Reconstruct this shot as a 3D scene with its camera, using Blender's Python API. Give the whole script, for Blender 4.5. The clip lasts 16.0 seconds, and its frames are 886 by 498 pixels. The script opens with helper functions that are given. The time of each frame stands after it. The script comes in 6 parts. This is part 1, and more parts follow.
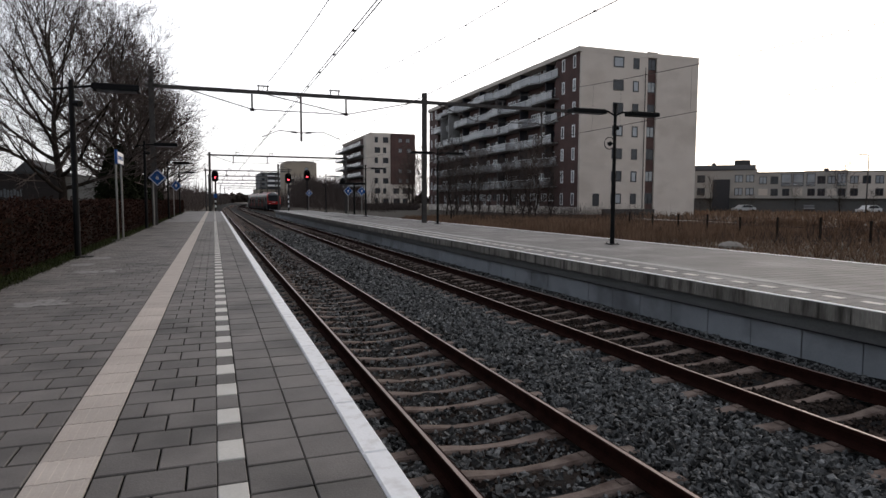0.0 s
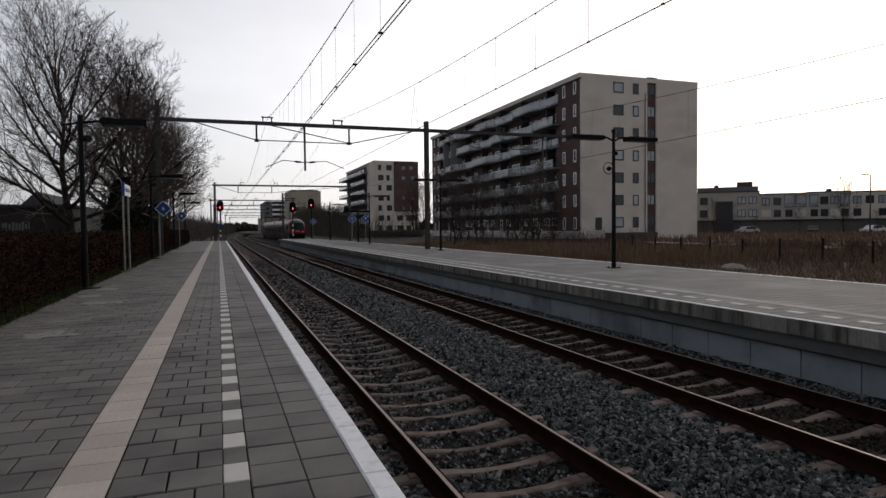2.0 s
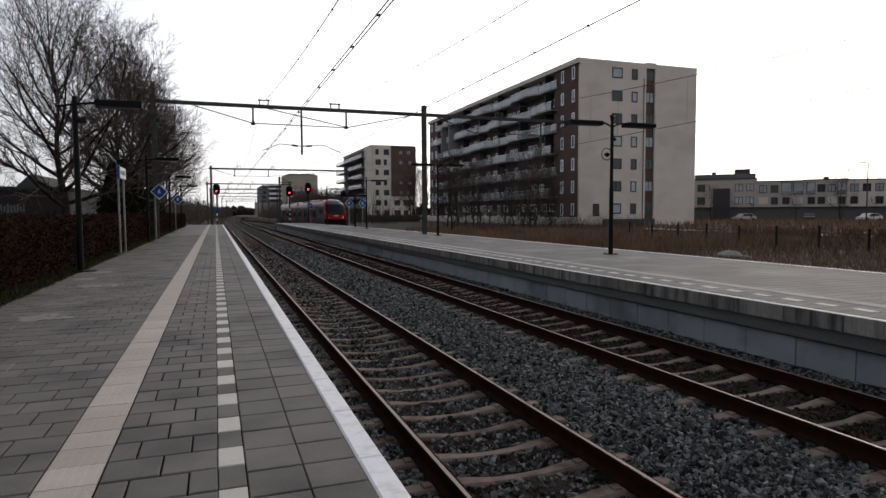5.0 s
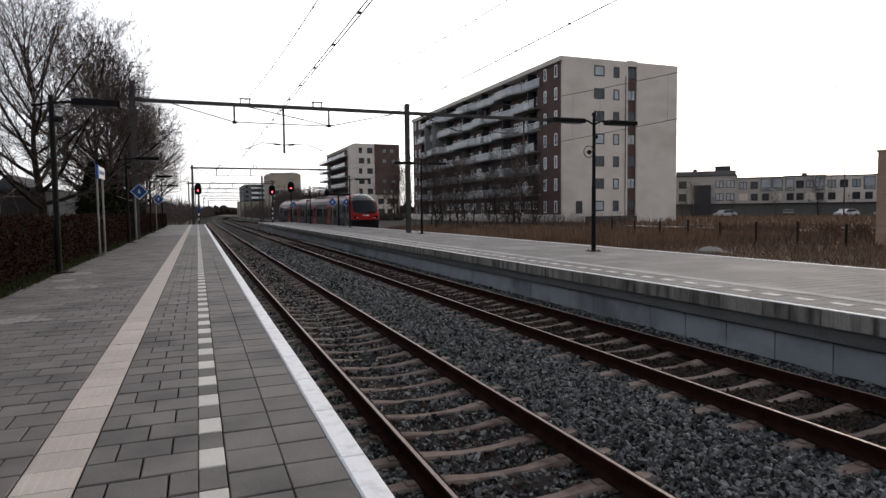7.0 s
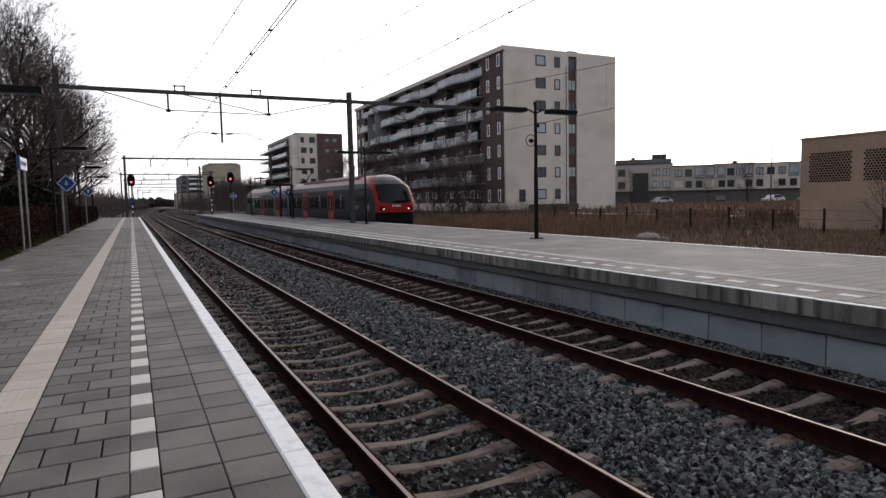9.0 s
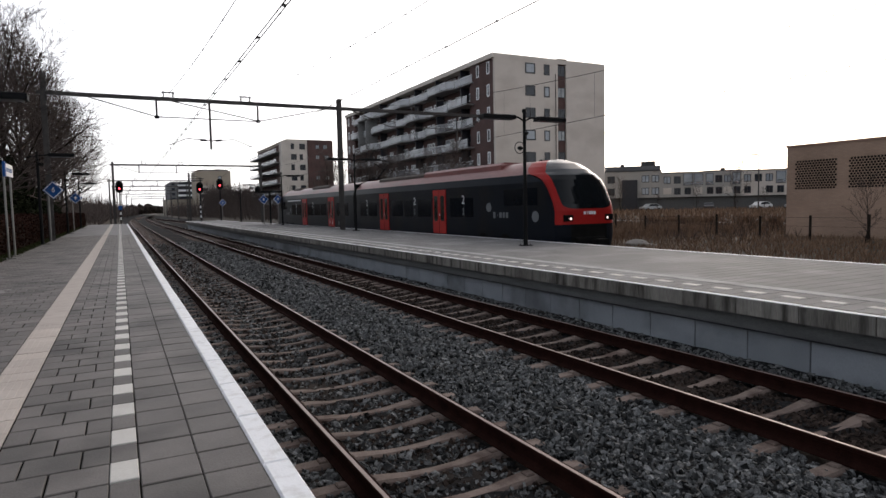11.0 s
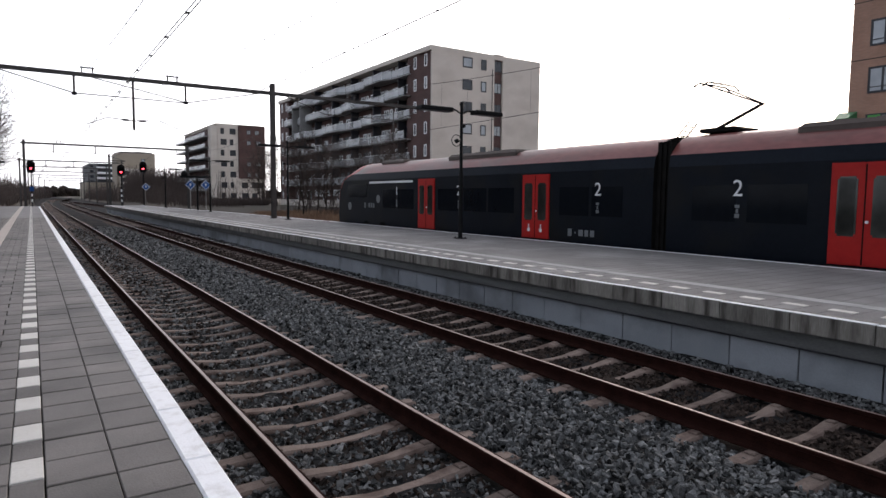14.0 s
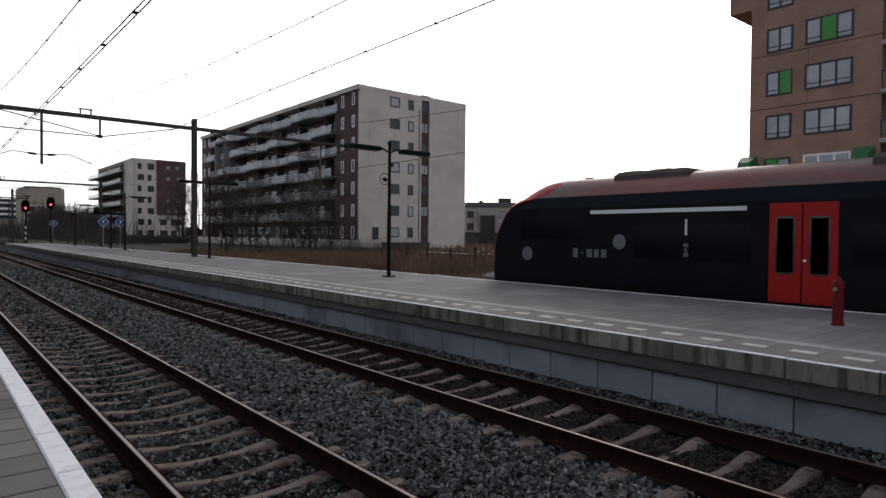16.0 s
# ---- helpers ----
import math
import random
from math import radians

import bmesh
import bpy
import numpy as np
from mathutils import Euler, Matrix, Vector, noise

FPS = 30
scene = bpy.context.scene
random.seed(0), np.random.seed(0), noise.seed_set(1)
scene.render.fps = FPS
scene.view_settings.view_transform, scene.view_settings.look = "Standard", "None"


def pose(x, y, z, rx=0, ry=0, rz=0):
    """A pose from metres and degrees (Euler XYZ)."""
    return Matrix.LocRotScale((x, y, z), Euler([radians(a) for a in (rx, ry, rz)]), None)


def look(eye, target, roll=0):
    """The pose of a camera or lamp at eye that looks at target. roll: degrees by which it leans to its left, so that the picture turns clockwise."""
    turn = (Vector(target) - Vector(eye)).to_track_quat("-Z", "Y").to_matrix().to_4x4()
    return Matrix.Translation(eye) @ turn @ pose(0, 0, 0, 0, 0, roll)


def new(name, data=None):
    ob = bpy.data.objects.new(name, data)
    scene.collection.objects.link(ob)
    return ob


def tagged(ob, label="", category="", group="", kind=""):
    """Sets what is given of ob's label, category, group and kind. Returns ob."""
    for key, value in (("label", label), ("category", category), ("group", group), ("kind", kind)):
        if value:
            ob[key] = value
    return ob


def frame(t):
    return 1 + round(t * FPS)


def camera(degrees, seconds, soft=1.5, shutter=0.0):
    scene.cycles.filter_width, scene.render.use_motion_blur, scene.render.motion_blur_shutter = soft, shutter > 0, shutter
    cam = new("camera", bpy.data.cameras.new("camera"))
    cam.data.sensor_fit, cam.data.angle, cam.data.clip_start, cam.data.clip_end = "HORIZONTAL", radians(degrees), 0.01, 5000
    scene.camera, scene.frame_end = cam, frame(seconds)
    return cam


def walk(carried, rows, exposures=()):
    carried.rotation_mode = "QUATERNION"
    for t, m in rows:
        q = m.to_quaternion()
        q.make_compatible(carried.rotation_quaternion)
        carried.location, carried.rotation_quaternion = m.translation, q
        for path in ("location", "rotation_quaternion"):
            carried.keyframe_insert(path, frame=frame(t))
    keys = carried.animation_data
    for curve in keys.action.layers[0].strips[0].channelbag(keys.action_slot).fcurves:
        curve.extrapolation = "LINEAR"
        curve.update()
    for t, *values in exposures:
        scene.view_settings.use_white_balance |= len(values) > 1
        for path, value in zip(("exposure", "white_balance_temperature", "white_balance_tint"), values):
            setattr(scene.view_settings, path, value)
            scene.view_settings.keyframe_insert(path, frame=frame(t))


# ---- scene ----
# camera: hand-held, standing on the platform and panning after the train
cam = camera(70.76, 16.0, soft=1.5)
CAMERA_ROWS = [
    (0, pose(-0.043, 0.125, 1.406, 85.61, -0.23, -20.11)),
    (0.5, pose(-0.050, 0.001, 1.411, 88.49, 0.14, -20.32)),
    (1, pose(-0.043, -0.037, 1.433, 89.50, 0.31, -19.25)),
    (1.5, pose(-0.021, -0.095, 1.416, 89.17, 0.62, -19.15)),
    (2, pose(-0.049, -0.062, 1.424, 88.00, 0.64, -19.75)),
    (2.5, pose(-0.058, -0.049, 1.427, 87.76, 0.44, -19.60)),
    (3, pose(-0.049, -0.046, 1.416, 87.42, 0.72, -19.60)),
    (3.5, pose(-0.057, -0.001, 1.429, 87.34, 0.90, -19.33)),
    (4, pose(-0.039, -0.031, 1.412, 87.18, 0.21, -19.80)),
    (4.5, pose(-0.037, -0.032, 1.422, 86.74, 0.18, -19.89)),
    (7, pose(-0.017, -0.040, 1.419, 86.47, 0.62, -21.46)),
    (7.5, pose(-0.008, -0.022, 1.420, 85.88, 0.57, -22.46)),
    (8, pose(-0.001, -0.019, 1.416, 85.78, 0.85, -23.40)),
    (8.5, pose(0.010, -0.019, 1.413, 85.88, 1.03, -24.81)),
    (9, pose(0.026, -0.016, 1.409, 85.43, 1.18, -26.49)),
    (11.3, pose(0.065, -0.040, 1.423, 86.32, 1.19, -27.72)),
    (11.5, pose(0.070, -0.040, 1.419, 86.80, 1.13, -28.59)),
    (12, pose(0.128, -0.019, 1.382, 87.70, 1.03, -35.91)),
    (12.5, pose(0.134, -0.003, 1.396, 87.52, 1.95, -42.85)),
    (13, pose(0.089, 0.065, 1.393, 86.76, 0.75, -42.84)),
    (13.5, pose(0.108, 0.083, 1.387, 85.60, -0.52, -32.54)),
    (14, pose(0.086, 0.059, 1.393, 85.28, -0.50, -33.32)),
    (14.5, pose(0.095, 0.046, 1.399, 87.63, -0.58, -34.57)),
    (15, pose(0.088, 0.046, 1.397, 88.92, -1.03, -36.43)),
    (15.5, pose(0.090, 0.045, 1.397, 88.68, -0.59, -39.17)),
    (16, pose(0.112, 0.120, 1.422, 88.77, -0.54, -39.92)),
]
walk(cam, CAMERA_ROWS, exposures=((0, 0.46, 6500, 13), (0.5, 0.16, 6500, 13), (1.5, -0.14, 6500, 13), (2.5, -0.1, 6500, 13), (3, 0.12, 6500, 13), (3.5, 0.2, 6500, 13), (4.5, 0.22, 6500, 13), (7, 0.66, 6500, 13), (9, 0.68, 6500, 13), (11.5, 0.64, 6500, 13), (12.5, 0.54, 6330, 15), (13, 0.54, 6330, 15), (13.5, 0.6, 6330, 15), (14, 0.92, 6330, 15), (14.5, 0.98, 6330, 15), (15.3, 0.44, 6330, 15), (16, 0.32, 6330, 15)))

# world: a bright overcast sky over a low hazy sun
SUN_AZ, SUN_EL = 62.0, 24.0


def build_world():
    w = bpy.data.worlds.new("overcast_sky")
    scene.world = w
    w.use_nodes = True
    n, l = w.node_tree.nodes, w.node_tree.links
    n.clear()
    out, bg = n.new("ShaderNodeOutputWorld"), n.new("ShaderNodeBackground")
    sky = n.new("ShaderNodeTexSky")
    sky.sky_type, sky.sun_disc = "NISHITA", False
    sky.sun_elevation, sky.sun_rotation = radians(SUN_EL), radians(SUN_AZ)
    sky.air_density, sky.dust_density = 1.0, 3.0
    co = n.new("ShaderNodeTexCoord")
    mp = n.new("ShaderNodeMapping")
    mp.inputs["Scale"].default_value = (1.0, 1.0, 3.0)
    nz = n.new("ShaderNodeTexNoise")
    nz.inputs["Scale"].default_value, nz.inputs["Detail"].default_value = 2.2, 5
    dot = n.new("ShaderNodeVectorMath")
    dot.operation = "DOT_PRODUCT"
    a, e = radians(SUN_AZ), radians(SUN_EL)
    dot.inputs[1].default_value = (math.sin(a) * math.cos(e), math.cos(a) * math.cos(e), math.sin(e))
    glow = n.new("ShaderNodeMapRange")
    glow.interpolation_type = "SMOOTHSTEP"
    glow.inputs["From Min"].default_value, glow.inputs["From Max"].default_value = 0.0, 1.0
    glow.inputs["To Min"].default_value, glow.inputs["To Max"].default_value = 0.50, 1.34
    # the cloud deck is thicker overhead than towards the horizon
    up = n.new("ShaderNodeSeparateXYZ")
    deck = n.new("ShaderNodeMapRange")
    deck.interpolation_type = "SMOOTHSTEP"
    deck.inputs["From Min"].default_value, deck.inputs["From Max"].default_value = 0.04, 0.9
    deck.inputs["To Min"].default_value, deck.inputs["To Max"].default_value = 1.0, 0.34
    mul2 = n.new("ShaderNodeMath")
    mul2.operation = "MULTIPLY"
    cl = n.new("ShaderNodeMapRange")
    cl.inputs["From Min"].default_value, cl.inputs["From Max"].default_value = 0.3, 0.7
    cl.inputs["To Min"].default_value, cl.inputs["To Max"].default_value = 0.88, 1.12
    mul = n.new("ShaderNodeMath")
    mul.operation = "MULTIPLY"
    tint = n.new("ShaderNodeMix")
    tint.data_type = "RGBA"
    tint.inputs[6].default_value, tint.inputs[7].default_value = (0.90, 0.95, 1.0, 1), (1.0, 0.96, 0.92, 1)
    veil = n.new("ShaderNodeVectorMath")
    veil.operation = "SCALE"
    dim = n.new("ShaderNodeVectorMath")
    dim.operation = "SCALE"
    dim.inputs["Scale"].default_value = 0.03
    add = n.new("ShaderNodeVectorMath")
    add.operation = "ADD"
    l.new(co.outputs["Generated"], mp.inputs[0])
    l.new(mp.outputs[0], nz.inputs["Vector"])
    l.new(co.outputs["Generated"], dot.inputs[0])
    l.new(dot.outputs["Value"], glow.inputs[0])
    l.new(nz.outputs[0], cl.inputs[0])
    l.new(glow.outputs[0], mul.inputs[0])
    l.new(cl.outputs[0], mul.inputs[1])
    l.new(dot.outputs["Value"], tint.inputs[0])
    l.new(tint.outputs[2], veil.inputs[0])
    l.new(co.outputs["Generated"], up.inputs[0])
    l.new(up.outputs[2], deck.inputs[0])
    l.new(mul.outputs[0], mul2.inputs[0])
    l.new(deck.outputs[0], mul2.inputs[1])
    l.new(mul2.outputs[0], veil.inputs["Scale"])
    l.new(sky.outputs[0], dim.inputs[0])
    l.new(veil.outputs[0], add.inputs[0])
    l.new(dim.outputs[0], add.inputs[1])
    l.new(add.outputs[0], bg.inputs[0])
    bg.inputs[1].default_value = 1.0
    l.new(bg.outputs[0], out.inputs[0])
    sun = bpy.data.lights.new("sun", "SUN")
    sun.energy, sun.angle, sun.color = 0.35, radians(25), (1.0, 0.94, 0.86)
    a, e = radians(SUN_AZ), radians(SUN_EL)
    d = Vector((math.sin(a) * math.cos(e), math.cos(a) * math.cos(e), math.sin(e)))
    ob = new("sun", sun)
    ob.matrix_world = look(d * 400, (0, 0, 0))


build_world()


# materials
def surf(name, c1, c2, scale=3.0, rough=0.8, metal=0.0, bump=0.0, fine=40.0, vary=0.0, island=0.0, stretch=(1, 1, 1), local=False,
         stain=None, stain_scale=0.7, spec=0.5, coat=0.0):
    """Two-scale procedural surface. vary: brightness spread between pieces; island: the same between loose parts of one mesh."""
    m = bpy.data.materials.new(name)
    m.use_nodes = True
    n, l = m.node_tree.nodes, m.node_tree.links
    b = n["Principled BSDF"]
    b.inputs["Roughness"].default_value, b.inputs["Metallic"].default_value = rough, metal
    b.inputs["Specular IOR Level"].default_value = spec
    b.inputs["Coat Weight"].default_value = coat
    if local:
        co = n.new("ShaderNodeTexCoord").outputs["Object"]
    else:
        co = n.new("ShaderNodeNewGeometry").outputs["Position"]
    mp = n.new("ShaderNodeMapping")
    mp.inputs["Scale"].default_value = stretch
    l.new(co, mp.inputs[0])
    n1, n2 = n.new("ShaderNodeTexNoise"), n.new("ShaderNodeTexNoise")
    n1.inputs["Scale"].default_value, n1.inputs["Detail"].default_value = scale, 6
    n2.inputs["Scale"].default_value, n2.inputs["Detail"].default_value = fine, 4
    l.new(mp.outputs[0], n1.inputs["Vector"])
    l.new(mp.outputs[0], n2.inputs["Vector"])
    av = n.new("ShaderNodeMath")
    av.operation = "MULTIPLY_ADD"
    av.inputs[1].default_value = 0.45
    l.new(n2.outputs[0], av.inputs[0])
    half = n.new("ShaderNodeMath")
    half.operation = "MULTIPLY"
    half.inputs[1].default_value = 0.55
    l.new(n1.outputs[0], half.inputs[0])
    l.new(half.outputs[0], av.inputs[2])
    mr = n.new("ShaderNodeMapRange")
    mr.inputs["From Min"].default_value, mr.inputs["From Max"].default_value = 0.32, 0.68
    l.new(av.outputs[0], mr.inputs[0])
    mix = n.new("ShaderNodeMix")
    mix.data_type = "RGBA"
    mix.inputs[6].default_value, mix.inputs[7].default_value = (*c1, 1), (*c2, 1)
    l.new(mr.outputs[0], mix.inputs[0])
    col = mix.outputs[2]
    if stain:
        n3 = n.new("ShaderNodeTexNoise")
        n3.inputs["Scale"].default_value, n3.inputs["Detail"].default_value = stain_scale, 7
        l.new(mp.outputs[0], n3.inputs["Vector"])
        sr = n.new("ShaderNodeMapRange")
        sr.inputs["From Min"].default_value, sr.inputs["From Max"].default_value = 0.5, 0.68
        l.new(n3.outputs[0], sr.inputs[0])
        mx = n.new("ShaderNodeMix")
        mx.data_type = "RGBA"
        mx.inputs[7].default_value = (*stain, 1)
        l.new(sr.outputs[0], mx.inputs[0])
        l.new(col, mx.inputs[6])
        col = mx.outputs[2]
    for amount, kind in ((vary, "o"), (island, "i")):
        if amount:
            src = n.new("ShaderNodeObjectInfo").outputs["Random"] if kind == "o" else n.new("ShaderNodeNewGeometry").outputs["Random Per Island"]
            r = n.new("ShaderNodeMapRange")
            r.inputs["To Min"].default_value, r.inputs["To Max"].default_value = 1 - amount, 1 + amount
            l.new(src, r.inputs[0])
            sc = n.new("ShaderNodeVectorMath")
            sc.operation = "SCALE"
            l.new(col, sc.inputs[0])
            l.new(r.outputs[0], sc.inputs["Scale"])
            col = sc.outputs[0]
    l.new(col, b.inputs["Base Color"])
    if bump:
        bp = n.new("ShaderNodeBump")
        bp.inputs["Strength"].default_value, bp.inputs["Distance"].default_value = bump, 0.02
        l.new(av.outputs[0], bp.inputs["Height"])
        l.new(bp.outputs[0], b.inputs["Normal"])
    return m


def glowing(name, colour, strength):
    m = bpy.data.materials.new(name)
    m.use_nodes = True
    b = m.node_tree.nodes["Principled BSDF"]
    b.inputs["Base Color"].default_value = (*colour, 1)
    b.inputs["Emission Color"].default_value = (*colour, 1)
    b.inputs["Emission Strength"].default_value = strength
    return m


def brick(name, c1, c2, mortar, bw=0.22, bh=0.065, gap=0.01, axis="x", bump=0.3):
    """Brick wall surface at true size; axis: the horizontal direction along the wall ('x', 'y')."""
    m = bpy.data.materials.new(name)
    m.use_nodes = True
    n, l = m.node_tree.nodes, m.node_tree.links
    b = n["Principled BSDF"]
    b.inputs["Roughness"].default_value = 0.88
    sep, com = n.new("ShaderNodeSeparateXYZ"), n.new("ShaderNodeCombineXYZ")
    l.new(n.new("ShaderNodeNewGeometry").outputs["Position"], sep.inputs[0])
    add = n.new("ShaderNodeMath")
    l.new(sep.outputs[0], add.inputs[0])
    l.new(sep.outputs[1], add.inputs[1])
    l.new(add.outputs[0], com.inputs[0])
    l.new(sep.outputs[2], com.inputs[1])
    t = n.new("ShaderNodeTexBrick")
    t.inputs["Scale"].default_value = 1.0
    t.inputs["Brick Width"].default_value, t.inputs["Row Height"].default_value, t.inputs["Mortar Size"].default_value = bw, bh, gap
    t.inputs["Color1"].default_value, t.inputs["Color2"].default_value, t.inputs["Mortar"].default_value = (*c1, 1), (*c2, 1), (*mortar, 1)
    l.new(com.outputs[0], t.inputs["Vector"])
    nz = n.new("ShaderNodeTexNoise")
    nz.inputs["Scale"].default_value, nz.inputs["Detail"].default_value = 0.5, 8
    l.new(n.new("ShaderNodeNewGeometry").outputs["Position"], nz.inputs["Vector"])
    r = n.new("ShaderNodeMapRange")
    r.inputs["From Min"].default_value, r.inputs["From Max"].default_value = 0.3, 0.7
    r.inputs["To Min"].default_value, r.inputs["To Max"].default_value = 0.8, 1.15
    l.new(nz.outputs[0], r.inputs[0])
    sc = n.new("ShaderNodeVectorMath")
    sc.operation = "SCALE"
    l.new(t.outputs[0], sc.inputs[0])
    l.new(r.outputs[0], sc.inputs["Scale"])
    l.new(sc.outputs[0], b.inputs["Base Color"])
    bp = n.new("ShaderNodeBump")
    bp.inputs["Strength"].default_value, bp.inputs["Distance"].default_value, bp.invert = bump, 0.01, True
    l.new(t.outputs[1], bp.inputs["Height"])
    l.new(bp.outputs[0], b.inputs["Normal"])
    return m


PAVER = surf("paver_concrete", (0.085, 0.075, 0.068), (0.164, 0.147, 0.135), 2.0, 0.66, bump=0.3, fine=90, vary=0.22, stain=(0.053, 0.047, 0.042), stain_scale=0.9)
PAVER_FAR = surf("paver_concrete_far", (0.085, 0.075, 0.068), (0.164, 0.147, 0.135), 2.0, 0.66, bump=0.3, fine=90, island=0.22, stain=(0.053, 0.047, 0.042), stain_scale=0.9)
PAVE_SLAB = surf("paving_field", (0.115, 0.109, 0.108), (0.20, 0.19, 0.188), 1.1, 0.75, bump=0.2, fine=25, stain=(0.25, 0.242, 0.237), stain_scale=0.6)
# near-black: the shade down in the gaps is put into this colour
GAP_SHADE = surf("shaded_gap_fill", (0.006, 0.0055, 0.005), (0.014, 0.0125, 0.011), 8, 1.0, bump=0.4, spec=0.02)
GUIDE = surf("guide_tile_cream", (0.42, 0.365, 0.32), (0.53, 0.47, 0.42), 3, 0.75, bump=0.15, fine=60, vary=0.10)
WHITE_TILE = surf("white_tile", (0.55, 0.525, 0.48), (0.66, 0.635, 0.59), 5, 0.7, bump=0.15, fine=60, vary=0.07)
WHITE_EDGE = surf("white_edge_paint", (0.84, 0.84, 0.85), (0.91, 0.91, 0.92), 4, 0.6, bump=0.2, fine=70, vary=0.04, stain=(0.74, 0.73, 0.725), stain_scale=11)
STRIP = surf("grey_guide_strip", (0.30, 0.295, 0.29), (0.42, 0.415, 0.41), 4, 0.75, bump=0.15, fine=50, stain=(0.22, 0.215, 0.21), stain_scale=1.5)
CONCRETE = surf("platform_concrete", (0.095, 0.084, 0.071), (0.235, 0.22, 0.195), 1.6, 0.85, bump=0.4, fine=40, vary=0.22, stretch=(1.6, 1.6, 0.22), stain=(0.030, 0.025, 0.020), stain_scale=3.4)
PANEL = surf("wall_panel_concrete", (0.205, 0.218, 0.238), (0.28, 0.293, 0.312), 1.2, 0.8, bump=0.15, fine=60, vary=0.1, stain=(0.135, 0.14, 0.15), stain_scale=0.8)
# recess tone: the shade under overhangs is put into this concrete's colour
RECESS_SHADE = surf("recess_shaded_concrete", (0.07, 0.07, 0.07), (0.125, 0.125, 0.123), 3, 0.85, bump=0.2, stretch=(2, 0.5, 2))
RUST = surf("rail_rust", (0.010, 0.0038, 0.003), (0.030, 0.0115, 0.0085), 6, 0.95, bump=0.3, fine=80, spec=0.05)
RAIL_TOP = surf("rail_running_surface", (0.17, 0.118, 0.102), (0.29, 0.22, 0.195), 2, 0.42, metal=0.4, stretch=(1, 0.1, 1))
SLEEPER = surf("sleeper_concrete", (0.100, 0.072, 0.059), (0.205, 0.155, 0.131), 5, 0.9, bump=0.6, fine=60, vary=0.28, stain=(0.066, 0.040, 0.031), stain_scale=3.5)
STONE = surf("ballast_stone", (0.007, 0.0072, 0.0072), (0.190, 0.192, 0.190), 16, 0.75, bump=0.3, fine=120, island=0.97, spec=0.15)
STONE_BROWN = surf("ballast_stone_rusty", (0.010, 0.007, 0.0058), (0.062, 0.046, 0.038), 14, 0.9, bump=0.3, fine=120, island=0.8, spec=0.08)
# bed colour is near-black to hold the shade between the loose stones
SHADED_BALLAST = surf("ballast_bed", (0.004, 0.004, 0.0045), (0.022, 0.022, 0.023), 16, 0.95, bump=1.0, fine=34, stain=(0.04, 0.03, 0.024), stain_scale=0.8, spec=0.08)
SOIL = surf("soil_grass", (0.028, 0.021, 0.013), (0.06, 0.044, 0.026), 0.6, 0.95, bump=0.6, fine=12)
REED = surf("dry_reed", (0.125, 0.076, 0.049), (0.255, 0.165, 0.110), 0.35, 0.95, fine=5, island=0.35, spec=0.1)
GRASS = surf("verge_grass", (0.012, 0.019, 0.005), (0.042, 0.050, 0.016), 1.5, 0.9, fine=9, island=0.4, spec=0.15)
LEAF = surf("hedge_leaf_brown", (0.012, 0.005, 0.0038), (0.036, 0.0150, 0.0100), 1.2, 0.9, fine=12, island=0.5, spec=0.1)
# near-black core: the shade inside the hedge is put into its colour
HEDGE_SHADE = surf("hedge_inner_shade", (0.006, 0.004, 0.003), (0.012, 0.007, 0.005), 6, 0.95, bump=0.8, fine=20, spec=0.05)
BARK = surf("bark", (0.012, 0.009, 0.0075), (0.036, 0.028, 0.023), 4, 0.95, bump=0.5, fine=25, stretch=(2, 2, 0.5), spec=0.1)
TWIG = surf("twig", (0.034, 0.023, 0.019), (0.076, 0.054, 0.046), 2, 0.9, fine=15)
IVY = surf("conifer_green", (0.008, 0.011, 0.006), (0.022, 0.026, 0.013), 2, 0.9, island=0.5, spec=0.05)
BLACK = surf("black_steel", (0.003, 0.003, 0.0035), (0.008, 0.008, 0.0085), 3, 0.6, fine=60, spec=0.12)
GREYSTEEL = surf("galvanised_steel", (0.035, 0.032, 0.031), (0.085, 0.077, 0.072), 3, 0.6, metal=0.5, fine=40, bump=0.1)
POST_GREY = surf("grey_painted_post", (0.16, 0.15, 0.14), (0.26, 0.25, 0.23), 3, 0.6, metal=0.2, fine=40)
WIRE = surf("wire", (0.022, 0.019, 0.017), (0.045, 0.038, 0.034), 2, 0.6, metal=0.4)
BLUE = surf("sign_blue", (0.008, 0.058, 0.21), (0.012, 0.075, 0.26), 3, 0.5, spec=0.2)
WHITE = surf("white_paint", (0.66, 0.66, 0.66), (0.78, 0.78, 0.77), 2, 0.5, fine=30)
RED_PAINT = surf("hydrant_red", (0.105, 0.0045, 0.0055), (0.165, 0.008, 0.009), 4, 0.55, local=True, spec=0.2)
CREAM = surf("cream_brickwork", (0.54, 0.48, 0.425), (0.64, 0.58, 0.52), 0.35, 0.9, bump=0.15, fine=14, stretch=(1, 1, 1.6), stain=(0.50, 0.445, 0.39), stain_scale=0.2)
BROWN_BRICK = brick("dark_brown_brick", (0.10, 0.05, 0.044), (0.075, 0.037, 0.034), (0.08, 0.052, 0.046))
TAN_BRICK = brick("tan_brick", (0.37, 0.212, 0.152), (0.31, 0.176, 0.125), (0.28, 0.188, 0.142))
SAND_BRICK = brick("sand_brick", (0.38, 0.25, 0.178), (0.33, 0.215, 0.152), (0.29, 0.205, 0.155))
DARK_WALL = brick("dark_brick_wall", (0.035, 0.026, 0.024), (0.025, 0.02, 0.018), (0.03, 0.024, 0.022))
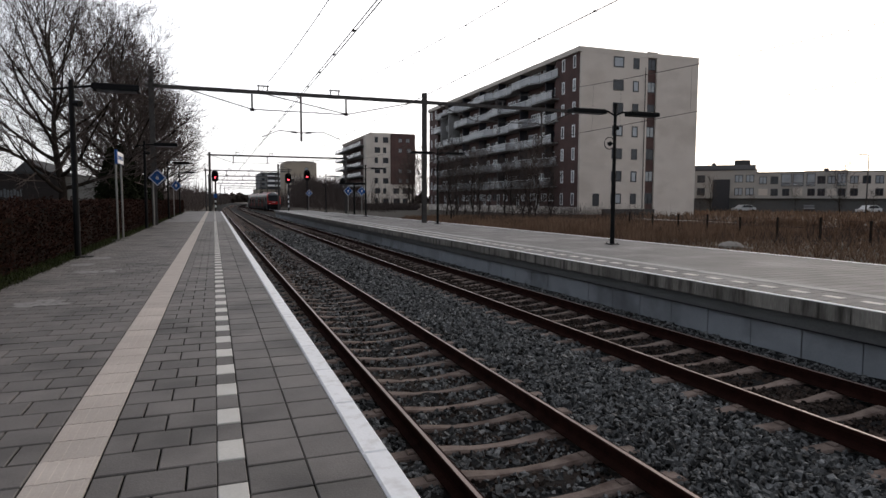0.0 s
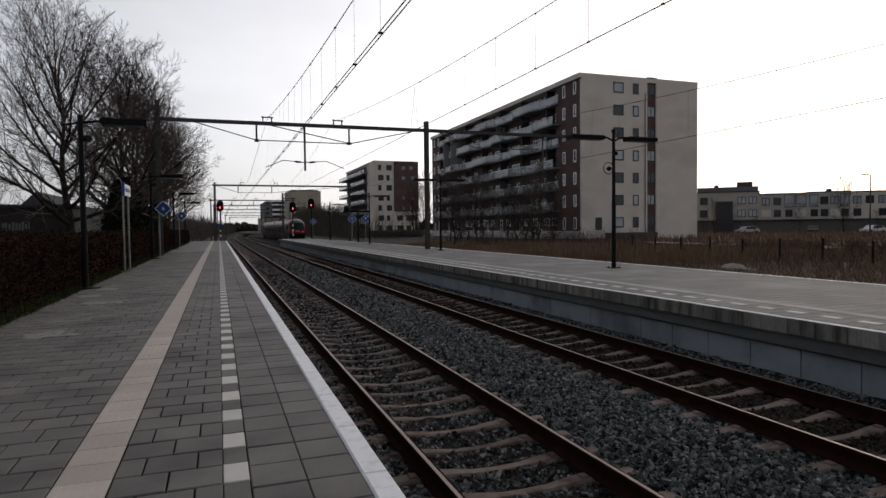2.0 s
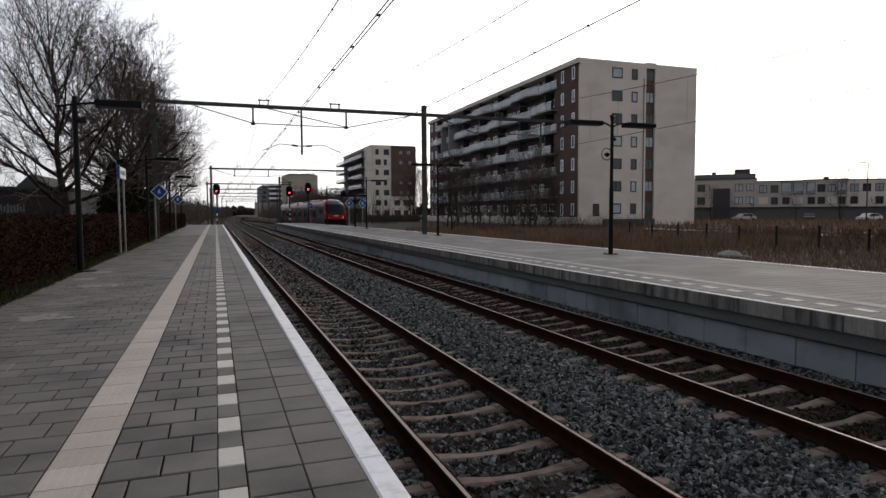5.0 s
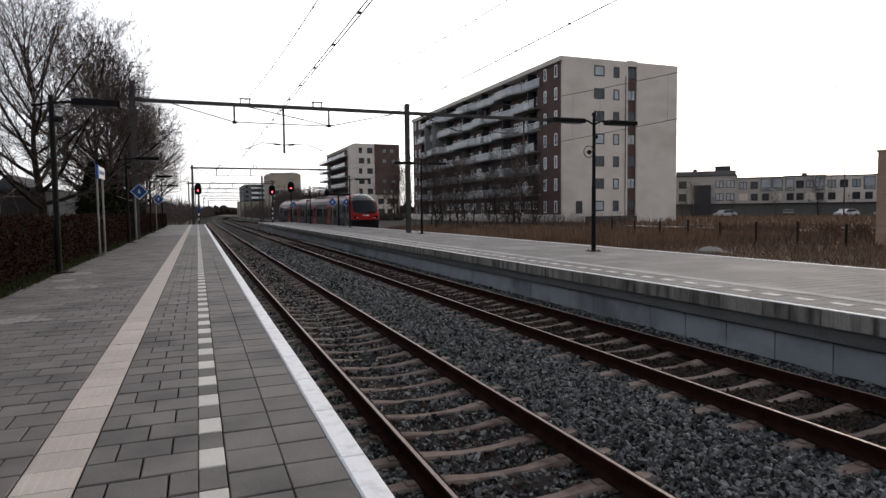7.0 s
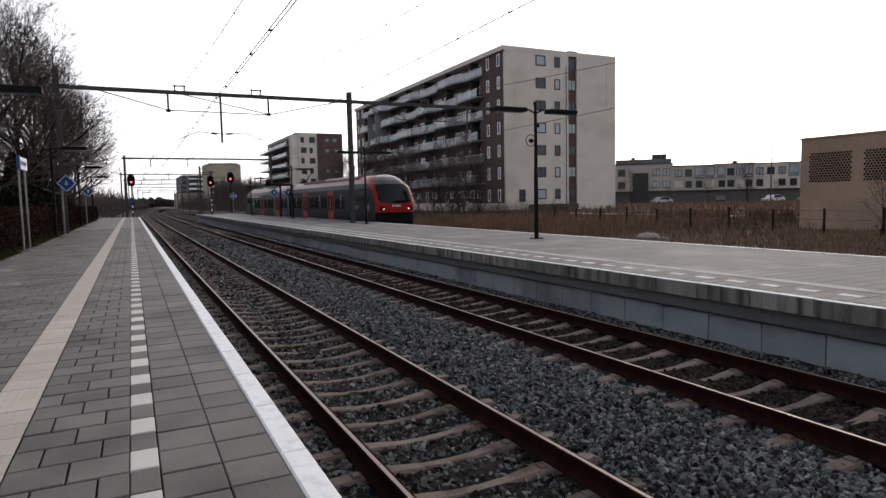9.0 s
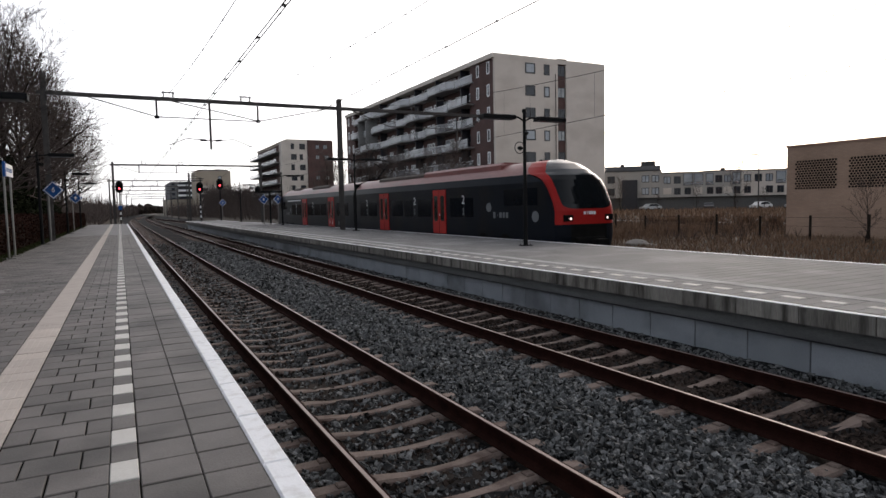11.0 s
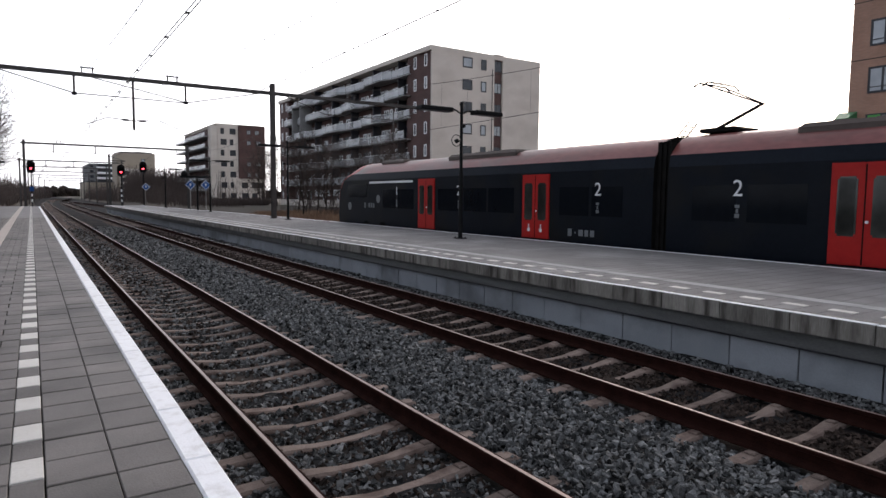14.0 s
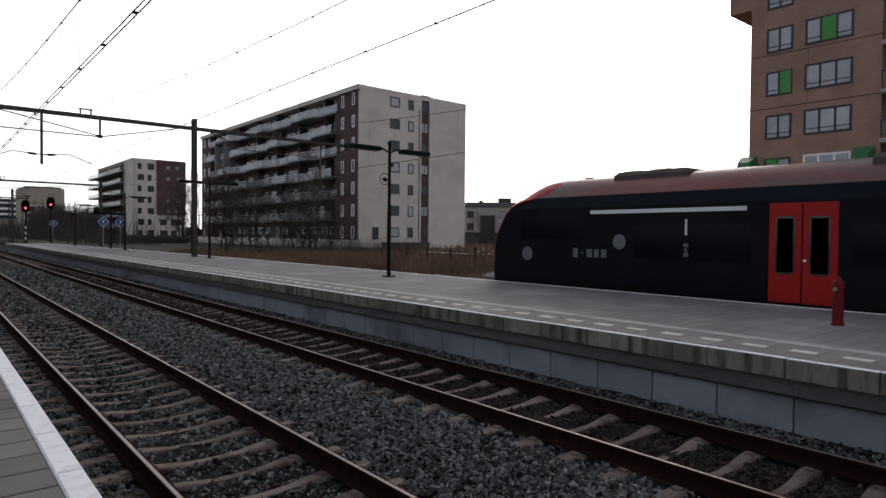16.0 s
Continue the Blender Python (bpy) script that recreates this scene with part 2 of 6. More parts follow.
GLASS = surf("window_glass", (0.014, 0.017, 0.022), (0.045, 0.05, 0.06), 0.25, 0.1, fine=1.5, spec=0.4)
# bright panes: the sky they mirror is coloured into the glass
GLASS_BRIGHT = surf("window_glass_bright", (0.16, 0.18, 0.19), (0.34, 0.36, 0.37), 0.4, 0.12, fine=2, spec=0.8)
# paler copy of the window glass, with sky reflection in its base colour
GLASS_SKY = surf("window_glass_sky_tint", (0.22, 0.245, 0.27), (0.40, 0.43, 0.46), 0.3, 0.08, fine=0.9, spec=0.7)
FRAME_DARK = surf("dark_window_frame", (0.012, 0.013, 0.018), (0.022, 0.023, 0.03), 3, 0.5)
FRAME_WHITE = surf("white_window_frame", (0.70, 0.70, 0.71), (0.82, 0.82, 0.82), 2, 0.5)
SLAB = surf("balcony_concrete", (0.19, 0.185, 0.18), (0.28, 0.275, 0.27), 0.8, 0.8, fine=12)
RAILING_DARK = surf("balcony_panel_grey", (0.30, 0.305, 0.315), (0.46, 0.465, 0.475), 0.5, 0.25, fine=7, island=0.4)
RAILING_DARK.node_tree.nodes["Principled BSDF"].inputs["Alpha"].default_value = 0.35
FAR_BEIGE = surf("far_beige_wall", (0.27, 0.225, 0.175), (0.35, 0.30, 0.24), 0.2, 0.9, fine=3)
FAR_GREY = surf("far_grey_wall", (0.10, 0.10, 0.105), (0.16, 0.16, 0.165), 0.2, 0.9, fine=3)
JOINT_LIGHT = surf("paving_joint", (0.10, 0.096, 0.094), (0.15, 0.144, 0.142), 3, 0.9)
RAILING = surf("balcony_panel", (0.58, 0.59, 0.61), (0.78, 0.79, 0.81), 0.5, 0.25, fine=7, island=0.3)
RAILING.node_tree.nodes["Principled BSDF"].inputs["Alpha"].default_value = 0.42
TOWER_GLASS = surf("clear_balcony_glass", (0.20, 0.205, 0.21), (0.30, 0.305, 0.31), 0.5, 0.1, fine=3)
TOWER_GLASS.node_tree.nodes["Principled BSDF"].inputs["Alpha"].default_value = 0.2
GREEN = surf("green_panel", (0.035, 0.22, 0.035), (0.055, 0.30, 0.05), 1, 0.5)
TEAL = surf("teal_panel", (0.02, 0.13, 0.05), (0.035, 0.18, 0.065), 1, 0.5)
ROOFING = surf("roof_bitumen", (0.035, 0.035, 0.037), (0.07, 0.07, 0.072), 0.8, 0.9, fine=12)
ROCK = surf("rock", (0.20, 0.18, 0.16), (0.34, 0.31, 0.28), 2.5, 0.9, bump=0.6, fine=14)
PLASTER = surf("pale_plaster", (0.33, 0.31, 0.285), (0.44, 0.415, 0.38), 0.3, 0.9, fine=6, stain=(0.27, 0.25, 0.22), stain_scale=0.2)
T_DARK = surf("train_dark_blue", (0.0044, 0.0058, 0.0088), (0.0075, 0.0096, 0.0142), 0.7, 0.35, local=True, fine=10, spec=0.06, stain=(0.0105, 0.0106, 0.0112), stain_scale=0.6)
T_SLATE = surf("train_slate_stripe", (0.0055, 0.0078, 0.0125), (0.0090, 0.0125, 0.0195), 0.7, 0.3, local=True, fine=10, spec=0.07)
T_RED = surf("train_red", (0.27, 0.0085, 0.0075), (0.36, 0.0135, 0.0105), 0.7, 0.4, local=True, fine=8, spec=0.16)
T_ROOF = surf("train_roof_red", (0.12, 0.032, 0.030), (0.22, 0.066, 0.060), 0.9, 0.4, local=True, fine=9, stretch=(1, 0.4, 1), stain=(0.11, 0.068, 0.062), stain_scale=0.7)
T_GLASS = surf("train_glass", (0.0034, 0.0044, 0.0064), (0.0062, 0.0078, 0.0108), 0.6, 0.12, local=True, fine=5, spec=0.09)
T_SCREEN = surf("windscreen_glass", (0.003, 0.004, 0.005), (0.006, 0.008, 0.010), 0.8, 0.10, local=True, spec=0.25)
# lighter than the lower screen: reflected sky is painted into the glass colour
T_SCREEN_SKY = surf("upper_screen_sky_tint", (0.024, 0.028, 0.031), (0.05, 0.056, 0.06), 0.8, 0.08, local=True, spec=0.6)
T_DOOR_GLASS = surf("door_glass", (0.022, 0.023, 0.021), (0.046, 0.047, 0.042), 0.8, 0.12, local=True, fine=5, spec=0.45)
GRAVEL = surf("pale_path_gravel", (0.34, 0.31, 0.28), (0.46, 0.43, 0.39), 1.5, 0.95, bump=0.3, fine=20)
T_BLACK = surf("underframe_black", (0.004, 0.004, 0.004), (0.012, 0.011, 0.010), 3, 0.85, local=True, spec=0.06)
T_GREY = surf("train_marking_grey", (0.095, 0.102, 0.11), (0.14, 0.148, 0.157), 2, 0.5, local=True)
T_WHITE = surf("train_marking_white", (0.6, 0.6, 0.61), (0.72, 0.72, 0.72), 2, 0.5, local=True)
T_ROOFBOX = surf("roof_equipment", (0.035, 0.026, 0.022), (0.085, 0.06, 0.05), 2, 0.7, local=True)
LAMP_RED = glowing("signal_red_lit", (1.0, 0.05, 0.07), 5.0)
LAMP_TAIL = glowing("train_lamp_lit", (1.0, 0.10, 0.09), 9.0)
LAMP_HEAD = glowing("train_head_lamp_lit", (1.0, 0.66, 0.6), 1.2)


# mesh helpers
class Mesh:
    """Collects vertices and faces of one mesh."""

    def __init__(self):
        self.v, self.f = [], []

    def quad(self, *pts):
        k = len(self.v)
        self.v += [tuple(p) for p in pts]
        self.f.append(tuple(range(k, k + len(pts))))
        return self

    def box(self, x0, x1, y0, y1, z0, z1, c=0.0):
        """A box; c: chamfer round its top."""
        k = len(self.v)
        if c:
            self.v += [(x0, y0, z0), (x1, y0, z0), (x1, y1, z0), (x0, y1, z0), (x0, y0, z1 - c), (x1, y0, z1 - c), (x1, y1, z1 - c), (x0, y1, z1 - c),
                       (x0 + c, y0 + c, z1), (x1 - c, y0 + c, z1), (x1 - c, y1 - c, z1), (x0 + c, y1 - c, z1)]
            fs = [(3, 2, 1, 0), (8, 9, 10, 11)] + [(a, (a + 1) % 4, 4 + (a + 1) % 4, 4 + a) for a in range(4)] + [(4 + a, 4 + (a + 1) % 4, 8 + (a + 1) % 4, 8 + a) for a in range(4)]
        else:
            self.v += [(x0, y0, z0), (x1, y0, z0), (x1, y1, z0), (x0, y1, z0), (x0, y0, z1), (x1, y0, z1), (x1, y1, z1), (x0, y1, z1)]
            fs = [(3, 2, 1, 0), (4, 5, 6, 7)] + [(a, (a + 1) % 4, 4 + (a + 1) % 4, 4 + a) for a in range(4)]
        self.f += [tuple(k + i for i in f) for f in fs]
        return self

    def tube(self, p, q, r0, r1=None, n=8, cap=True):
        p, q = Vector(p), Vector(q)
        r1 = r0 if r1 is None else r1
        d = q - p
        if d.length < 1e-6:
            return self
        d.normalize()
        a = d.orthogonal().normalized()
        b = d.cross(a)
        k = len(self.v)
        for c, r in ((p, r0), (q, r1)):
            for i in range(n):
                w = 2 * math.pi * i / n
                self.v.append(tuple(c + (a * math.cos(w) + b * math.sin(w)) * r))
        self.f += [(k + i, k + (i + 1) % n, k + n + (i + 1) % n, k + n + i) for i in range(n)]
        if cap:
            self.f += [tuple(k + n - 1 - i for i in range(n)), tuple(k + n + i for i in range(n))]
        return self

    def path(self, pts, r, n=6):
        pts = [Vector(p) for p in pts]
        k = len(self.v)
        for j, p in enumerate(pts):
            d = (pts[min(j + 1, len(pts) - 1)] - pts[max(j - 1, 0)]).normalized()
            a = (Vector((0, 0, 1)) if abs(d.z) < 0.9 else Vector((1, 0, 0))).cross(d).normalized()
            b = d.cross(a)
            self.v += [tuple(p + (a * math.cos(2 * math.pi * i / n) + b * math.sin(2 * math.pi * i / n)) * r) for i in range(n)]
        for j in range(len(pts) - 1):
            self.f += [(k + j * n + i, k + j * n + (i + 1) % n, k + (j + 1) * n + (i + 1) % n, k + (j + 1) * n + i) for i in range(n)]
        self.f += [tuple(k + n - 1 - i for i in range(n)), tuple(k + (len(pts) - 1) * n + i for i in range(n))]
        return self

    def prism(self, prof, y0, y1, close=True):
        """A profile of (x, z) points run along y."""
        k, n = len(self.v), len(prof)
        self.v += [(x, y0, z) for x, z in prof] + [(x, y1, z) for x, z in prof]
        self.f += [(k + i, k + n + i, k + n + (i + 1) % n, k + (i + 1) % n) for i in range(n if close else n - 1)]
        if close:
            self.f += [tuple(k + i for i in range(n)), tuple(k + 2 * n - 1 - i for i in range(n))]
        return self

    def sphere(self, c, rx, ry, rz, nu=10, nv=6, jitter=0.0, rnd=None):
        k = len(self.v)
        for j in range(nv + 1):
            th = math.pi * j / nv
            for i in range(nu):
                ph = 2 * math.pi * i / nu
                s = 1 + (rnd.uniform(-jitter, jitter) if rnd else 0)
                self.v.append((c[0] + rx * s * math.sin(th) * math.cos(ph), c[1] + ry * s * math.sin(th) * math.sin(ph), c[2] + rz * s * math.cos(th)))
        for j in range(nv):
            for i in range(nu):
                self.f.append((k + j * nu + i, k + (j + 1) * nu + i, k + (j + 1) * nu + (i + 1) % nu, k + j * nu + (i + 1) % nu))
        return self

    def data(self, name, material, smooth=False):
        me = bpy.data.meshes.new(name)
        me.from_pydata(self.v, [], self.f)
        me.materials.append(material)
        if smooth:
            me.polygons.foreach_set("use_smooth", [True] * len(me.polygons))
        me.update()
        return me


def part(name, mesh, material, parent, label="", at=None, smooth=False):
    """Links a Mesh (or mesh data) as one object under a thing or a part."""
    ob = new(name, mesh.data(name, material, smooth) if isinstance(mesh, Mesh) else mesh)
    ob.parent = parent
    if at is not None:
        ob.matrix_basis = at
    if label:
        tagged(ob, label)
    return ob


def thing(name, label, category, group="", kind="", at=None):
    ob = new(name)
    if at is not None:
        ob.matrix_basis = at
    return tagged(ob, label, category, group, kind)


def solid(name, mesh, material, label, category="", kind="", group="", at=None, smooth=False):
    """A thing of one mesh."""
    ob = new(name, mesh.data(name, material, smooth))
    if at is not None:
        ob.matrix_basis = at
    return tagged(ob, label, category, group, kind)


def text_mesh(words, size, material, name):
    cu = bpy.data.curves.new(name, "FONT")
    cu.body, cu.size, cu.extrude, cu.align_x, cu.align_y = words, size, 0.003, "CENTER", "CENTER"
    ob = new(name, cu)
    bpy.context.view_layer.update()
    me = bpy.data.meshes.new_from_object(ob.evaluated_get(bpy.context.evaluated_depsgraph_get()))
    bpy.data.objects.remove(ob)
    me.materials.clear()
    me.materials.append(material)
    return me


# plan, in metres: y runs along the rails, platform tops at z = 0
EDGE_NEAR, EDGE_MID, EDGE_FAR = 0.85, 7.96, 14.2
TRACK_1, TRACK_2, TRACK_3 = 2.50, 6.43, 15.85
RAIL_Z = -0.76
PLAT_END = 84.0
FIELD_Z = -0.5


def s_bend(y):
    """The two main tracks curve gently to the right in the distance."""
    u = min(max(y - 110, 0), 180)
    return u * u * 0.00016 + max(y - 290, 0) * 0.0576


def far_bend(y):
    """The far track swings in towards the others and joins the second one."""
    u = min(max(y - 30, 0), 30)
    return max(-(u * u * 0.0007 + max(y - 60, 0) * 0.042), TRACK_2 + s_bend(y) - TRACK_3)


def build_ground():
    prof = [(-2500, -0.3), (-60, -0.3), (-5.0, -0.25), (-3.3, -0.3), (-3.0, -1.3), (17.6, -1.3), (18.6, -1.0), (20.5, -0.62), (26, FIELD_Z), (120, FIELD_Z), (2500, FIELD_Z)]
    m = Mesh()
    ys = [-600, -60, -10, 20, 60, 120, 250, 600, 3000]
    for y in ys:
        m.v += [(x, y, z) for x, z in prof]
    n = len(prof)
    for j in range(len(ys) - 1):
        m.f += [(j * n + i, j * n + i + 1, (j + 1) * n + i + 1, (j + 1) * n + i) for i in range(n - 1)]
    solid("ground", m, SOIL, "dull brown soil and rough dry grass", kind="structure")
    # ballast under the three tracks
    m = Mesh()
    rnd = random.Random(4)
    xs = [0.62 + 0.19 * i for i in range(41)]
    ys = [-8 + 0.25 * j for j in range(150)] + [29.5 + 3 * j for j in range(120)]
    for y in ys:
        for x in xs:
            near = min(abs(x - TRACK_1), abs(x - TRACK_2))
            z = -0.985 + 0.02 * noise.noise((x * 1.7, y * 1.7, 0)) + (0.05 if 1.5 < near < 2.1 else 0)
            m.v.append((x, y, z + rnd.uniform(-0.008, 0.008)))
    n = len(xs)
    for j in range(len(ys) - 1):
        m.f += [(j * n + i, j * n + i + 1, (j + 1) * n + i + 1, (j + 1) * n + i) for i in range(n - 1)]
    solid("ballast_bed", m, SHADED_BALLAST, "ballast bed between the tracks, darkened for shade among the stones", kind="structure")
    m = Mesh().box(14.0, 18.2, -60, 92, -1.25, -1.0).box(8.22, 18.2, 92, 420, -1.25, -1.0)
    solid("ballast_bed", m, SHADED_BALLAST, "grey crushed stone ballast under the far track", kind="structure")
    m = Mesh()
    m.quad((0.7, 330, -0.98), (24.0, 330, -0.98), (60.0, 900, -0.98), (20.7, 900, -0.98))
    solid("ballast_bed", m, SHADED_BALLAST, "distant grey ballast of the railway line", kind="structure")


def build_stones():
    """Loose stones on the ballast, nearest stretch."""
    rs = np.random.RandomState(7)
    base = np.array([[-1, -1, -1], [1, -1, -1], [1, 1, -1], [-1, 1, -1], [-1, -1, 1], [1, -1, 1], [1, 1, 1], [-1, 1, 1]], float) * 0.5
    quads = np.array([[3, 2, 1, 0], [4, 5, 6, 7], [0, 1, 5, 4], [1, 2, 6, 5], [2, 3, 7, 6], [3, 0, 4, 7]])
    zones = [(0.88, 8.15, -1.5, 8, 820, 0.039), (0.88, 8.15, 8, 16, 470, 0.046), (0.88, 8.15, 16, 28, 200, 0.064), (0.88, 8.15, 28, 50, 70, 0.085)]
    def scatter(zones, inside, name, material, label):
        vs, fs, k = [], [], 0
        for x0, x1, y0, y1, dens, size in zones:
            n = int((x1 - x0) * (y1 - y0) * dens)
            x, y = rs.uniform(x0, x1, n), rs.uniform(y0, y1, n)
            near = np.minimum(np.abs(x - TRACK_1), np.abs(x - TRACK_2))
            keep = ((near < 0.75) & ((x > 4.5) | (rs.uniform(0, 1, n) < 0.35))) == inside
            ph = np.abs(((y - SLEEPER_Y0) / 0.6 + 0.5) % 1 - 0.5) * 0.6
            for c in (TRACK_1, TRACK_2):
                for r in (c - 0.7535, c + 0.7535):
                    keep &= np.abs(x - r) > 0.085
                d = np.abs(x - c)
                cover = np.where(d < 0.8, np.where(ph < 0.075, 1.0, 0.7), np.where(d < 1.12, 0.86, 0.3))
                keep &= ~((d < 1.3) & (ph < 0.085) & (rs.uniform(0, 1, n) < cover))
            x, y, near = x[keep], y[keep], near[keep]
            n = len(x)
            z = -0.982 + np.where((near > 1.1) & (x > 3) & (x < 6), 0.055 * np.clip((near - 1.1) / 0.3, 0, 1), 0) + np.where(x > 7.5, 0.05 * (x - 7.4), 0) + np.where(x < 1.2, -0.03, 0)
            z = z - np.where(near < 0.7, 0.014, 0) + rs.uniform(-0.03, 0.022, n)
            s = size * rs.uniform(0.55, 1.4, (n, 1, 1)) * rs.uniform(0.75, 1.25, (n, 1, 3)) * np.array([1.35, 0.9, 0.5])
            p = base[None] * s * (1 + rs.uniform(-0.4, 0.4, (n, 8, 3)))
            q = rs.normal(size=(n, 4))
            q /= np.linalg.norm(q, axis=1, keepdims=True)
            w, a, b, c = q.T
            R = np.stack([np.stack([1 - 2 * (b * b + c * c), 2 * (a * b - c * w), 2 * (a * c + b * w)], 1), np.stack([2 * (a * b + c * w), 1 - 2 * (a * a + c * c), 2 * (b * c - a * w)], 1),
                          np.stack([2 * (a * c - b * w), 2 * (b * c + a * w), 1 - 2 * (a * a + b * b)], 1)], 1)
            p = np.einsum("nij,nkj->nki", R, p) + np.stack([x, y, z], 1)[:, None]
            vs.append(p.reshape(-1, 3))
            fs.append((quads[None] + 8 * np.arange(n)[:, None, None] + k).reshape(-1, 4))
            k += 8 * n
        v, f = np.concatenate(vs), np.concatenate(fs)
        me = bpy.data.meshes.new(name)
        me.vertices.add(len(v))
        me.vertices.foreach_set("co", v.astype(np.float32).ravel())
        me.loops.add(f.size)
        me.loops.foreach_set("vertex_index", f.astype(np.int32).ravel())
        me.polygons.add(len(f))
        me.polygons.foreach_set("loop_start", np.arange(0, f.size, 4, dtype=np.int32))
        me.update()
        me.shade_flat()
        me.materials.append(material)
        tagged(new(name, me), label, "ballast", kind="stuff")

    scatter(zones, False, "ballast_stones", STONE, "loose blue-grey crushed stones between the tracks")
    scatter(zones, True, "ballast_stones", STONE_BROWN, "rusty brown-grey crushed stones between the rails")


SLEEPER_Y0 = 0.15


def build_track(cx, label, y0, y1, parts_to, bend=None):
    """Two rails on concrete sleepers. bend(y): sideways shift far along the line."""
    t = thing("railway_track", label, "railway track", kind="structure")
    bend = bend or (lambda y: 0.0)
    foot, web, head = 0.075, 0.009, 0.036
    prof = [(-foot, -0.17), (foot, -0.17), (foot, -0.16), (web + 0.012, -0.14), (web, -0.12), (web, -0.05), (head, -0.035), (head, -0.008), (head - 0.008, -0.001), (-head + 0.008, -0.001),
            (-head, -0.008), (-head, -0.035), (-web, -0.05), (-web, -0.12), (-web - 0.012, -0.14), (-foot, -0.16)]
    cuts = [y0] + [y for y in range(24, int(y1), 6) if y > y0] + [y1]
    for side in (-0.7535, 0.7535):
        m, top = Mesh(), Mesh()
        n = len(prof)
        for y in cuts:
            m.v += [(cx + side + bend(y) + px, y, RAIL_Z + pz) for px, pz in prof]
            top.v += [(cx + side + bend(y) + px, y, RAIL_Z + 0.002) for px in (-0.026, 0.010)]
        for j in range(len(cuts) - 1):
            m.f += [(j * n + i, j * n + (i + 1) % n, (j + 1) * n + (i + 1) % n, (j + 1) * n + i) for i in range(n)]
            top.f.append((2 * j, 2 * j + 1, 2 * j + 3, 2 * j + 2))
        rail = part("rail", m, RUST, t, "rust-brown steel rail")
        part("running_surface", top, RAIL_TOP, rail, "worn bright top of the rail")
    # a sleeper: sloped sides, waisted and dipped in the middle
    xs = [(-1.26, 0.085, -0.05), (-1.18, 0.09, -0.012), (-0.62, 0.09, 0.0), (-0.45, 0.082, -0.016), (-0.25, 0.07, -0.04), (0.0, 0.066, -0.047), (0.25, 0.07, -0.04), (0.45, 0.082, -0.016), (0.62, 0.09, 0.0), (1.18, 0.09, -0.012), (1.26, 0.085, -0.05)]
    m = Mesh()
    for x, w, dz in xs:
        zt = -0.932 + dz
        m.v += [(x, -w - 0.04, -1.1), (x, -w, zt - 0.02), (x, -w + 0.02, zt), (x, w - 0.02, zt), (x, w, zt - 0.02), (x, w + 0.04, -1.1)]
    for i in range(len(xs) - 1):
        for j in range(5):
            m.f.append((6 * i + j, 6 * i + 6 + j, 6 * i + 7 + j, 6 * i + 1 + j))
    m.f += [tuple(range(5, -1, -1)), tuple(range(6 * len(xs) - 6, 6 * len(xs)))]
    for s in (-0.7535, 0.7535):
        for d in (-0.13, 0.13):
            m.box(s + d - 0.04, s + d + 0.04, -0.05, 0.05, -0.94, -0.916, 0.01)
    me = m.data("sleeper", SLEEPER)
    far = Mesh()
    y = SLEEPER_Y0 + 0.6 * math.ceil((y0 - SLEEPER_Y0) / 0.6)
    while y < min(y1, 330):
        if y < parts_to:
            part("sleeper", me, SLEEPER, t, at=pose(cx + 0.012 * math.sin(y * 7), y, 0.004 * math.sin(y * 3), 0, 0, 0.5 * math.sin(y * 5)))
        else:
            b = cx + bend(y)
            far.box(b - 1.2, b + 1.2, y - 0.085, y + 0.085, -1.05, -0.976)
        y += 0.6
    if far.v:
        tagged(part("far_sleepers", far, SLEEPER, t), "distant concrete sleepers", kind="stuff")


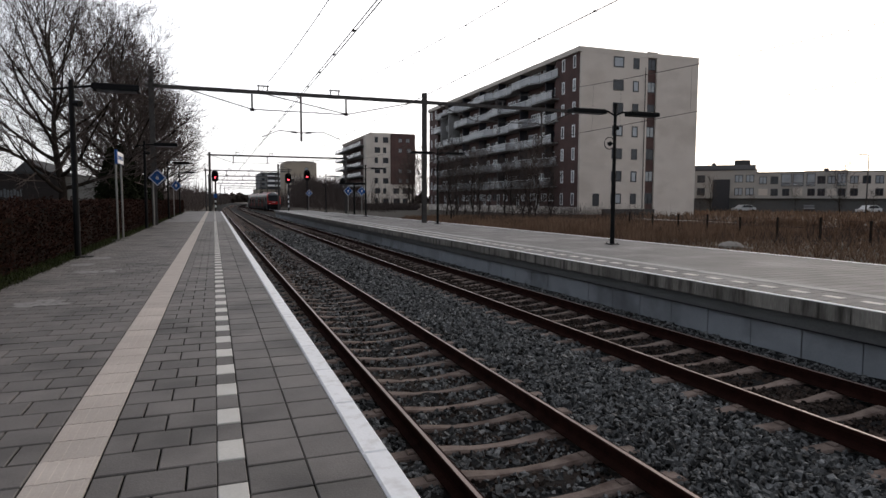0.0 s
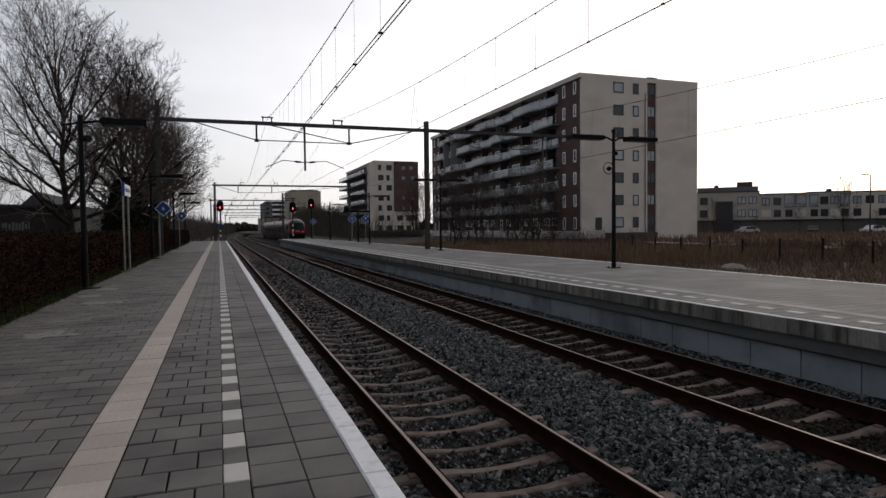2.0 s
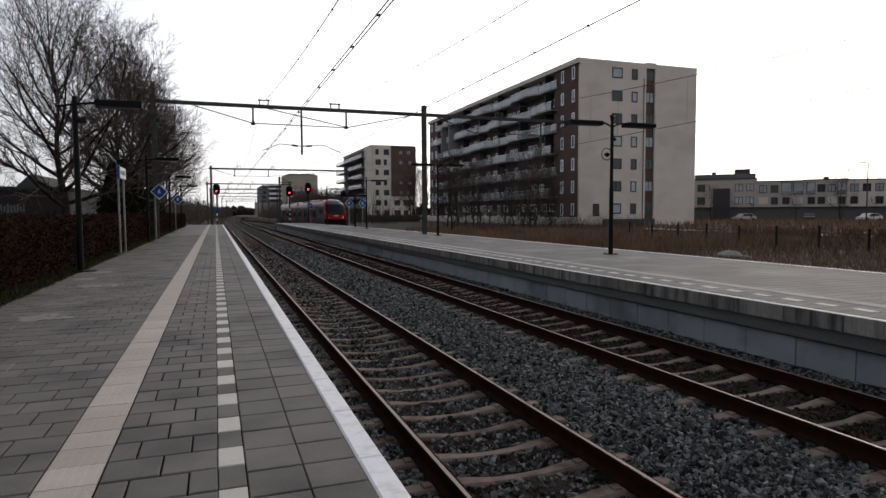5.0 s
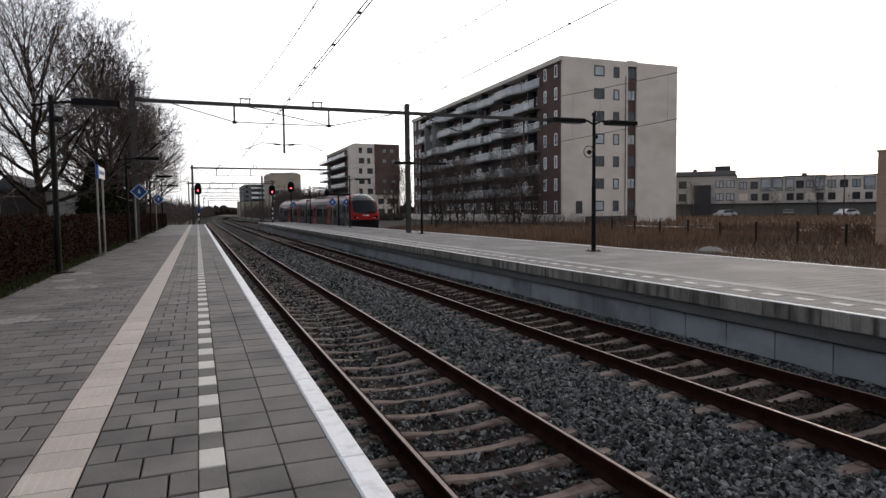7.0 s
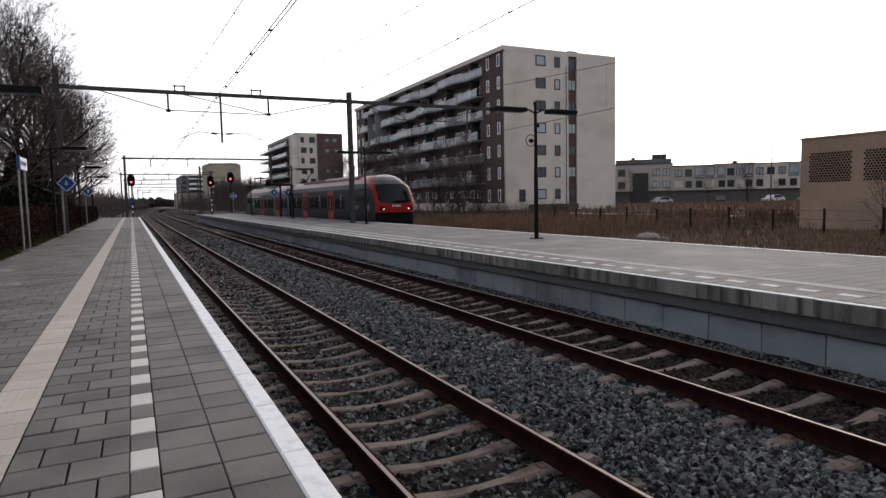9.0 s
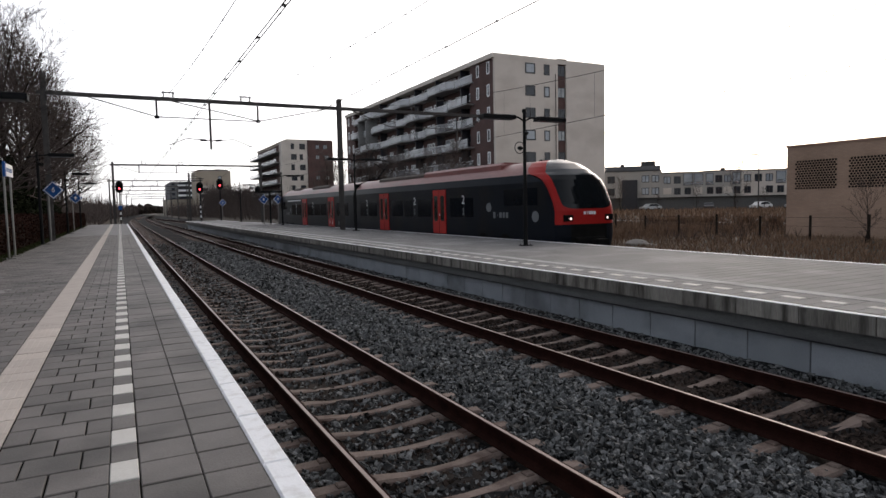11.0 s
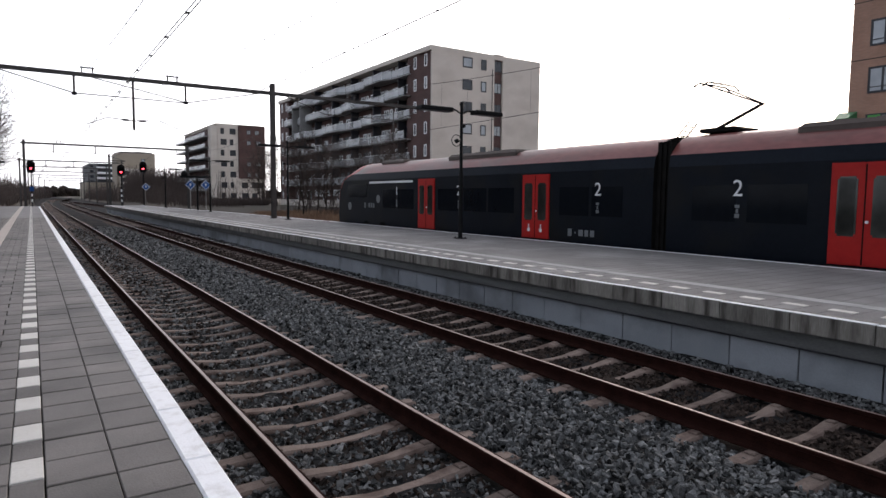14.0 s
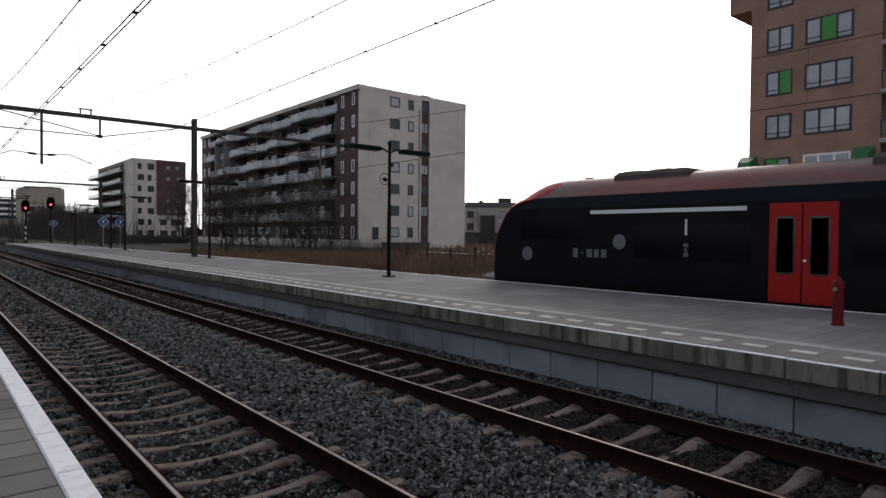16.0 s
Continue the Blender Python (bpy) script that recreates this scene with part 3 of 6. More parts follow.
def build_near_platform():
    t = thing("platform_near", "grey paved station platform with a white edge", "platform", kind="structure")
    part("kerb_wall", Mesh().box(-3.25, EDGE_NEAR - 0.12, -12, PLAT_END, -1.25, -0.075), CONCRETE, t, "concrete platform body")
    part("bedding", Mesh().box(-3.25, EDGE_NEAR - 0.13, -12, 44, -0.075, -0.014), GAP_SHADE, t, "paving joint sand, darkened for the shade between tiles")
    rnd = random.Random(11)
    tile = Mesh().box(-0.1445, 0.1445, -0.1415, 0.1415, -0.05, 0, 0.006).data("paving_tile", PAVER)
    half = Mesh().box(-0.0700, 0.0700, -0.1415, 0.1415, -0.05, 0, 0.005).data("half_tile", PAVER)
    edge_tile = Mesh().box(-0.1495, 0.1495, -0.1595, 0.1595, -0.05, 0, 0.005).data("edge_tile", PAVER)
    guide = Mesh()
    guide.box(-0.147, 0.147, -0.147, 0.147, -0.05, 0.0, 0.004)
    for i in range(5):
        guide.box(-0.13 + 0.056 * i, -0.13 + 0.056 * i + 0.03, -0.146, 0.146, -0.01, 0.0025, 0.001)
    guide = guide.data("guide_tile", GUIDE)
    white = Mesh().box(-0.071, 0.071, -0.1435, 0.1435, -0.05, 0.002, 0.005).data("white_tile", WHITE_TILE)
    kerb = Mesh().box(-0.075, 0.075, -0.447, 0.447, -0.19, 0.006, 0.012).data("white_kerb", WHITE_EDGE)
    far_t, far_g, far_w, far_k = Mesh(), Mesh(), Mesh(), Mesh()
    base = 3.76
    for j in range(-52, 134):
        y = base + 0.30 * j
        near = 1.9 < y < 9.4
        jz = lambda: rnd.uniform(-0.003, 0.002)
        # columns left of the guide strip, half bond
        off = 0.15 if j % 2 else 0.0
        x = -0.96 - 0.15 - off
        cells = [(x - 0.3 * i, 0.1465) for i in range(8) if x - 0.3 * i > -3.15]
        cells += [(-0.505 if j % 2 else -0.505, 0.1465), (-0.205, 0.1465)] if not j % 2 else [(-0.58, 0.0715), (-0.355, 0.1465), (-0.13, 0.0715)]
        if j % 2:
            cells.append((-0.96 - 0.075, 0.0715))
        else:
            cells.append((-3.135, 0.0715))
        for cx, w in cells:
            if near and cx > -2.6:
                part("paving_tile" if w > 0.1 else "half_tile", tile if w > 0.1 else half, PAVER, t, at=pose(cx, y, jz(), rnd.uniform(-0.25, 0.25), rnd.uniform(-0.25, 0.25), rnd.uniform(-0.4, 0.4)))
            else:
                z = jz()
                far_t.box(cx - w + 0.003, cx + w - 0.003, y - 0.1435, y + 0.1435, -0.05 + z, z, 0.006)
        if near:
            part("guide_tile", guide, GUIDE, t, "cream ribbed guide tile", at=pose(-0.808, y, jz()))
        else:
            far_g.box(-0.955, -0.661, y - 0.147, y + 0.147, -0.05, 0.001, 0.004)
        if j % 2 == 0:
            if near:
                part("white_tile", white, WHITE_TILE, t, "white half tile", at=pose(0.015, y, jz()))
            else:
                far_w.box(-0.058, 0.088, y - 0.1465, y + 0.1465, -0.05, 0.002, 0.005)
        elif near:
            part("half_tile", half, PAVER, t, at=pose(0.015, y, jz()))
        else:
            far_t.box(-0.058, 0.088, y - 0.1465, y + 0.1465, -0.05, 0, 0.005)
    for j in range(-45, 122):
        y = 3.33 + 0.335 * j
        for cx in (0.243, 0.548):
            z = rnd.uniform(-0.003, 0.002)
            if 1.9 < y < 9.4:
                part("edge_tile", edge_tile, PAVER, t, at=pose(cx, y, z, 0, rnd.uniform(-0.2, 0.2), 0))
            else:
                far_t.box(cx - 0.1495, cx + 0.1495, y - 0.1595, y + 0.1595, -0.05, z, 0.005)
    for j in range(-17, 50):
        y = 3.9 + 0.9 * j
        if -1 < y < 22:
            part("white_kerb", kerb, WHITE_EDGE, t, "white painted concrete edge stone", at=pose(0.778, y, rnd.uniform(-0.003, 0.003), 0, 0, rnd.uniform(-0.12, 0.12)))
        else:
            far_k.box(0.703, 0.853, y - 0.447, y + 0.447, -0.19, 0.006, 0.012)
    # beyond the laid tiles
    e0, e1 = 43.9, PLAT_END
    part("paving", Mesh().box(-3.25, 0.70, e0, e1, -0.07, 0.0), PAVE_SLAB, t, "grey paving running into the distance")
    far_g.box(-0.955, -0.661, e0, e1, 0.0, 0.004)
    far_k.box(0.703, 0.853, 48.9 - 0.45, e1, -0.19, 0.006)
    y = base + 0.3 * 134
    while y < e1:
        far_w.box(-0.058, 0.088, y - 0.1465, y + 0.1465, 0.0, 0.004)
        y += 0.6
    for m, mat, nm, lb in ((far_t, PAVER_FAR, "far_tiles", "grey concrete paving tiles"), (far_g, GUIDE, "guide_strip", "cream guide strip"), (far_w, WHITE_TILE, "far_white_tiles", "white marker tiles"),
                           (far_k, WHITE_EDGE, "far_white_edge", "white platform edge")):
        tagged(part(nm, m, mat, t, lb), kind="stuff")
    # pale worn patches near the lamp posts
    dust = surf("mortar_dust", (0.20, 0.19, 0.18), (0.32, 0.31, 0.30), 9, 0.9)
    for x, y, w, d in ((-2.69, 17.0, 0.28, 0.4), (-2.2, 13.95, 0.42, 0.45), (-2.25, 9.85, 0.3, 0.3), (-2.75, 15.4, 0.2, 0.3)):
        m = Mesh()
        for _ in range(46):
            a, q = rnd.uniform(0, 6.283), rnd.random() ** 0.7
            cx, cy, r = x + w * q * math.cos(a), y + d * q * math.sin(a), rnd.uniform(0.03, 0.10)
            k = len(m.v)
            m.v += [(cx + r * rnd.uniform(0.5, 1.3) * math.cos(e * 0.785), cy + r * rnd.uniform(0.5, 1.3) * math.sin(e * 0.785), 0.0035 + 0.0001 * (_ % 9)) for e in range(8)]
            m.f.append(tuple(range(k, k + 8)))
        tagged(part("mortar_smear", m, dust, t, "pale patch of mortar dust"), kind="stuff")


def strip(xa, xb, y0, y1, z0, z1):
    """A flat band whose two sides follow xa(y) and xb(y)."""
    m = Mesh()
    ys = [y0] + [y for y in range(24, int(y1), 4) if y > y0] + [y1]
    for y in ys:
        m.v += [(xa(y), y, z0), (xb(y), y, z0), (xb(y), y, z1), (xa(y), y, z1)]
    for j in range(len(ys) - 1):
        m.f += [(4 * j + i, 4 * j + 4 + i, 4 * j + 4 + (i + 1) % 4, 4 * j + (i + 1) % 4) for i in range(4)]
    m.f += [(0, 1, 2, 3), tuple(len(m.v) - 1 - i for i in range(4))]
    return m


def build_mid_platform():
    t = thing("platform_island", "grey paved island platform with concrete retaining wall", "platform", kind="structure")
    y0, y1 = -30.0, 92.0
    part("paving", strip(lambda y: EDGE_MID + 0.16, lambda y: EDGE_FAR - 0.16 + far_bend(y), y0, y1, -0.2, -0.004), PAVE_SLAB, t, "grey concrete paving")
    rnd = random.Random(3)
    cop = Mesh().box(-0.09, 0.16, -0.470, 0.470, -0.235, -0.002, 0.015).data("coping_stone", CONCRETE)
    line = Mesh().box(-0.088, 0.01, -0.470, 0.470, -0.002, 0.006, 0.004).data("edge_line", WHITE_EDGE)
    pan = Mesh().box(0, 0.08, -0.467, 0.467, -1.15, -0.49).data("wall_panel", PANEL)
    far_c, far_p, far_l = Mesh(), Mesh(), Mesh()
    for k in range(-34, 98):
        y = 2.68 + 0.955 * k
        if not y0 < y < y1:
            continue
        if -4 < y < 60:
            s = part("coping_stone", cop, CONCRETE, t, at=pose(EDGE_MID + 0.09, y, rnd.uniform(-0.004, 0.004), 0, 0, rnd.uniform(-0.15, 0.15)))
            part("edge_line", line, WHITE_EDGE, s, "white painted edge line")
            part("wall_panel", pan, PANEL, t, at=pose(EDGE_MID + 0.28 + rnd.uniform(-0.006, 0.006), y, 0, 0, 0, rnd.uniform(-0.2, 0.2)))
        else:
            far_c.box(EDGE_MID, EDGE_MID + 0.25, y - 0.470, y + 0.470, -0.235, -0.002)
            far_l.box(EDGE_MID + 0.002, EDGE_MID + 0.10, y - 0.470, y + 0.470, -0.001, 0.006)
            far_p.box(EDGE_MID + 0.28, EDGE_MID + 0.36, y - 0.467, y + 0.467, -1.15, -0.49)
    for m, mat, nm in ((far_c, CONCRETE, "far_coping"), (far_p, PANEL, "far_wall_panels"), (far_l, WHITE_EDGE, "far_edge_line")):
        tagged(part(nm, m, mat, t), kind="stuff")
    part("beam", Mesh().box(EDGE_MID + 0.14, EDGE_MID + 0.5, y0, y1, -0.455, -0.24), RECESS_SHADE, t, "recessed concrete beam, darkened for shade under the edge")
    # dark strip drawn between the beam and the panel tops
    part("ledge", Mesh().box(EDGE_MID + 0.20, EDGE_MID + 0.5, y0, y1, -0.492, -0.46), FRAME_DARK, t, "dark strip along the foot of the beam")
    # this core puts dark shade into the gaps between the panels
    part("wall_core", strip(lambda y: EDGE_MID + 0.37, lambda y: EDGE_FAR - 0.2 + far_bend(y), y0, y1, -1.25, -0.21), GAP_SHADE, t, "dark core giving the panel gaps their shade")
    part("far_edge", strip(lambda y: EDGE_FAR - 0.158 + far_bend(y), lambda y: EDGE_FAR + far_bend(y), y0, y1, -1.2, 0.0), CONCRETE, t, "concrete far edge")
    part("far_edge_line", strip(lambda y: EDGE_FAR - 0.15 + far_bend(y), lambda y: EDGE_FAR + far_bend(y), y0, y1, 0.001, 0.006), WHITE_EDGE, t, "white far edge line")
    part("guide_strip", Mesh().box(EDGE_MID + 1.14, EDGE_MID + 1.42, y0, y1, -0.003, 0.003), STRIP, t, "pale grey guide strip")
    mark = Mesh().box(-0.075, 0.075, -0.15, 0.15, -0.008, 0.0, 0.002).data("white_tile", WHITE_TILE)
    m = Mesh()
    y = -5.8
    while y < y1:
        if y < 45:
            part("white_tile", mark, WHITE_TILE, t, at=pose(EDGE_MID + 0.675, y, 0.004 + rnd.uniform(-0.001, 0.001), 0, 0, rnd.uniform(-0.6, 0.6)))
        else:
            m.box(EDGE_MID + 0.60, EDGE_MID + 0.75, y - 0.15, y + 0.15, -0.003, 0.004)
        y += 0.6
    tagged(part("far_white_tiles", m, WHITE_TILE, t, "row of white marker tiles"), kind="stuff")
    m = Mesh()
    y = y0
    while y < 60:
        m.box(EDGE_MID + 0.17, EDGE_FAR - 0.17 + far_bend(y), y, y + 0.005, -0.004, -0.002)
        y += 0.3
    tagged(part("paving_joints", m, JOINT_LIGHT, t), kind="stuff")


build_ground()
build_track(TRACK_1, "railway track with rusty rails on concrete sleepers", -9, 330, 62, s_bend)
build_track(TRACK_2, "second railway track with rusty rails on concrete sleepers", -9, 420, 62, s_bend)
build_track(TRACK_3, "far railway track beside the island platform", -60, 420, -100, far_bend)
build_mid_platform()
build_near_platform()
build_stones()


# the train: two coaches on a shared joint, origin at the joint on the rail heads
SIDE = 1.40
SECTION = [(1.30, 0.32), (1.38, 0.75), (SIDE, 1.0), (SIDE, 1.4), (SIDE, 1.8), (SIDE, 2.2), (SIDE, 2.6), (1.395, 3.02), (1.33, 3.34), (1.24, 3.46), (1.10, 3.62), (0.86, 3.80), (0.5, 3.90), (0.18, 3.93)]
TIP = 21.7


def nose_back(z, s=1):
    """Where the dark side ends and the red front begins."""
    return float(np.interp(z, (1.9, 2.24, 2.78, 3.1, 3.26, 3.38, 3.6, 3.93), (21.1, 20.98, 20.65, 20.32, 19.85, 19.3, 19.1, 18.9))) + (0.15 if s < 0 else float(np.interp(z, (1.9, 2.8, 3.2, 3.5), (0.26, 0.30, 0.3, 0.0))))


def nose_tip(z, s=1):
    zs = (0.32, 0.9, 1.9, 2.16, 2.5, 2.8, 3.1, 3.3, 3.5, 3.75, 3.93)
    ys = (21.4, 21.52, 21.5, 21.45, 21.3, 21.13, 20.94, 20.76, 20.5, 20.0, 19.4)
    lift = float(np.interp(z, (2.5, 3.1, 3.5, 3.93), (0.0, 0.1, 0.25, 0.4)))
    return float(np.interp(z, zs, ys)) + (0.08 + lift if s < 0 else 0.3 * lift)


def nose_point(w, z, th, sign, end):
    """th: 0 at the side, 90 degrees at the middle of the front."""
    b, f = nose_back(z, end), nose_tip(z, end)
    c, s = math.cos(th), math.sin(th)
    return (sign * w * c ** 0.68, b + (f - b) * s ** 0.8, z)


def coach(train, s, label):
    """One coach towards +y (s = 1) or -y (s = -1)."""
    c = new("coach")
    c["label"] = label
    c.parent = train
    zs = SECTION

    def loft(lo, hi):
        m = Mesh()
        for sign in (1, -1):
            k = len(m.v)
            for w, z in zs[lo:hi + 1]:
                m.v += [(sign * w, s * 0.24, z), (sign * w, s * nose_back(z, s), z)]
            for i in range(hi - lo):
                m.f.append((k + 2 * i, k + 2 * i + 1, k + 2 * i + 3, k + 2 * i + 2))
        return m

    part("body", loft(0, 7), T_DARK, c, "dark blue-grey coach side", smooth=True)
    part("stripe", loft(7, 8), T_SLATE, c, "slate stripe under the roof", smooth=True)
    m = loft(8, 13)
    m.quad((0.18, s * 0.24, 3.93), (0.18, s * nose_back(3.93, s), 3.93), (-0.18, s * nose_back(3.93, s), 3.93), (-0.18, s * 0.24, 3.93))
    roof = part("roof", m, T_ROOF, c, "dusty red curved roof", smooth=True)
    part("end_wall", Mesh().quad(*[(w, s * 0.24, z) for w, z in zs] + [(-w, s * 0.24, z) for w, z in reversed(zs)]), T_BLACK, c)
    part("floor", Mesh().box(-1.28, 1.28, min(s * 0.24, s * 20.9), max(s * 0.24, s * 20.9), 0.30, 0.36), T_BLACK, c)
    ext = 0.08 if s < 0 else 0.0
    # nose: red shell round a large screen with rounded lower corners, dark lower apron
    n, low = 12, 1.96
    shell, screen, upper, apron, cheek = Mesh(), Mesh(), Mesh(), Mesh(), (Mesh(), Mesh())
    levels = sorted({0.32, 0.6, 0.9, 1.1, 1.24, 1.38, 1.5, 1.65, 1.8, 1.9, 3.26} | {low + q for q in (0, 0.004, 0.015, 0.04, 0.08, 0.13, 0.19, 0.26, 0.34)} | {2.36 + 0.09 * q for q in range(10)} | {3.32 + 0.06 * q for q in range(10)} | {3.90, 3.93})

    def edge_angle(z):
        """Angle at which the screen's edge lies: 90 degrees where there is no screen."""
        if z <= low:
            return math.pi / 2
        corner = (1 - (1 - min((z - low) / 0.34, 1)) ** 2.8) ** (1 / 2.8)
        return math.pi / 2 * (1 - corner * float(np.interp(z, (2.3, 2.8, 3.3, 3.6, 3.93), (0.60, 0.63, 0.64, 0.60, 0.54))))

    def ring(z):
        """Angles across the front at height z: shell, screen, shell."""
        w = float(np.interp(z, [q[1] for q in zs], [q[0] for q in zs]))
        e = edge_angle(z)
        angles = [(e * i / n, 1) for i in range(n + 1)] + [(e + (math.pi / 2 - e) * i / n, 1) for i in range(1, n + 1)]
        angles += [(a, -1) for a, _ in reversed(angles[:-1])]
        out = []
        for k, (a, sg) in enumerate(angles):
            q = nose_point(w, z, a, sg, s)
            out.append((0.0 if k == 2 * n else q[0], s * q[1], q[2]))
        return out

    rings = [ring(z) for z in levels]
    for za, a, b in zip(levels, rings, rings[1:]):
        for k in range(4 * n):
            inner = n <= k < 3 * n
            if za < 1.37:
                mid = abs(k + 0.5 - 2 * n) / (2 * n)
                m = apron if mid < 0.66 else cheek[k < 2 * n]
            elif inner and za >= low - 0.001:
                m = screen if za < 3.25 else upper
            else:
                m = shell
            m.quad(a[k], a[k + 1], b[k + 1], b[k])
    shell.quad(*rings[-1])
    nose = part("nose", shell, T_RED, c, "bright red rounded cab front", smooth=True)
    part("windscreen", screen, T_SCREEN, nose, "large raked dark windscreen", smooth=True)
    part("upper_screen", upper, T_SCREEN_SKY, nose, "upper windscreen, sky reflection put into its paler grey", smooth=True)
    # one wiper resting along the lower edge
    wy = nose_tip(2.1, s) + 0.015
    part("wiper", Mesh().path([(-0.55, s * (wy - 0.16), 2.03), (0.0, s * wy, 2.06), (0.42, s * (wy - 0.08), 2.16)], 0.014, 5), T_BLACK, nose, "black wiper arm")
    for m in cheek:
        part("cheek", m, T_DARK, c, "dark lower corner of the cab", smooth=True)
    part("apron", apron, T_BLACK, c, "black lower apron", smooth=True)
    for sx in (-1, 1):
        lamp = part("headlight", Mesh().box(sx * 0.98 - 0.20, sx * 0.98 + 0.20, min(s * 21.1, s * (21.49 + ext)), max(s * 21.1, s * (21.49 + ext)), 1.50, 1.74, 0.02), T_BLACK, nose, "black headlight housing")
        part("lamp", Mesh().tube((sx * 0.90, s * 21.40, 1.60), (sx * 0.90, s * (21.505 + ext), 1.60), 0.042 if s < 0 else 0.085, 0.042 if s < 0 else 0.085, 12), LAMP_HEAD if s < 0 else LAMP_TAIL, lamp, "lit lamp")
        part("marker_lamp", Mesh().tube((sx * 1.09, s * 21.36, 1.60), (sx * 1.09, s * (21.505 + ext), 1.60), 0.055, 0.055, 10), LAMP_TAIL if s > 0 else T_GLASS, lamp, "red marker lamp")
    for i, w in enumerate((0.10, 0.03, 0.11, 0.09, 0.10)):
        x = -0.24 + 0.12 * i
        part("mark_bar", Mesh().box(x - w / 2, x + w / 2, min(s * 21.4, s * (21.515 + ext)), max(s * 21.4, s * (21.515 + ext)), 1.74, 1.86), T_WHITE, nose, "pale bar of the operator mark")
    coupler = Mesh().tube((0, s * 21.40, 0.62), (0, s * 22.20, 0.62), 0.16, 0.14, 10)
    coupler.box(-0.26, 0.26, min(s * 22.05, s * 22.35), max(s * 22.05, s * 22.35), 0.42, 0.84, 0.03)
    coupler.box(-0.7, 0.7, min(s * 21.10, s * 21.70), max(s * 21.10, s * 21.70), 0.36, 0.9, 0.05)
    part("coupler", coupler, T_BLACK, c, "black coupler and buffer beam")
    # doors, windows and markings on both sides
    for sx in (-1, 1):
        x = sx * SIDE
        for dy in (5.05, 12.12):
            y = s * dy
            door = part("door", Mesh().box(min(x - sx * 0.02, x + sx * 0.012), max(x - sx * 0.02, x + sx * 0.012), y - 0.68, y + 0.68, 0.80, 2.96), T_RED, c, "bright red double door")
            for q in (-0.34, 0.34):
                a0, a1 = sorted((x + sx * 0.014, x + sx * 0.03))
                part("leaf", Mesh().box(a0, a1, y + q - 0.325, y + q + 0.325, 0.83, 2.92), T_RED, door)
                b0, b1 = sorted((x + sx * 0.031, x + sx * 0.038))
                gl = Mesh()
                for yy, zz0, zz1 in ((0.20, 1.46, 2.62), (0.16, 1.41, 2.67)):
                    gl.box(b0, b1 - (0.001 if yy < 0.2 else 0), y + q - yy, y + q + yy, zz0, zz1)
                part("door_glass", gl, T_DOOR_GLASS, door, "dark rounded door window")
            a0, a1 = sorted((x + sx * 0.012, x + sx * 0.033))
            part("door_gap", Mesh().box(a0, a1, y - 0.012, y + 0.012, 0.83, 2.92), T_BLACK, door)
            part("button", Mesh().tube((x, y - 0.06, 1.72), (x + sx * 0.045, y - 0.06, 1.72), 0.035, 0.035, 8), T_WHITE, door, "door button")
            part("step", Mesh().box(min(x, x + sx * 0.12), max(x, x + sx * 0.12), y - 0.68, y + 0.68, 0.72, 0.77), T_BLACK, door)
        spans = ((1.3, 2.5), (2.62, 3.9), (6.2, 7.7), (7.82, 9.3), (9.42, 11.2), (13.2, 14.7), (14.85, 16.2)) if s > 0 else ((1.0, 2.2), (2.5, 3.9), (6.2, 7.7), (7.9, 9.0), (9.64, 11.2), (13.2, 14.5), (14.6, 15.4))
        for u0, u1 in spans:
            a0, a1 = sorted((x - sx * 0.01, x + sx * 0.006))
            part("window", Mesh().box(a0, a1, min(s * u0, s * u1), max(s * u0, s * u1), 1.62, 2.52), T_GLASS, c, "dark tinted coach window")
        a0, a1 = sorted((x - sx * 0.01, x + sx * 0.007))
        part("cab_window", Mesh().box(a0 - 0.004, a1 + 0.004 if sx > 0 else a1, min(s * 17.9, s * 20.2), max(s * 17.9, s * 20.2), 2.12, 2.80), T_GLASS, c, "cab side window")
        turn = pose(0, 0, 0, 90, 0, 90 if sx > 0 else -90)
        marks = ((14.75, "1") if s > 0 else (14.5, "2"), (9.65 if s > 0 else 9.27, "2"), (2.25, "2"))
        for my, words in marks:
            part("class_numeral", text_mesh(words, 0.57, T_WHITE, "class_numeral"), T_WHITE, c, "pale class numeral", at=Matrix.Translation((x + sx * 0.012, s * my, 2.42)) @ turn)
            a0, a1 = sorted((x + sx * 0.007, x + sx * 0.012))
            g = Mesh()
            g.box(a0, a1, s * my - 0.06, s * my + 0.06, 1.96, 2.04).box(a0, a1, s * my - 0.03, s * my + 0.03, 1.84, 1.94).box(a0, a1, s * my - 0.06, s * my + 0.06, 1.72, 1.82)
            part("pictogram", g, T_GREY, c, "small grey pictograms")
        for my, mz, r in ((16.65, 2.06, 0.20), (19.95, 1.66, 0.21)) if s > 0 else ((16.70, 2.06, 0.20), (20.06, 1.68, 0.22)):
            part("round_mark", Mesh().tube((x, s * my, mz), (x + sx * 0.006, s * my, mz), r, r, 20), T_GREY, c, "round grey mark")
        a0, a1 = sorted((x + sx * 0.003, x + sx * 0.008))
        for i, (w, h) in enumerate(((0.17, 0.27), (0.05, 0.06), (0.19, 0.23), (0.15, 0.23), (0.17, 0.23))):
            yy = s * (17.58 if s > 0 else 17.66) + (0.52 - 0.24 * i) * (-1 if sx > 0 else 1)
            part("mark_bar", Mesh().box(a0, a1, yy - w / 2, yy + w / 2, 1.73 - h / 2, 1.73 + h / 2), T_GREY, c, "grey bar of the operator mark")
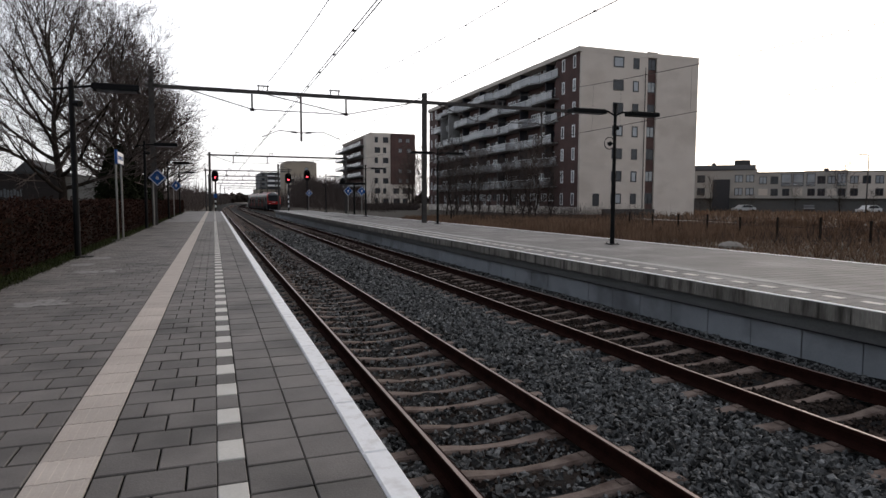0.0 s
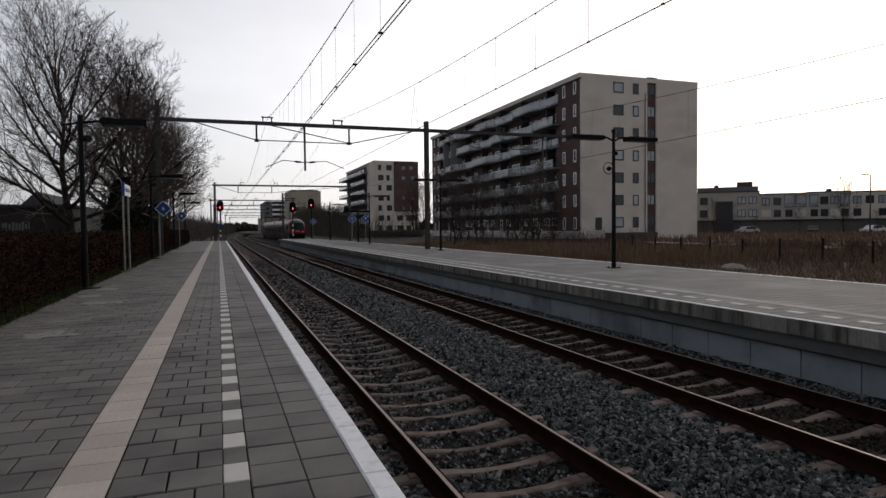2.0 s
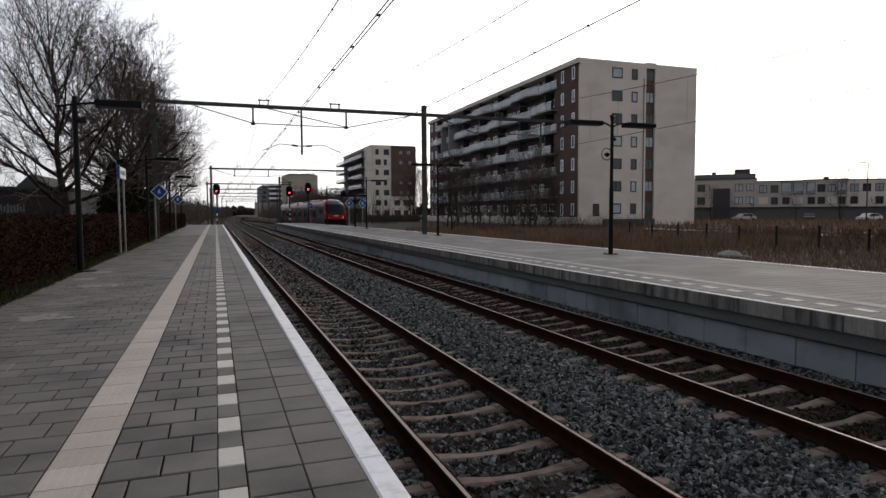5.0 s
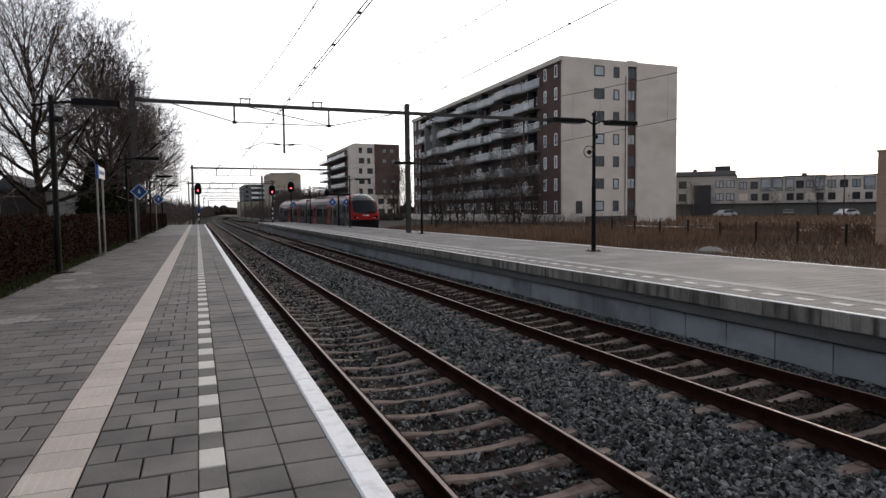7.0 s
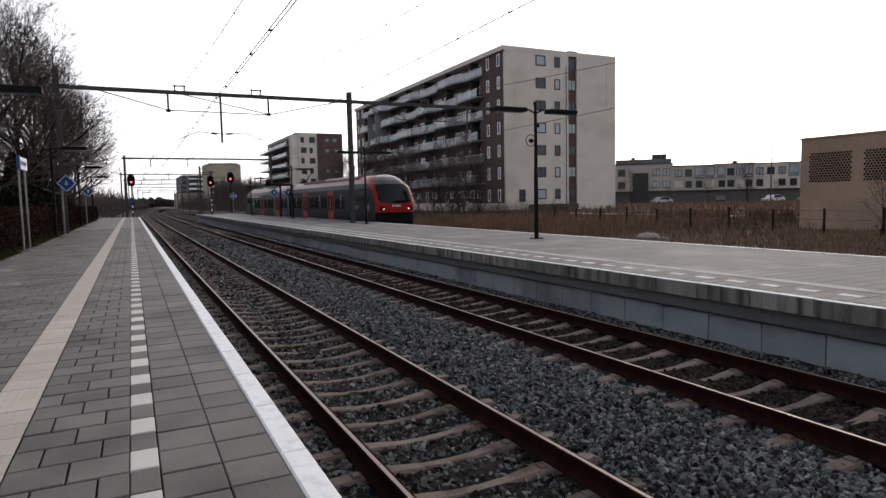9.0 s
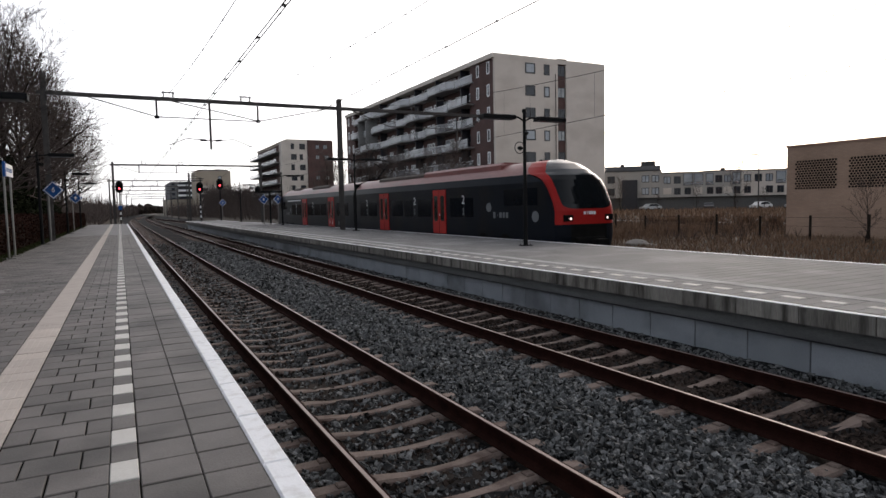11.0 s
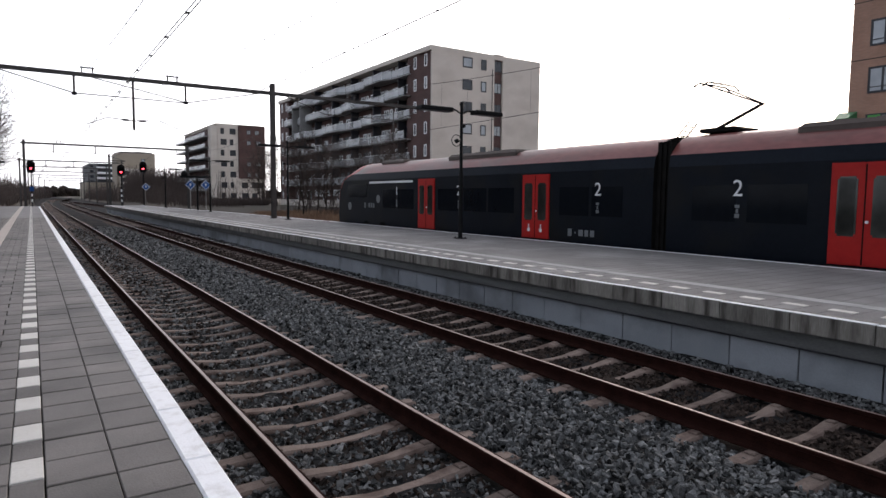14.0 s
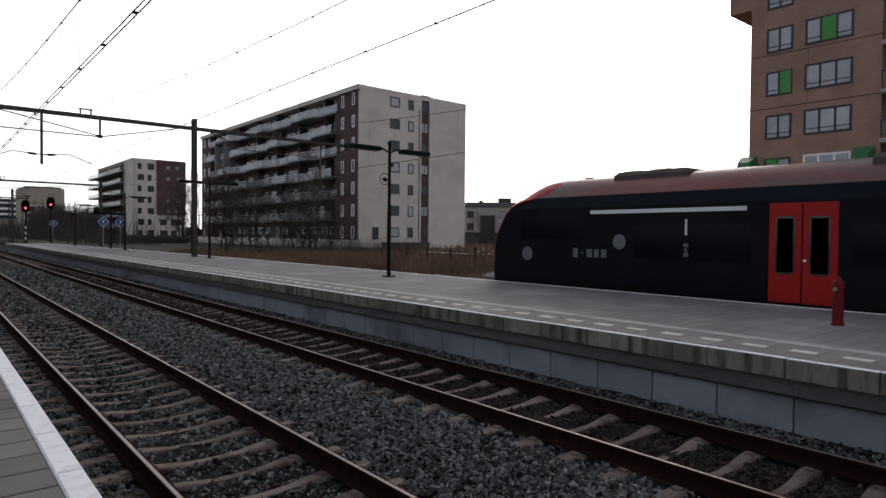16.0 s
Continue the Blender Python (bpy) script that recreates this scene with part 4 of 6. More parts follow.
        if s > 0:
            a0, a1 = sorted((x + sx * 0.003, x + sx * 0.008))
            for i, (w, h) in enumerate(((0.17, 0.24), (0.05, 0.06), (0.19, 0.2), (0.15, 0.2), (0.17, 0.2))):
                yy = 2.9 + (0.5 - 0.24 * i) * (-1 if sx > 0 else 1)
                part("mark_bar", Mesh().box(a0, a1, yy - w / 2, yy + w / 2, 1.08 - h / 2, 1.08 + h / 2), T_GREY, c, "grey bar of the operator mark")
            for q in (-0.3, 0.3):
                b0 = x + sx * 0.031
                g = Mesh().tube((b0, 5.05 + q, 1.08), (b0 + sx * 0.004, 5.05 + q, 1.08), 0.07, 0.07, 12)
                b0, b1 = sorted((b0, b0 + sx * 0.004))
                g.box(b0, b1, 5.03 + q, 5.07 + q, 1.15, 1.28)
                part("door_pictogram", g, T_WHITE, c, "small white door pictogram")
            a0, a1 = sorted((x, x + sx * 0.01))
            part("class_stripe", Mesh().box(a0, a1, 13.3, 17.6, 2.82, 2.92), T_WHITE, c, "pale first-class stripe")
    # bogie near the cab, wheels
    for wy in (16.2, 17.95):
        bog = part("wheelset", Mesh().tube((-0.72, s * wy, 0.43), (0.72, s * wy, 0.43), 0.09, 0.09, 8), T_BLACK, c)
        for sx in (-1, 1):
            part("wheel", Mesh().tube((sx * 0.70, s * wy, 0.43), (sx * 0.83, s * wy, 0.43), 0.43, 0.43, 20), T_BLACK, bog)
            part("wheel_arch", Mesh().tube((sx * (SIDE - 0.12), s * wy, 0.38), (sx * (SIDE + 0.004), s * wy, 0.38), 0.56, 0.56, 18), T_BLACK, c, "black wheel opening")
    # roof equipment
    runs = ((15.0, 17.2, 0.20, 0.9), (6.6, 11.0, 0.16, 1.0)) if s > 0 else ((9.75, 17.2, 0.18, 1.05), (3.4, 9.6, 0.14, 1.0))
    for u0, u1, h, w in runs:
        skin = T_ROOF if u0 == 9.75 else T_ROOFBOX
        part("roof_unit", Mesh().box(-w, w, min(s * u0, s * u1), max(s * u0, s * u1), 3.62, 3.78 + h, 0.10), skin, roof, "brownish roof equipment casing")
        k = u0 + 0.6
        while k < u1 - 0.5:
            part("roof_hatch", Mesh().box(-w * 0.8, w * 0.8, min(s * k, s * (k + 0.5)), max(s * k, s * (k + 0.5)), 3.78, 3.81 + h, 0.02), skin, roof)
            k += 0.9
    part("antenna", Mesh().box(-0.1, 0.1, min(s * 18.6, s * 18.8), max(s * 18.6, s * 18.8), 3.9, 4.0, 0.02), T_BLACK, roof)
    return c


def build_train():
    t = thing("train", "dark blue electric train with red doors, nose and roof", "train")
    coach(t, 1, "rear coach with first class behind its cab")
    coach(t, -1, "leading coach with red rounded cab front")
    for i in range(6):
        y = -0.20 + 0.08 * i
        part("bellows_fold", Mesh().box(-1.30 + 0.05 * (i % 2), 1.30 - 0.05 * (i % 2), y - 0.037, y + 0.037, 0.5, 3.72), T_BLACK, t, "black fold of the gangway bellows")
    for wy in (-1.25, 1.25):
        m = Mesh().tube((-0.83, wy, 0.43), (0.83, wy, 0.43), 0.43, 0.43, 18)
        part("wheelset", m, T_BLACK, t)
    # raised pantograph on the leading coach, with the cable ladder by the joint
    pan = part("pantograph", Mesh().box(-0.55, 0.55, -1.55, -0.55, 3.95, 4.06), T_BLACK, t, "raised black pantograph")
    m = Mesh()
    m.tube((0, -0.55, 4.02), (0, -1.95, 4.62), 0.05, 0.045, 8)
    part("lower_arm", m, T_BLACK, pan)
    m = Mesh()
    for sx in (-1, 1):
        m.tube((sx * 0.12, -1.95, 4.62), (sx * 0.45, -0.65, 5.22), 0.022, 0.02, 6)
    part("upper_arm", m, T_BLACK, pan)
    m = Mesh()
    for yy in (-0.78, -0.52):
        m.path([(-0.85, yy, 5.16), (-0.6, yy, 5.28), (0.6, yy, 5.28), (0.85, yy, 5.16)], 0.022)
    part("collector_head", m, T_BLACK, pan)
    m = Mesh()
    for i in range(3):
        m.box(-0.2, 0.2, 0.3 - 0.1 * i, 0.33 - 0.1 * i, 3.95 + 0.12 * i, 3.98 + 0.12 * i)
    m.tube((0.2, 0.45, 3.9), (0.2, 0.05, 4.33), 0.02).tube((-0.2, 0.45, 3.9), (-0.2, 0.05, 4.33), 0.02)
    part("roof_cable_frame", m, T_BLACK, t)
    return t


train = build_train()


# buildings
def window(parent, face, a0, a1, z0, z1, glass, frame=None, splits=1, fw=0.09, name="window", sash=False):
    """A framed window on a wall. face: ('x', x) with a along y, outward -x; or ('y', y) with a along x, outward -y."""
    frame = frame or FRAME_DARK
    ax, c = face

    def bx(m, p0, p1, q0, q1, u0, u1):
        if ax == "x":
            m.box(c + u0, c + u1, p0, p1, q0, q1)
        else:
            m.box(p0, p1, c + u0, c + u1, q0, q1)
        return m

    # one connected frame: a grid of bars round the openings
    us = [a0, a0 + fw]
    for i in range(1, splits):
        p = a0 + (a1 - a0) * i / splits
        us += [p - fw / 2, p + fw / 2]
    us += [a1 - fw, a1]
    vs = [z0, z0 + fw] + ([z0 + fw + 0.22, z0 + fw + 0.28] if sash else []) + [z1 - fw, z1]
    at = lambda i, j, d: (c + d, us[i], vs[j]) if ax == "x" else (us[i], c + d, vs[j])
    nu, nv = len(us), len(vs)
    fr = Mesh()
    for d in (-0.05, 0.05):
        fr.v += [at(i, j, d) for i in range(nu) for j in range(nv)]
    key = lambda i, j, k: k * nu * nv + i * nv + j
    opening = lambda i, j: not (0 <= i < nu - 1 and 0 <= j < nv - 1) or (i % 2 == 1 and j % 2 == 1)
    for i in range(nu - 1):
        for j in range(nv - 1):
            if opening(i, j):
                continue
            fr.f += [(key(i, j, 0), key(i + 1, j, 0), key(i + 1, j + 1, 0), key(i, j + 1, 0)), (key(i, j, 1), key(i, j + 1, 1), key(i + 1, j + 1, 1), key(i + 1, j, 1))]
            for di, dj, p, q in ((-1, 0, (i, j), (i, j + 1)), (1, 0, (i + 1, j), (i + 1, j + 1)), (0, -1, (i, j), (i + 1, j)), (0, 1, (i, j + 1), (i + 1, j + 1))):
                if opening(i + di, j + dj):
                    fr.f.append((key(*p, 0), key(*q, 0), key(*q, 1), key(*p, 1)))
    w = part(name, fr, frame, parent)
    for i in range(1, nu - 1, 2):
        part("pane", bx(Mesh(), us[i], us[i + 1], z0 + fw, z1 - fw, -0.02, 0.02), glass, w)
    return w


def build_big_block():
    t = thing("apartment_building", "seven-storey apartment block in cream and dark brown brick with long balconies", "building")
    x0, x1, y0, y1, zt = 45.5, 64.6, 72.0, 133.5, 21.65
    part("end_wall", Mesh().box(x0, 56.0, y0, y0 + 0.4, FIELD_Z, zt).box(57.5, x1, y0, y0 + 0.4, FIELD_Z, zt), CREAM, t, "cream brick end wall")
    part("recessed_strip", Mesh().box(56.0, 57.5, y0 + 0.25, y0 + 0.6, FIELD_Z, zt - 0.25), BROWN_BRICK, t, "dark brown recessed strip")
    part("core", Mesh().box(x0 + 2.2, x1, y0 + 0.6, y1, FIELD_Z, zt - 0.2), CREAM, t, "cream brick outer walls")
    part("plinth", Mesh().box(x0 - 0.05, x0 + 2.5, y0 + 0.5, y1, FIELD_Z, 0.7), CREAM, t, "pale concrete plinth")
    part("roof", Mesh().box(x0 - 0.35, x1 + 0.02, y0 - 0.02, y1, zt - 0.62, zt), CREAM, t, "cream overhanging roof edge")
    zone = [(y0 + 0.41, y0 + 6.6), (y1 - 5.5, y1)]
    for a, b in zone:
        part("brown_wall", Mesh().box(x0, x0 + 2.4, a, b, 0.7, zt - 0.62), BROWN_BRICK, t, "dark brown brick facade")
    part("back_wall", Mesh().box(x0 + 1.2, x0 + 2.25, y0 + 6.6, y1 - 5.5, 0.7, zt - 0.62), BROWN_BRICK, t, "dark brown recessed wall behind the balconies")
    rnd = random.Random(21)
    st = 3.04
    for k in range(7):
        zf = 0.9 + st * k - 0.35
        zt_w = 2.42 + st * k
        # end wall windows
        face = ("y", y0)
        window(t, face, 50.45, 52.1, zt_w - 1.30, zt_w + 0.12, (GLASS_SKY, GLASS, GLASS)[k % 3], splits=(1, 2, 1)[k % 3], fw=0.16)
        window(t, face, 53.6, 54.55, zt_w - 1.35, zt_w + 0.12, GLASS_SKY if k % 2 else GLASS, fw=0.15)
        window(t, ("y", y0 + 0.25), 56.1, 57.4, zt_w - 1.25, zt_w + 0.2, GLASS_BRIGHT if k % 2 else GLASS, splits=2)
        # narrow windows in the brown corner
        for a in (73.2, 76.0):
            window(t, ("x", x0), a + 0.1, a + 0.8, zt_w - 1.5, zt_w + 0.15, GLASS_BRIGHT if k % 3 else GLASS, FRAME_WHITE, fw=0.13)
        for a in (128.8, 131.4):
            window(t, ("x", x0), a + 0.1, a + 0.8, zt_w - 1.5, zt_w + 0.15, GLASS_BRIGHT if k % 3 else GLASS, FRAME_WHITE, fw=0.13)
        # doors and windows behind the balconies
        y = y0 + 7.2
        i = 0
        while y < y1 - 7:
            w = 0.9 if i % 3 == 0 else 1.5
            top = zt_w + 0.2
            window(t, ("x", x0 + 1.2), y, y + w, zf + 0.15 if i % 3 == 0 else zf + 0.9, top, GLASS_BRIGHT if rnd.random() < 0.5 else GLASS, FRAME_WHITE if rnd.random() < 0.85 else FRAME_DARK, splits=1 if w < 1 else 2, fw=0.16)
            y += w + (0.35 if i % 3 == 0 else rnd.choice((0.8, 1.6)))
            i += 1
        if k == 0:
            continue
        # the slab's front edge swings in and out along the facade
        edge = []
        y, out = y0 + 5.6, bool(k % 2)
        while y < y1 - 5.4:
            ln = (5.2, 7.0, 6.1)[(k + len(edge)) % 3]
            ye = min(y + ln, y1 - 5.4)
            edge += [(x0 - (1.15 if out else 0.25), y), (x0 - (1.0 if out else 0.25), ye)]
            out, y = not out, ye + 1.6
        m = Mesh()
        for px, py in edge:
            m.v += [(px, py, zf - 0.14), (px, py, zf), (x0 + 1.25, py, zf), (x0 + 1.25, py, zf - 0.14)]
        for i in range(len(edge) - 1):
            m.f += [(4 * i + a, 4 * i + 4 + a, 4 * i + 4 + (a + 1) % 4, 4 * i + (a + 1) % 4) for a in range(4)]
        m.f += [(0, 1, 2, 3), tuple(len(m.v) - 1 - a for a in range(4))]
        slab = part("balcony", m, SLAB, t, "pale concrete balcony slab")
        for (ax, ay), (bx, by) in zip(edge, edge[1:]):
            n = max(1, round((by - ay) / 1.6))
            for i in range(n):
                u, w = (i + 0.03) / n, (i + 0.97) / n
                p, q = Vector((ax, ay, 0)).lerp(Vector((bx, by, 0)), u), Vector((ax, ay, 0)).lerp(Vector((bx, by, 0)), w)
                g = Mesh()
                g.v += [(p.x - 0.02, p.y, zf + 0.06), (q.x - 0.02, q.y, zf + 0.06), (q.x - 0.02, q.y, zf + 1.03), (p.x - 0.02, p.y, zf + 1.03), (p.x + 0.02, p.y, zf + 0.06), (q.x + 0.02, q.y, zf + 0.06), (q.x + 0.02, q.y, zf + 1.03), (p.x + 0.02, p.y, zf + 1.03)]
                g.f += [(0, 1, 2, 3), (7, 6, 5, 4), (0, 4, 5, 1), (1, 5, 6, 2), (2, 6, 7, 3), (3, 7, 4, 0)]
                # pale panels are drawn more often on the higher floors
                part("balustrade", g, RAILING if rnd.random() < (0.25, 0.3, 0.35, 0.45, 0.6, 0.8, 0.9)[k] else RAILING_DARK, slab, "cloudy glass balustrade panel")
        part("handrail", Mesh().path([(px, py, zf + 1.08) for px, py in edge], 0.035, 4), FRAME_WHITE, slab)
        for q in np.arange(y0 + 9, y1 - 6, 8.0):
            part("divider", Mesh().box(x0 - 0.2, x0 + 1.2, q, q + 0.12, zf, zf + st - 0.25), FRAME_DARK, slab, "dark balcony divider wall")
    window(t, ("y", y0), 47.6, 48.6, 0.8, 2.5, FRAME_DARK, name="door")
    part("gutter_pipe", Mesh().tube((55.6, y0 - 0.06, FIELD_Z), (55.6, y0 - 0.06, 19.6), 0.05, 0.05, 6), GREYSTEEL, t, "thin grey rainwater pipe")
    part("recess_parapet", Mesh().box(55.95, 57.55, y0 - 0.1, y0 + 0.3, zt, zt + 0.12), CREAM, t, "raised parapet over the strip")
    part("low_wall", Mesh().box(47.8, 56, y0 - 2.2, y0 - 2.0, FIELD_Z, 0.45), GREYSTEEL, t, "grey-green low terrace wall")
    m = Mesh()
    m.box(x0 - 1.3, x0 + 1.2, y1 - 15.6, y1 - 15.3, 13.0, 19.0).box(x0 - 1.3, x0 + 1.2, y1 - 11.3, y1 - 11, 13.0, 19.0).box(x0 - 1.3, x0 + 1.2, y1 - 15.6, y1 - 11, 18.7, 19.05)
    part("winter_garden", m, SLAB, t, "pale framed winter garden")


def build_small_block():
    t = thing("apartment_building", "seven-storey cream and brown apartment block with curved white balconies", "building")
    x0, xm, x1, y0, y1, zt = 38.6, 45.4, 52.4, 166.0, 206.0, 19.5
    part("side_wall", Mesh().box(x0 + 1.55, x0 + 1.7, y0 + 3, y1, FIELD_Z, zt - 0.4), BROWN_BRICK, t, "dark brick wall behind the balconies")
    part("cream_wall", Mesh().box(x0 + 1.6, xm, y0, y1, FIELD_Z, zt).box(x0, x0 + 1.7, y0, y0 + 3, FIELD_Z, zt - 0.3), CREAM, t, "cream brick walls")
    part("brown_wall", Mesh().box(xm, x1, y0 - 0.2, y1, 5.9, zt + 0.1), BROWN_BRICK, t, "dark brown brick wall")
    part("lower_wall", Mesh().box(xm, x1, y0, y1, FIELD_Z, 5.9), CREAM, t, "cream lower floors")
    part("roof", Mesh().box(x0 + 1.2, x1, y0 + 0.2, y1, zt, zt + 0.25), CREAM, t, "cream parapet")
    rnd = random.Random(5)
    for k in range(7):
        zw = 0.6 + 2.75 * k
        for a, w in ((x0 + 2.4, 1.5 if k % 2 else 0.9), (x0 + 4.7, 0.9 if k % 2 else 1.5)):
            window(t, ("y", y0), a, a + w, zw, zw + 1.5, GLASS, splits=1, fw=0.1)
        if k >= 2:
            for a, w in ((xm + 2.2, 1.0), (xm + 4.3 + 0.4 * (k % 2), 1.1)):
                if k != 4:
                    window(t, ("y", y0 - 0.2), a, a + w, zw + 0.2, zw + 1.3, GLASS_BRIGHT, FRAME_DARK, splits=2)
        else:
            for a, w in ((xm + 0.8, 1.6), (xm + 3.4, 3.2 if k else 1.5), (xm + 5.9, 0.8)):
                if not (k and a > xm + 5):
                    window(t, ("y", y0), a, a + w, zw, zw + 1.5, GLASS, splits=1)
        for q in np.arange(y0 + 4, y1 - 2, 4.5):
            window(t, ("x", x0 + 1.6), q, q + 2.8, zw - 0.3, zw + 1.6, GLASS, FRAME_WHITE, splits=2)
        if k:
            slab = part("balcony", Mesh().box(x0 - 1.0, x0 + 1.6, y0 + 2.2, y1, zw - 0.75, zw - 0.5), SLAB, t, "white balcony slab")
            part("balustrade", Mesh().box(x0 - 1.05, x0 - 0.98, y0 + 2.2, y1, zw - 0.5, zw + 0.4), RAILING, slab, "pale balustrade")


def build_far_blocks():
    t = thing("apartment_building", "distant sand-coloured apartment block", "building")
    x0, x1, y0 = 32.6, 48.4, 316
    part("wall", Mesh().box(x0, x1, y0, y0 + 20, FIELD_Z, 20.2), FAR_BEIGE, t)
    part("roof", Mesh().box(x0 + 1.5, x1 - 1, y0 + 1, y0 + 19, 20.2, 20.8), ROOFING, t)
    part("lower_block", Mesh().box(x0 + 1, x0 + 8.5, y0 - 6, y0, FIELD_Z, 13), CREAM, t, "pale lower wing")
    for k in range(4):
        window(t, ("y", y0 - 6), x0 + 1.4, x0 + 4.2, 1.4 + 2.9 * k, 3.2 + 2.9 * k, GLASS, splits=2, fw=0.2)
        window(t, ("y", y0), x0 + 10.0, x0 + 11.6, 7.4 + 2.9 * k, 9.0 + 2.9 * k, GLASS_SKY, fw=0.2)
    t = thing("apartment_building", "distant grey apartment block with white balconies", "building")
    x0, x1, y0 = 26.6, 42.5, 400
    part("wall", Mesh().box(x0, x1, y0, y0 + 40, FIELD_Z, 18.2), FAR_GREY, t)
    part("roof", Mesh().box(x0 + 1, x1 - 1, y0 + 1, y0 + 39, 18.2, 18.7), ROOFING, t)
    for k in range(6):
        b = part("balcony", Mesh().box(x0 + 4.5, x1 - 0.4, y0 - 1.6, y0, 1.3 + 2.9 * k, 2.4 + 2.9 * k), FRAME_WHITE, t, "white balcony front")
        window(t, ("y", y0), x0 + 1.2, x0 + 3.0, 1.9 + 2.9 * k, 3.4 + 2.9 * k, GLASS, fw=0.2)
        part("window_band", Mesh().box(x0 + 5, x1 - 1, y0 - 0.1, y0 + 0.1, 2.4 + 2.9 * k, 4.0 + 2.9 * k), GLASS, b, "dark glazing behind the balcony")


def build_row_houses():
    """A terrace of flat-roofed houses behind the field; u runs along the fronts."""
    ang = math.degrees(math.atan2(-54, 55))
    du = Vector((55, -54, 0)).normalized()
    start = Vector((91, 106, 0))

    def house(u0, u1, ht, label, wall):
        p = start + du * u0
        t = thing("terraced_house", label, "house", "terraced houses", at=pose(p.x, p.y, FIELD_Z, 0, 0, ang))
        part("wall", Mesh().box(0, u1 - u0, 0, 9, 2.7, ht), wall, t)
        # the set-back ground floor takes the darker recess tone
        part("ground_floor", Mesh().box(0, u1 - u0, 0.9, 9, 0, 2.7), RECESS_SHADE, t, "dark recessed ground floor")
        part("roof", Mesh().box(-0.05, u1 - u0 + 0.05, -0.15, 9, ht, ht + 0.18), ROOFING, t)
        return t

    def loggia(t, a, b, z0, z1):
        """A recessed grey glazed balcony front."""
        l = part("loggia", Mesh().box(a, b, -0.08, 0.06, z0, z1), FAR_GREY, t, "grey glazed loggia")
        part("pane", Mesh().box(a + 0.15, b - 0.15, -0.14, -0.09, z0 + 0.75, z1 - 0.15), GLASS_SKY, l)
        part("balustrade", Mesh().box(a + 0.05, b - 0.05, -0.22, -0.16, z0 + 0.1, z0 + 0.72), RAILING_DARK, l)

    t = house(-3.0, 14.6, 8.3, "pale three-storey end house with a tall dark entrance bay", PLASTER)
    part("entrance_bay", Mesh().box(9.6, 12.75, -0.5, 0.4, 0, 6.5), FRAME_DARK, t, "dark glazed entrance bay")
    part("set_back_storey", Mesh().box(6.0, 17.4, 2, 8, 8.48, 9.5), FAR_GREY, t, "set-back grey top storey")
    part("plant_room", Mesh().box(13.5, 16.4, 3, 6, 9.5, 10.5), ROOFING, t, "dark roof plant room")
    part("plant_room", Mesh().box(9.2, 10.0, 3, 4, 9.5, 10.0), ROOFING, t, "small dark roof vent")
    for a in (3.0, 6.6, 13.6, 15.6):
        for z in (3.3, 5.9):
            window(t, ("y", 0), a, a + 1.5, z, z + 1.5, GLASS if a < 10 else GLASS_SKY, splits=2, fw=0.12)
    kinds = ("wwll", "lwwl", "wwwl", "llww")
    u = 14.6
    for i in range(7):
        w = 8.3 if i != 1 else 7.0
        t = house(u, u + w, 7.7 + (0.12 if i % 2 else 0.0), "pale flat-roofed terraced house with grey loggias" if i % 2 else "pale terraced house with dark windows", PLASTER if i != 2 else CREAM)
        for j, ch in enumerate(kinds[i % 4]):
            a = 0.25 + j * (w - 0.3) / 4
            if ch == "l":
                loggia(t, a, a + (w - 0.9) / 4, 5.05, 7.5)
            else:
                window(t, ("y", 0), a + 0.15, a + 1.5, 5.5, 7.0, GLASS if j % 2 else GLASS_SKY, splits=2, fw=0.12)
            if (i + j) % 3:
                window(t, ("y", 0), a + 0.25, a + 1.5, 3.2, 4.6, GLASS, splits=2, fw=0.12)
            else:
                part("pale_panel", Mesh().box(a + 0.1, a + 1.7, -0.05, 0.04, 3.3, 4.6), CREAM, t, "closed pale shutter")
        if i % 2:
            part("chimney", Mesh().box(w * 0.5, w * 0.5 + 0.8, 3, 4, 7.9, 8.6), ROOFING, t)
        u += w


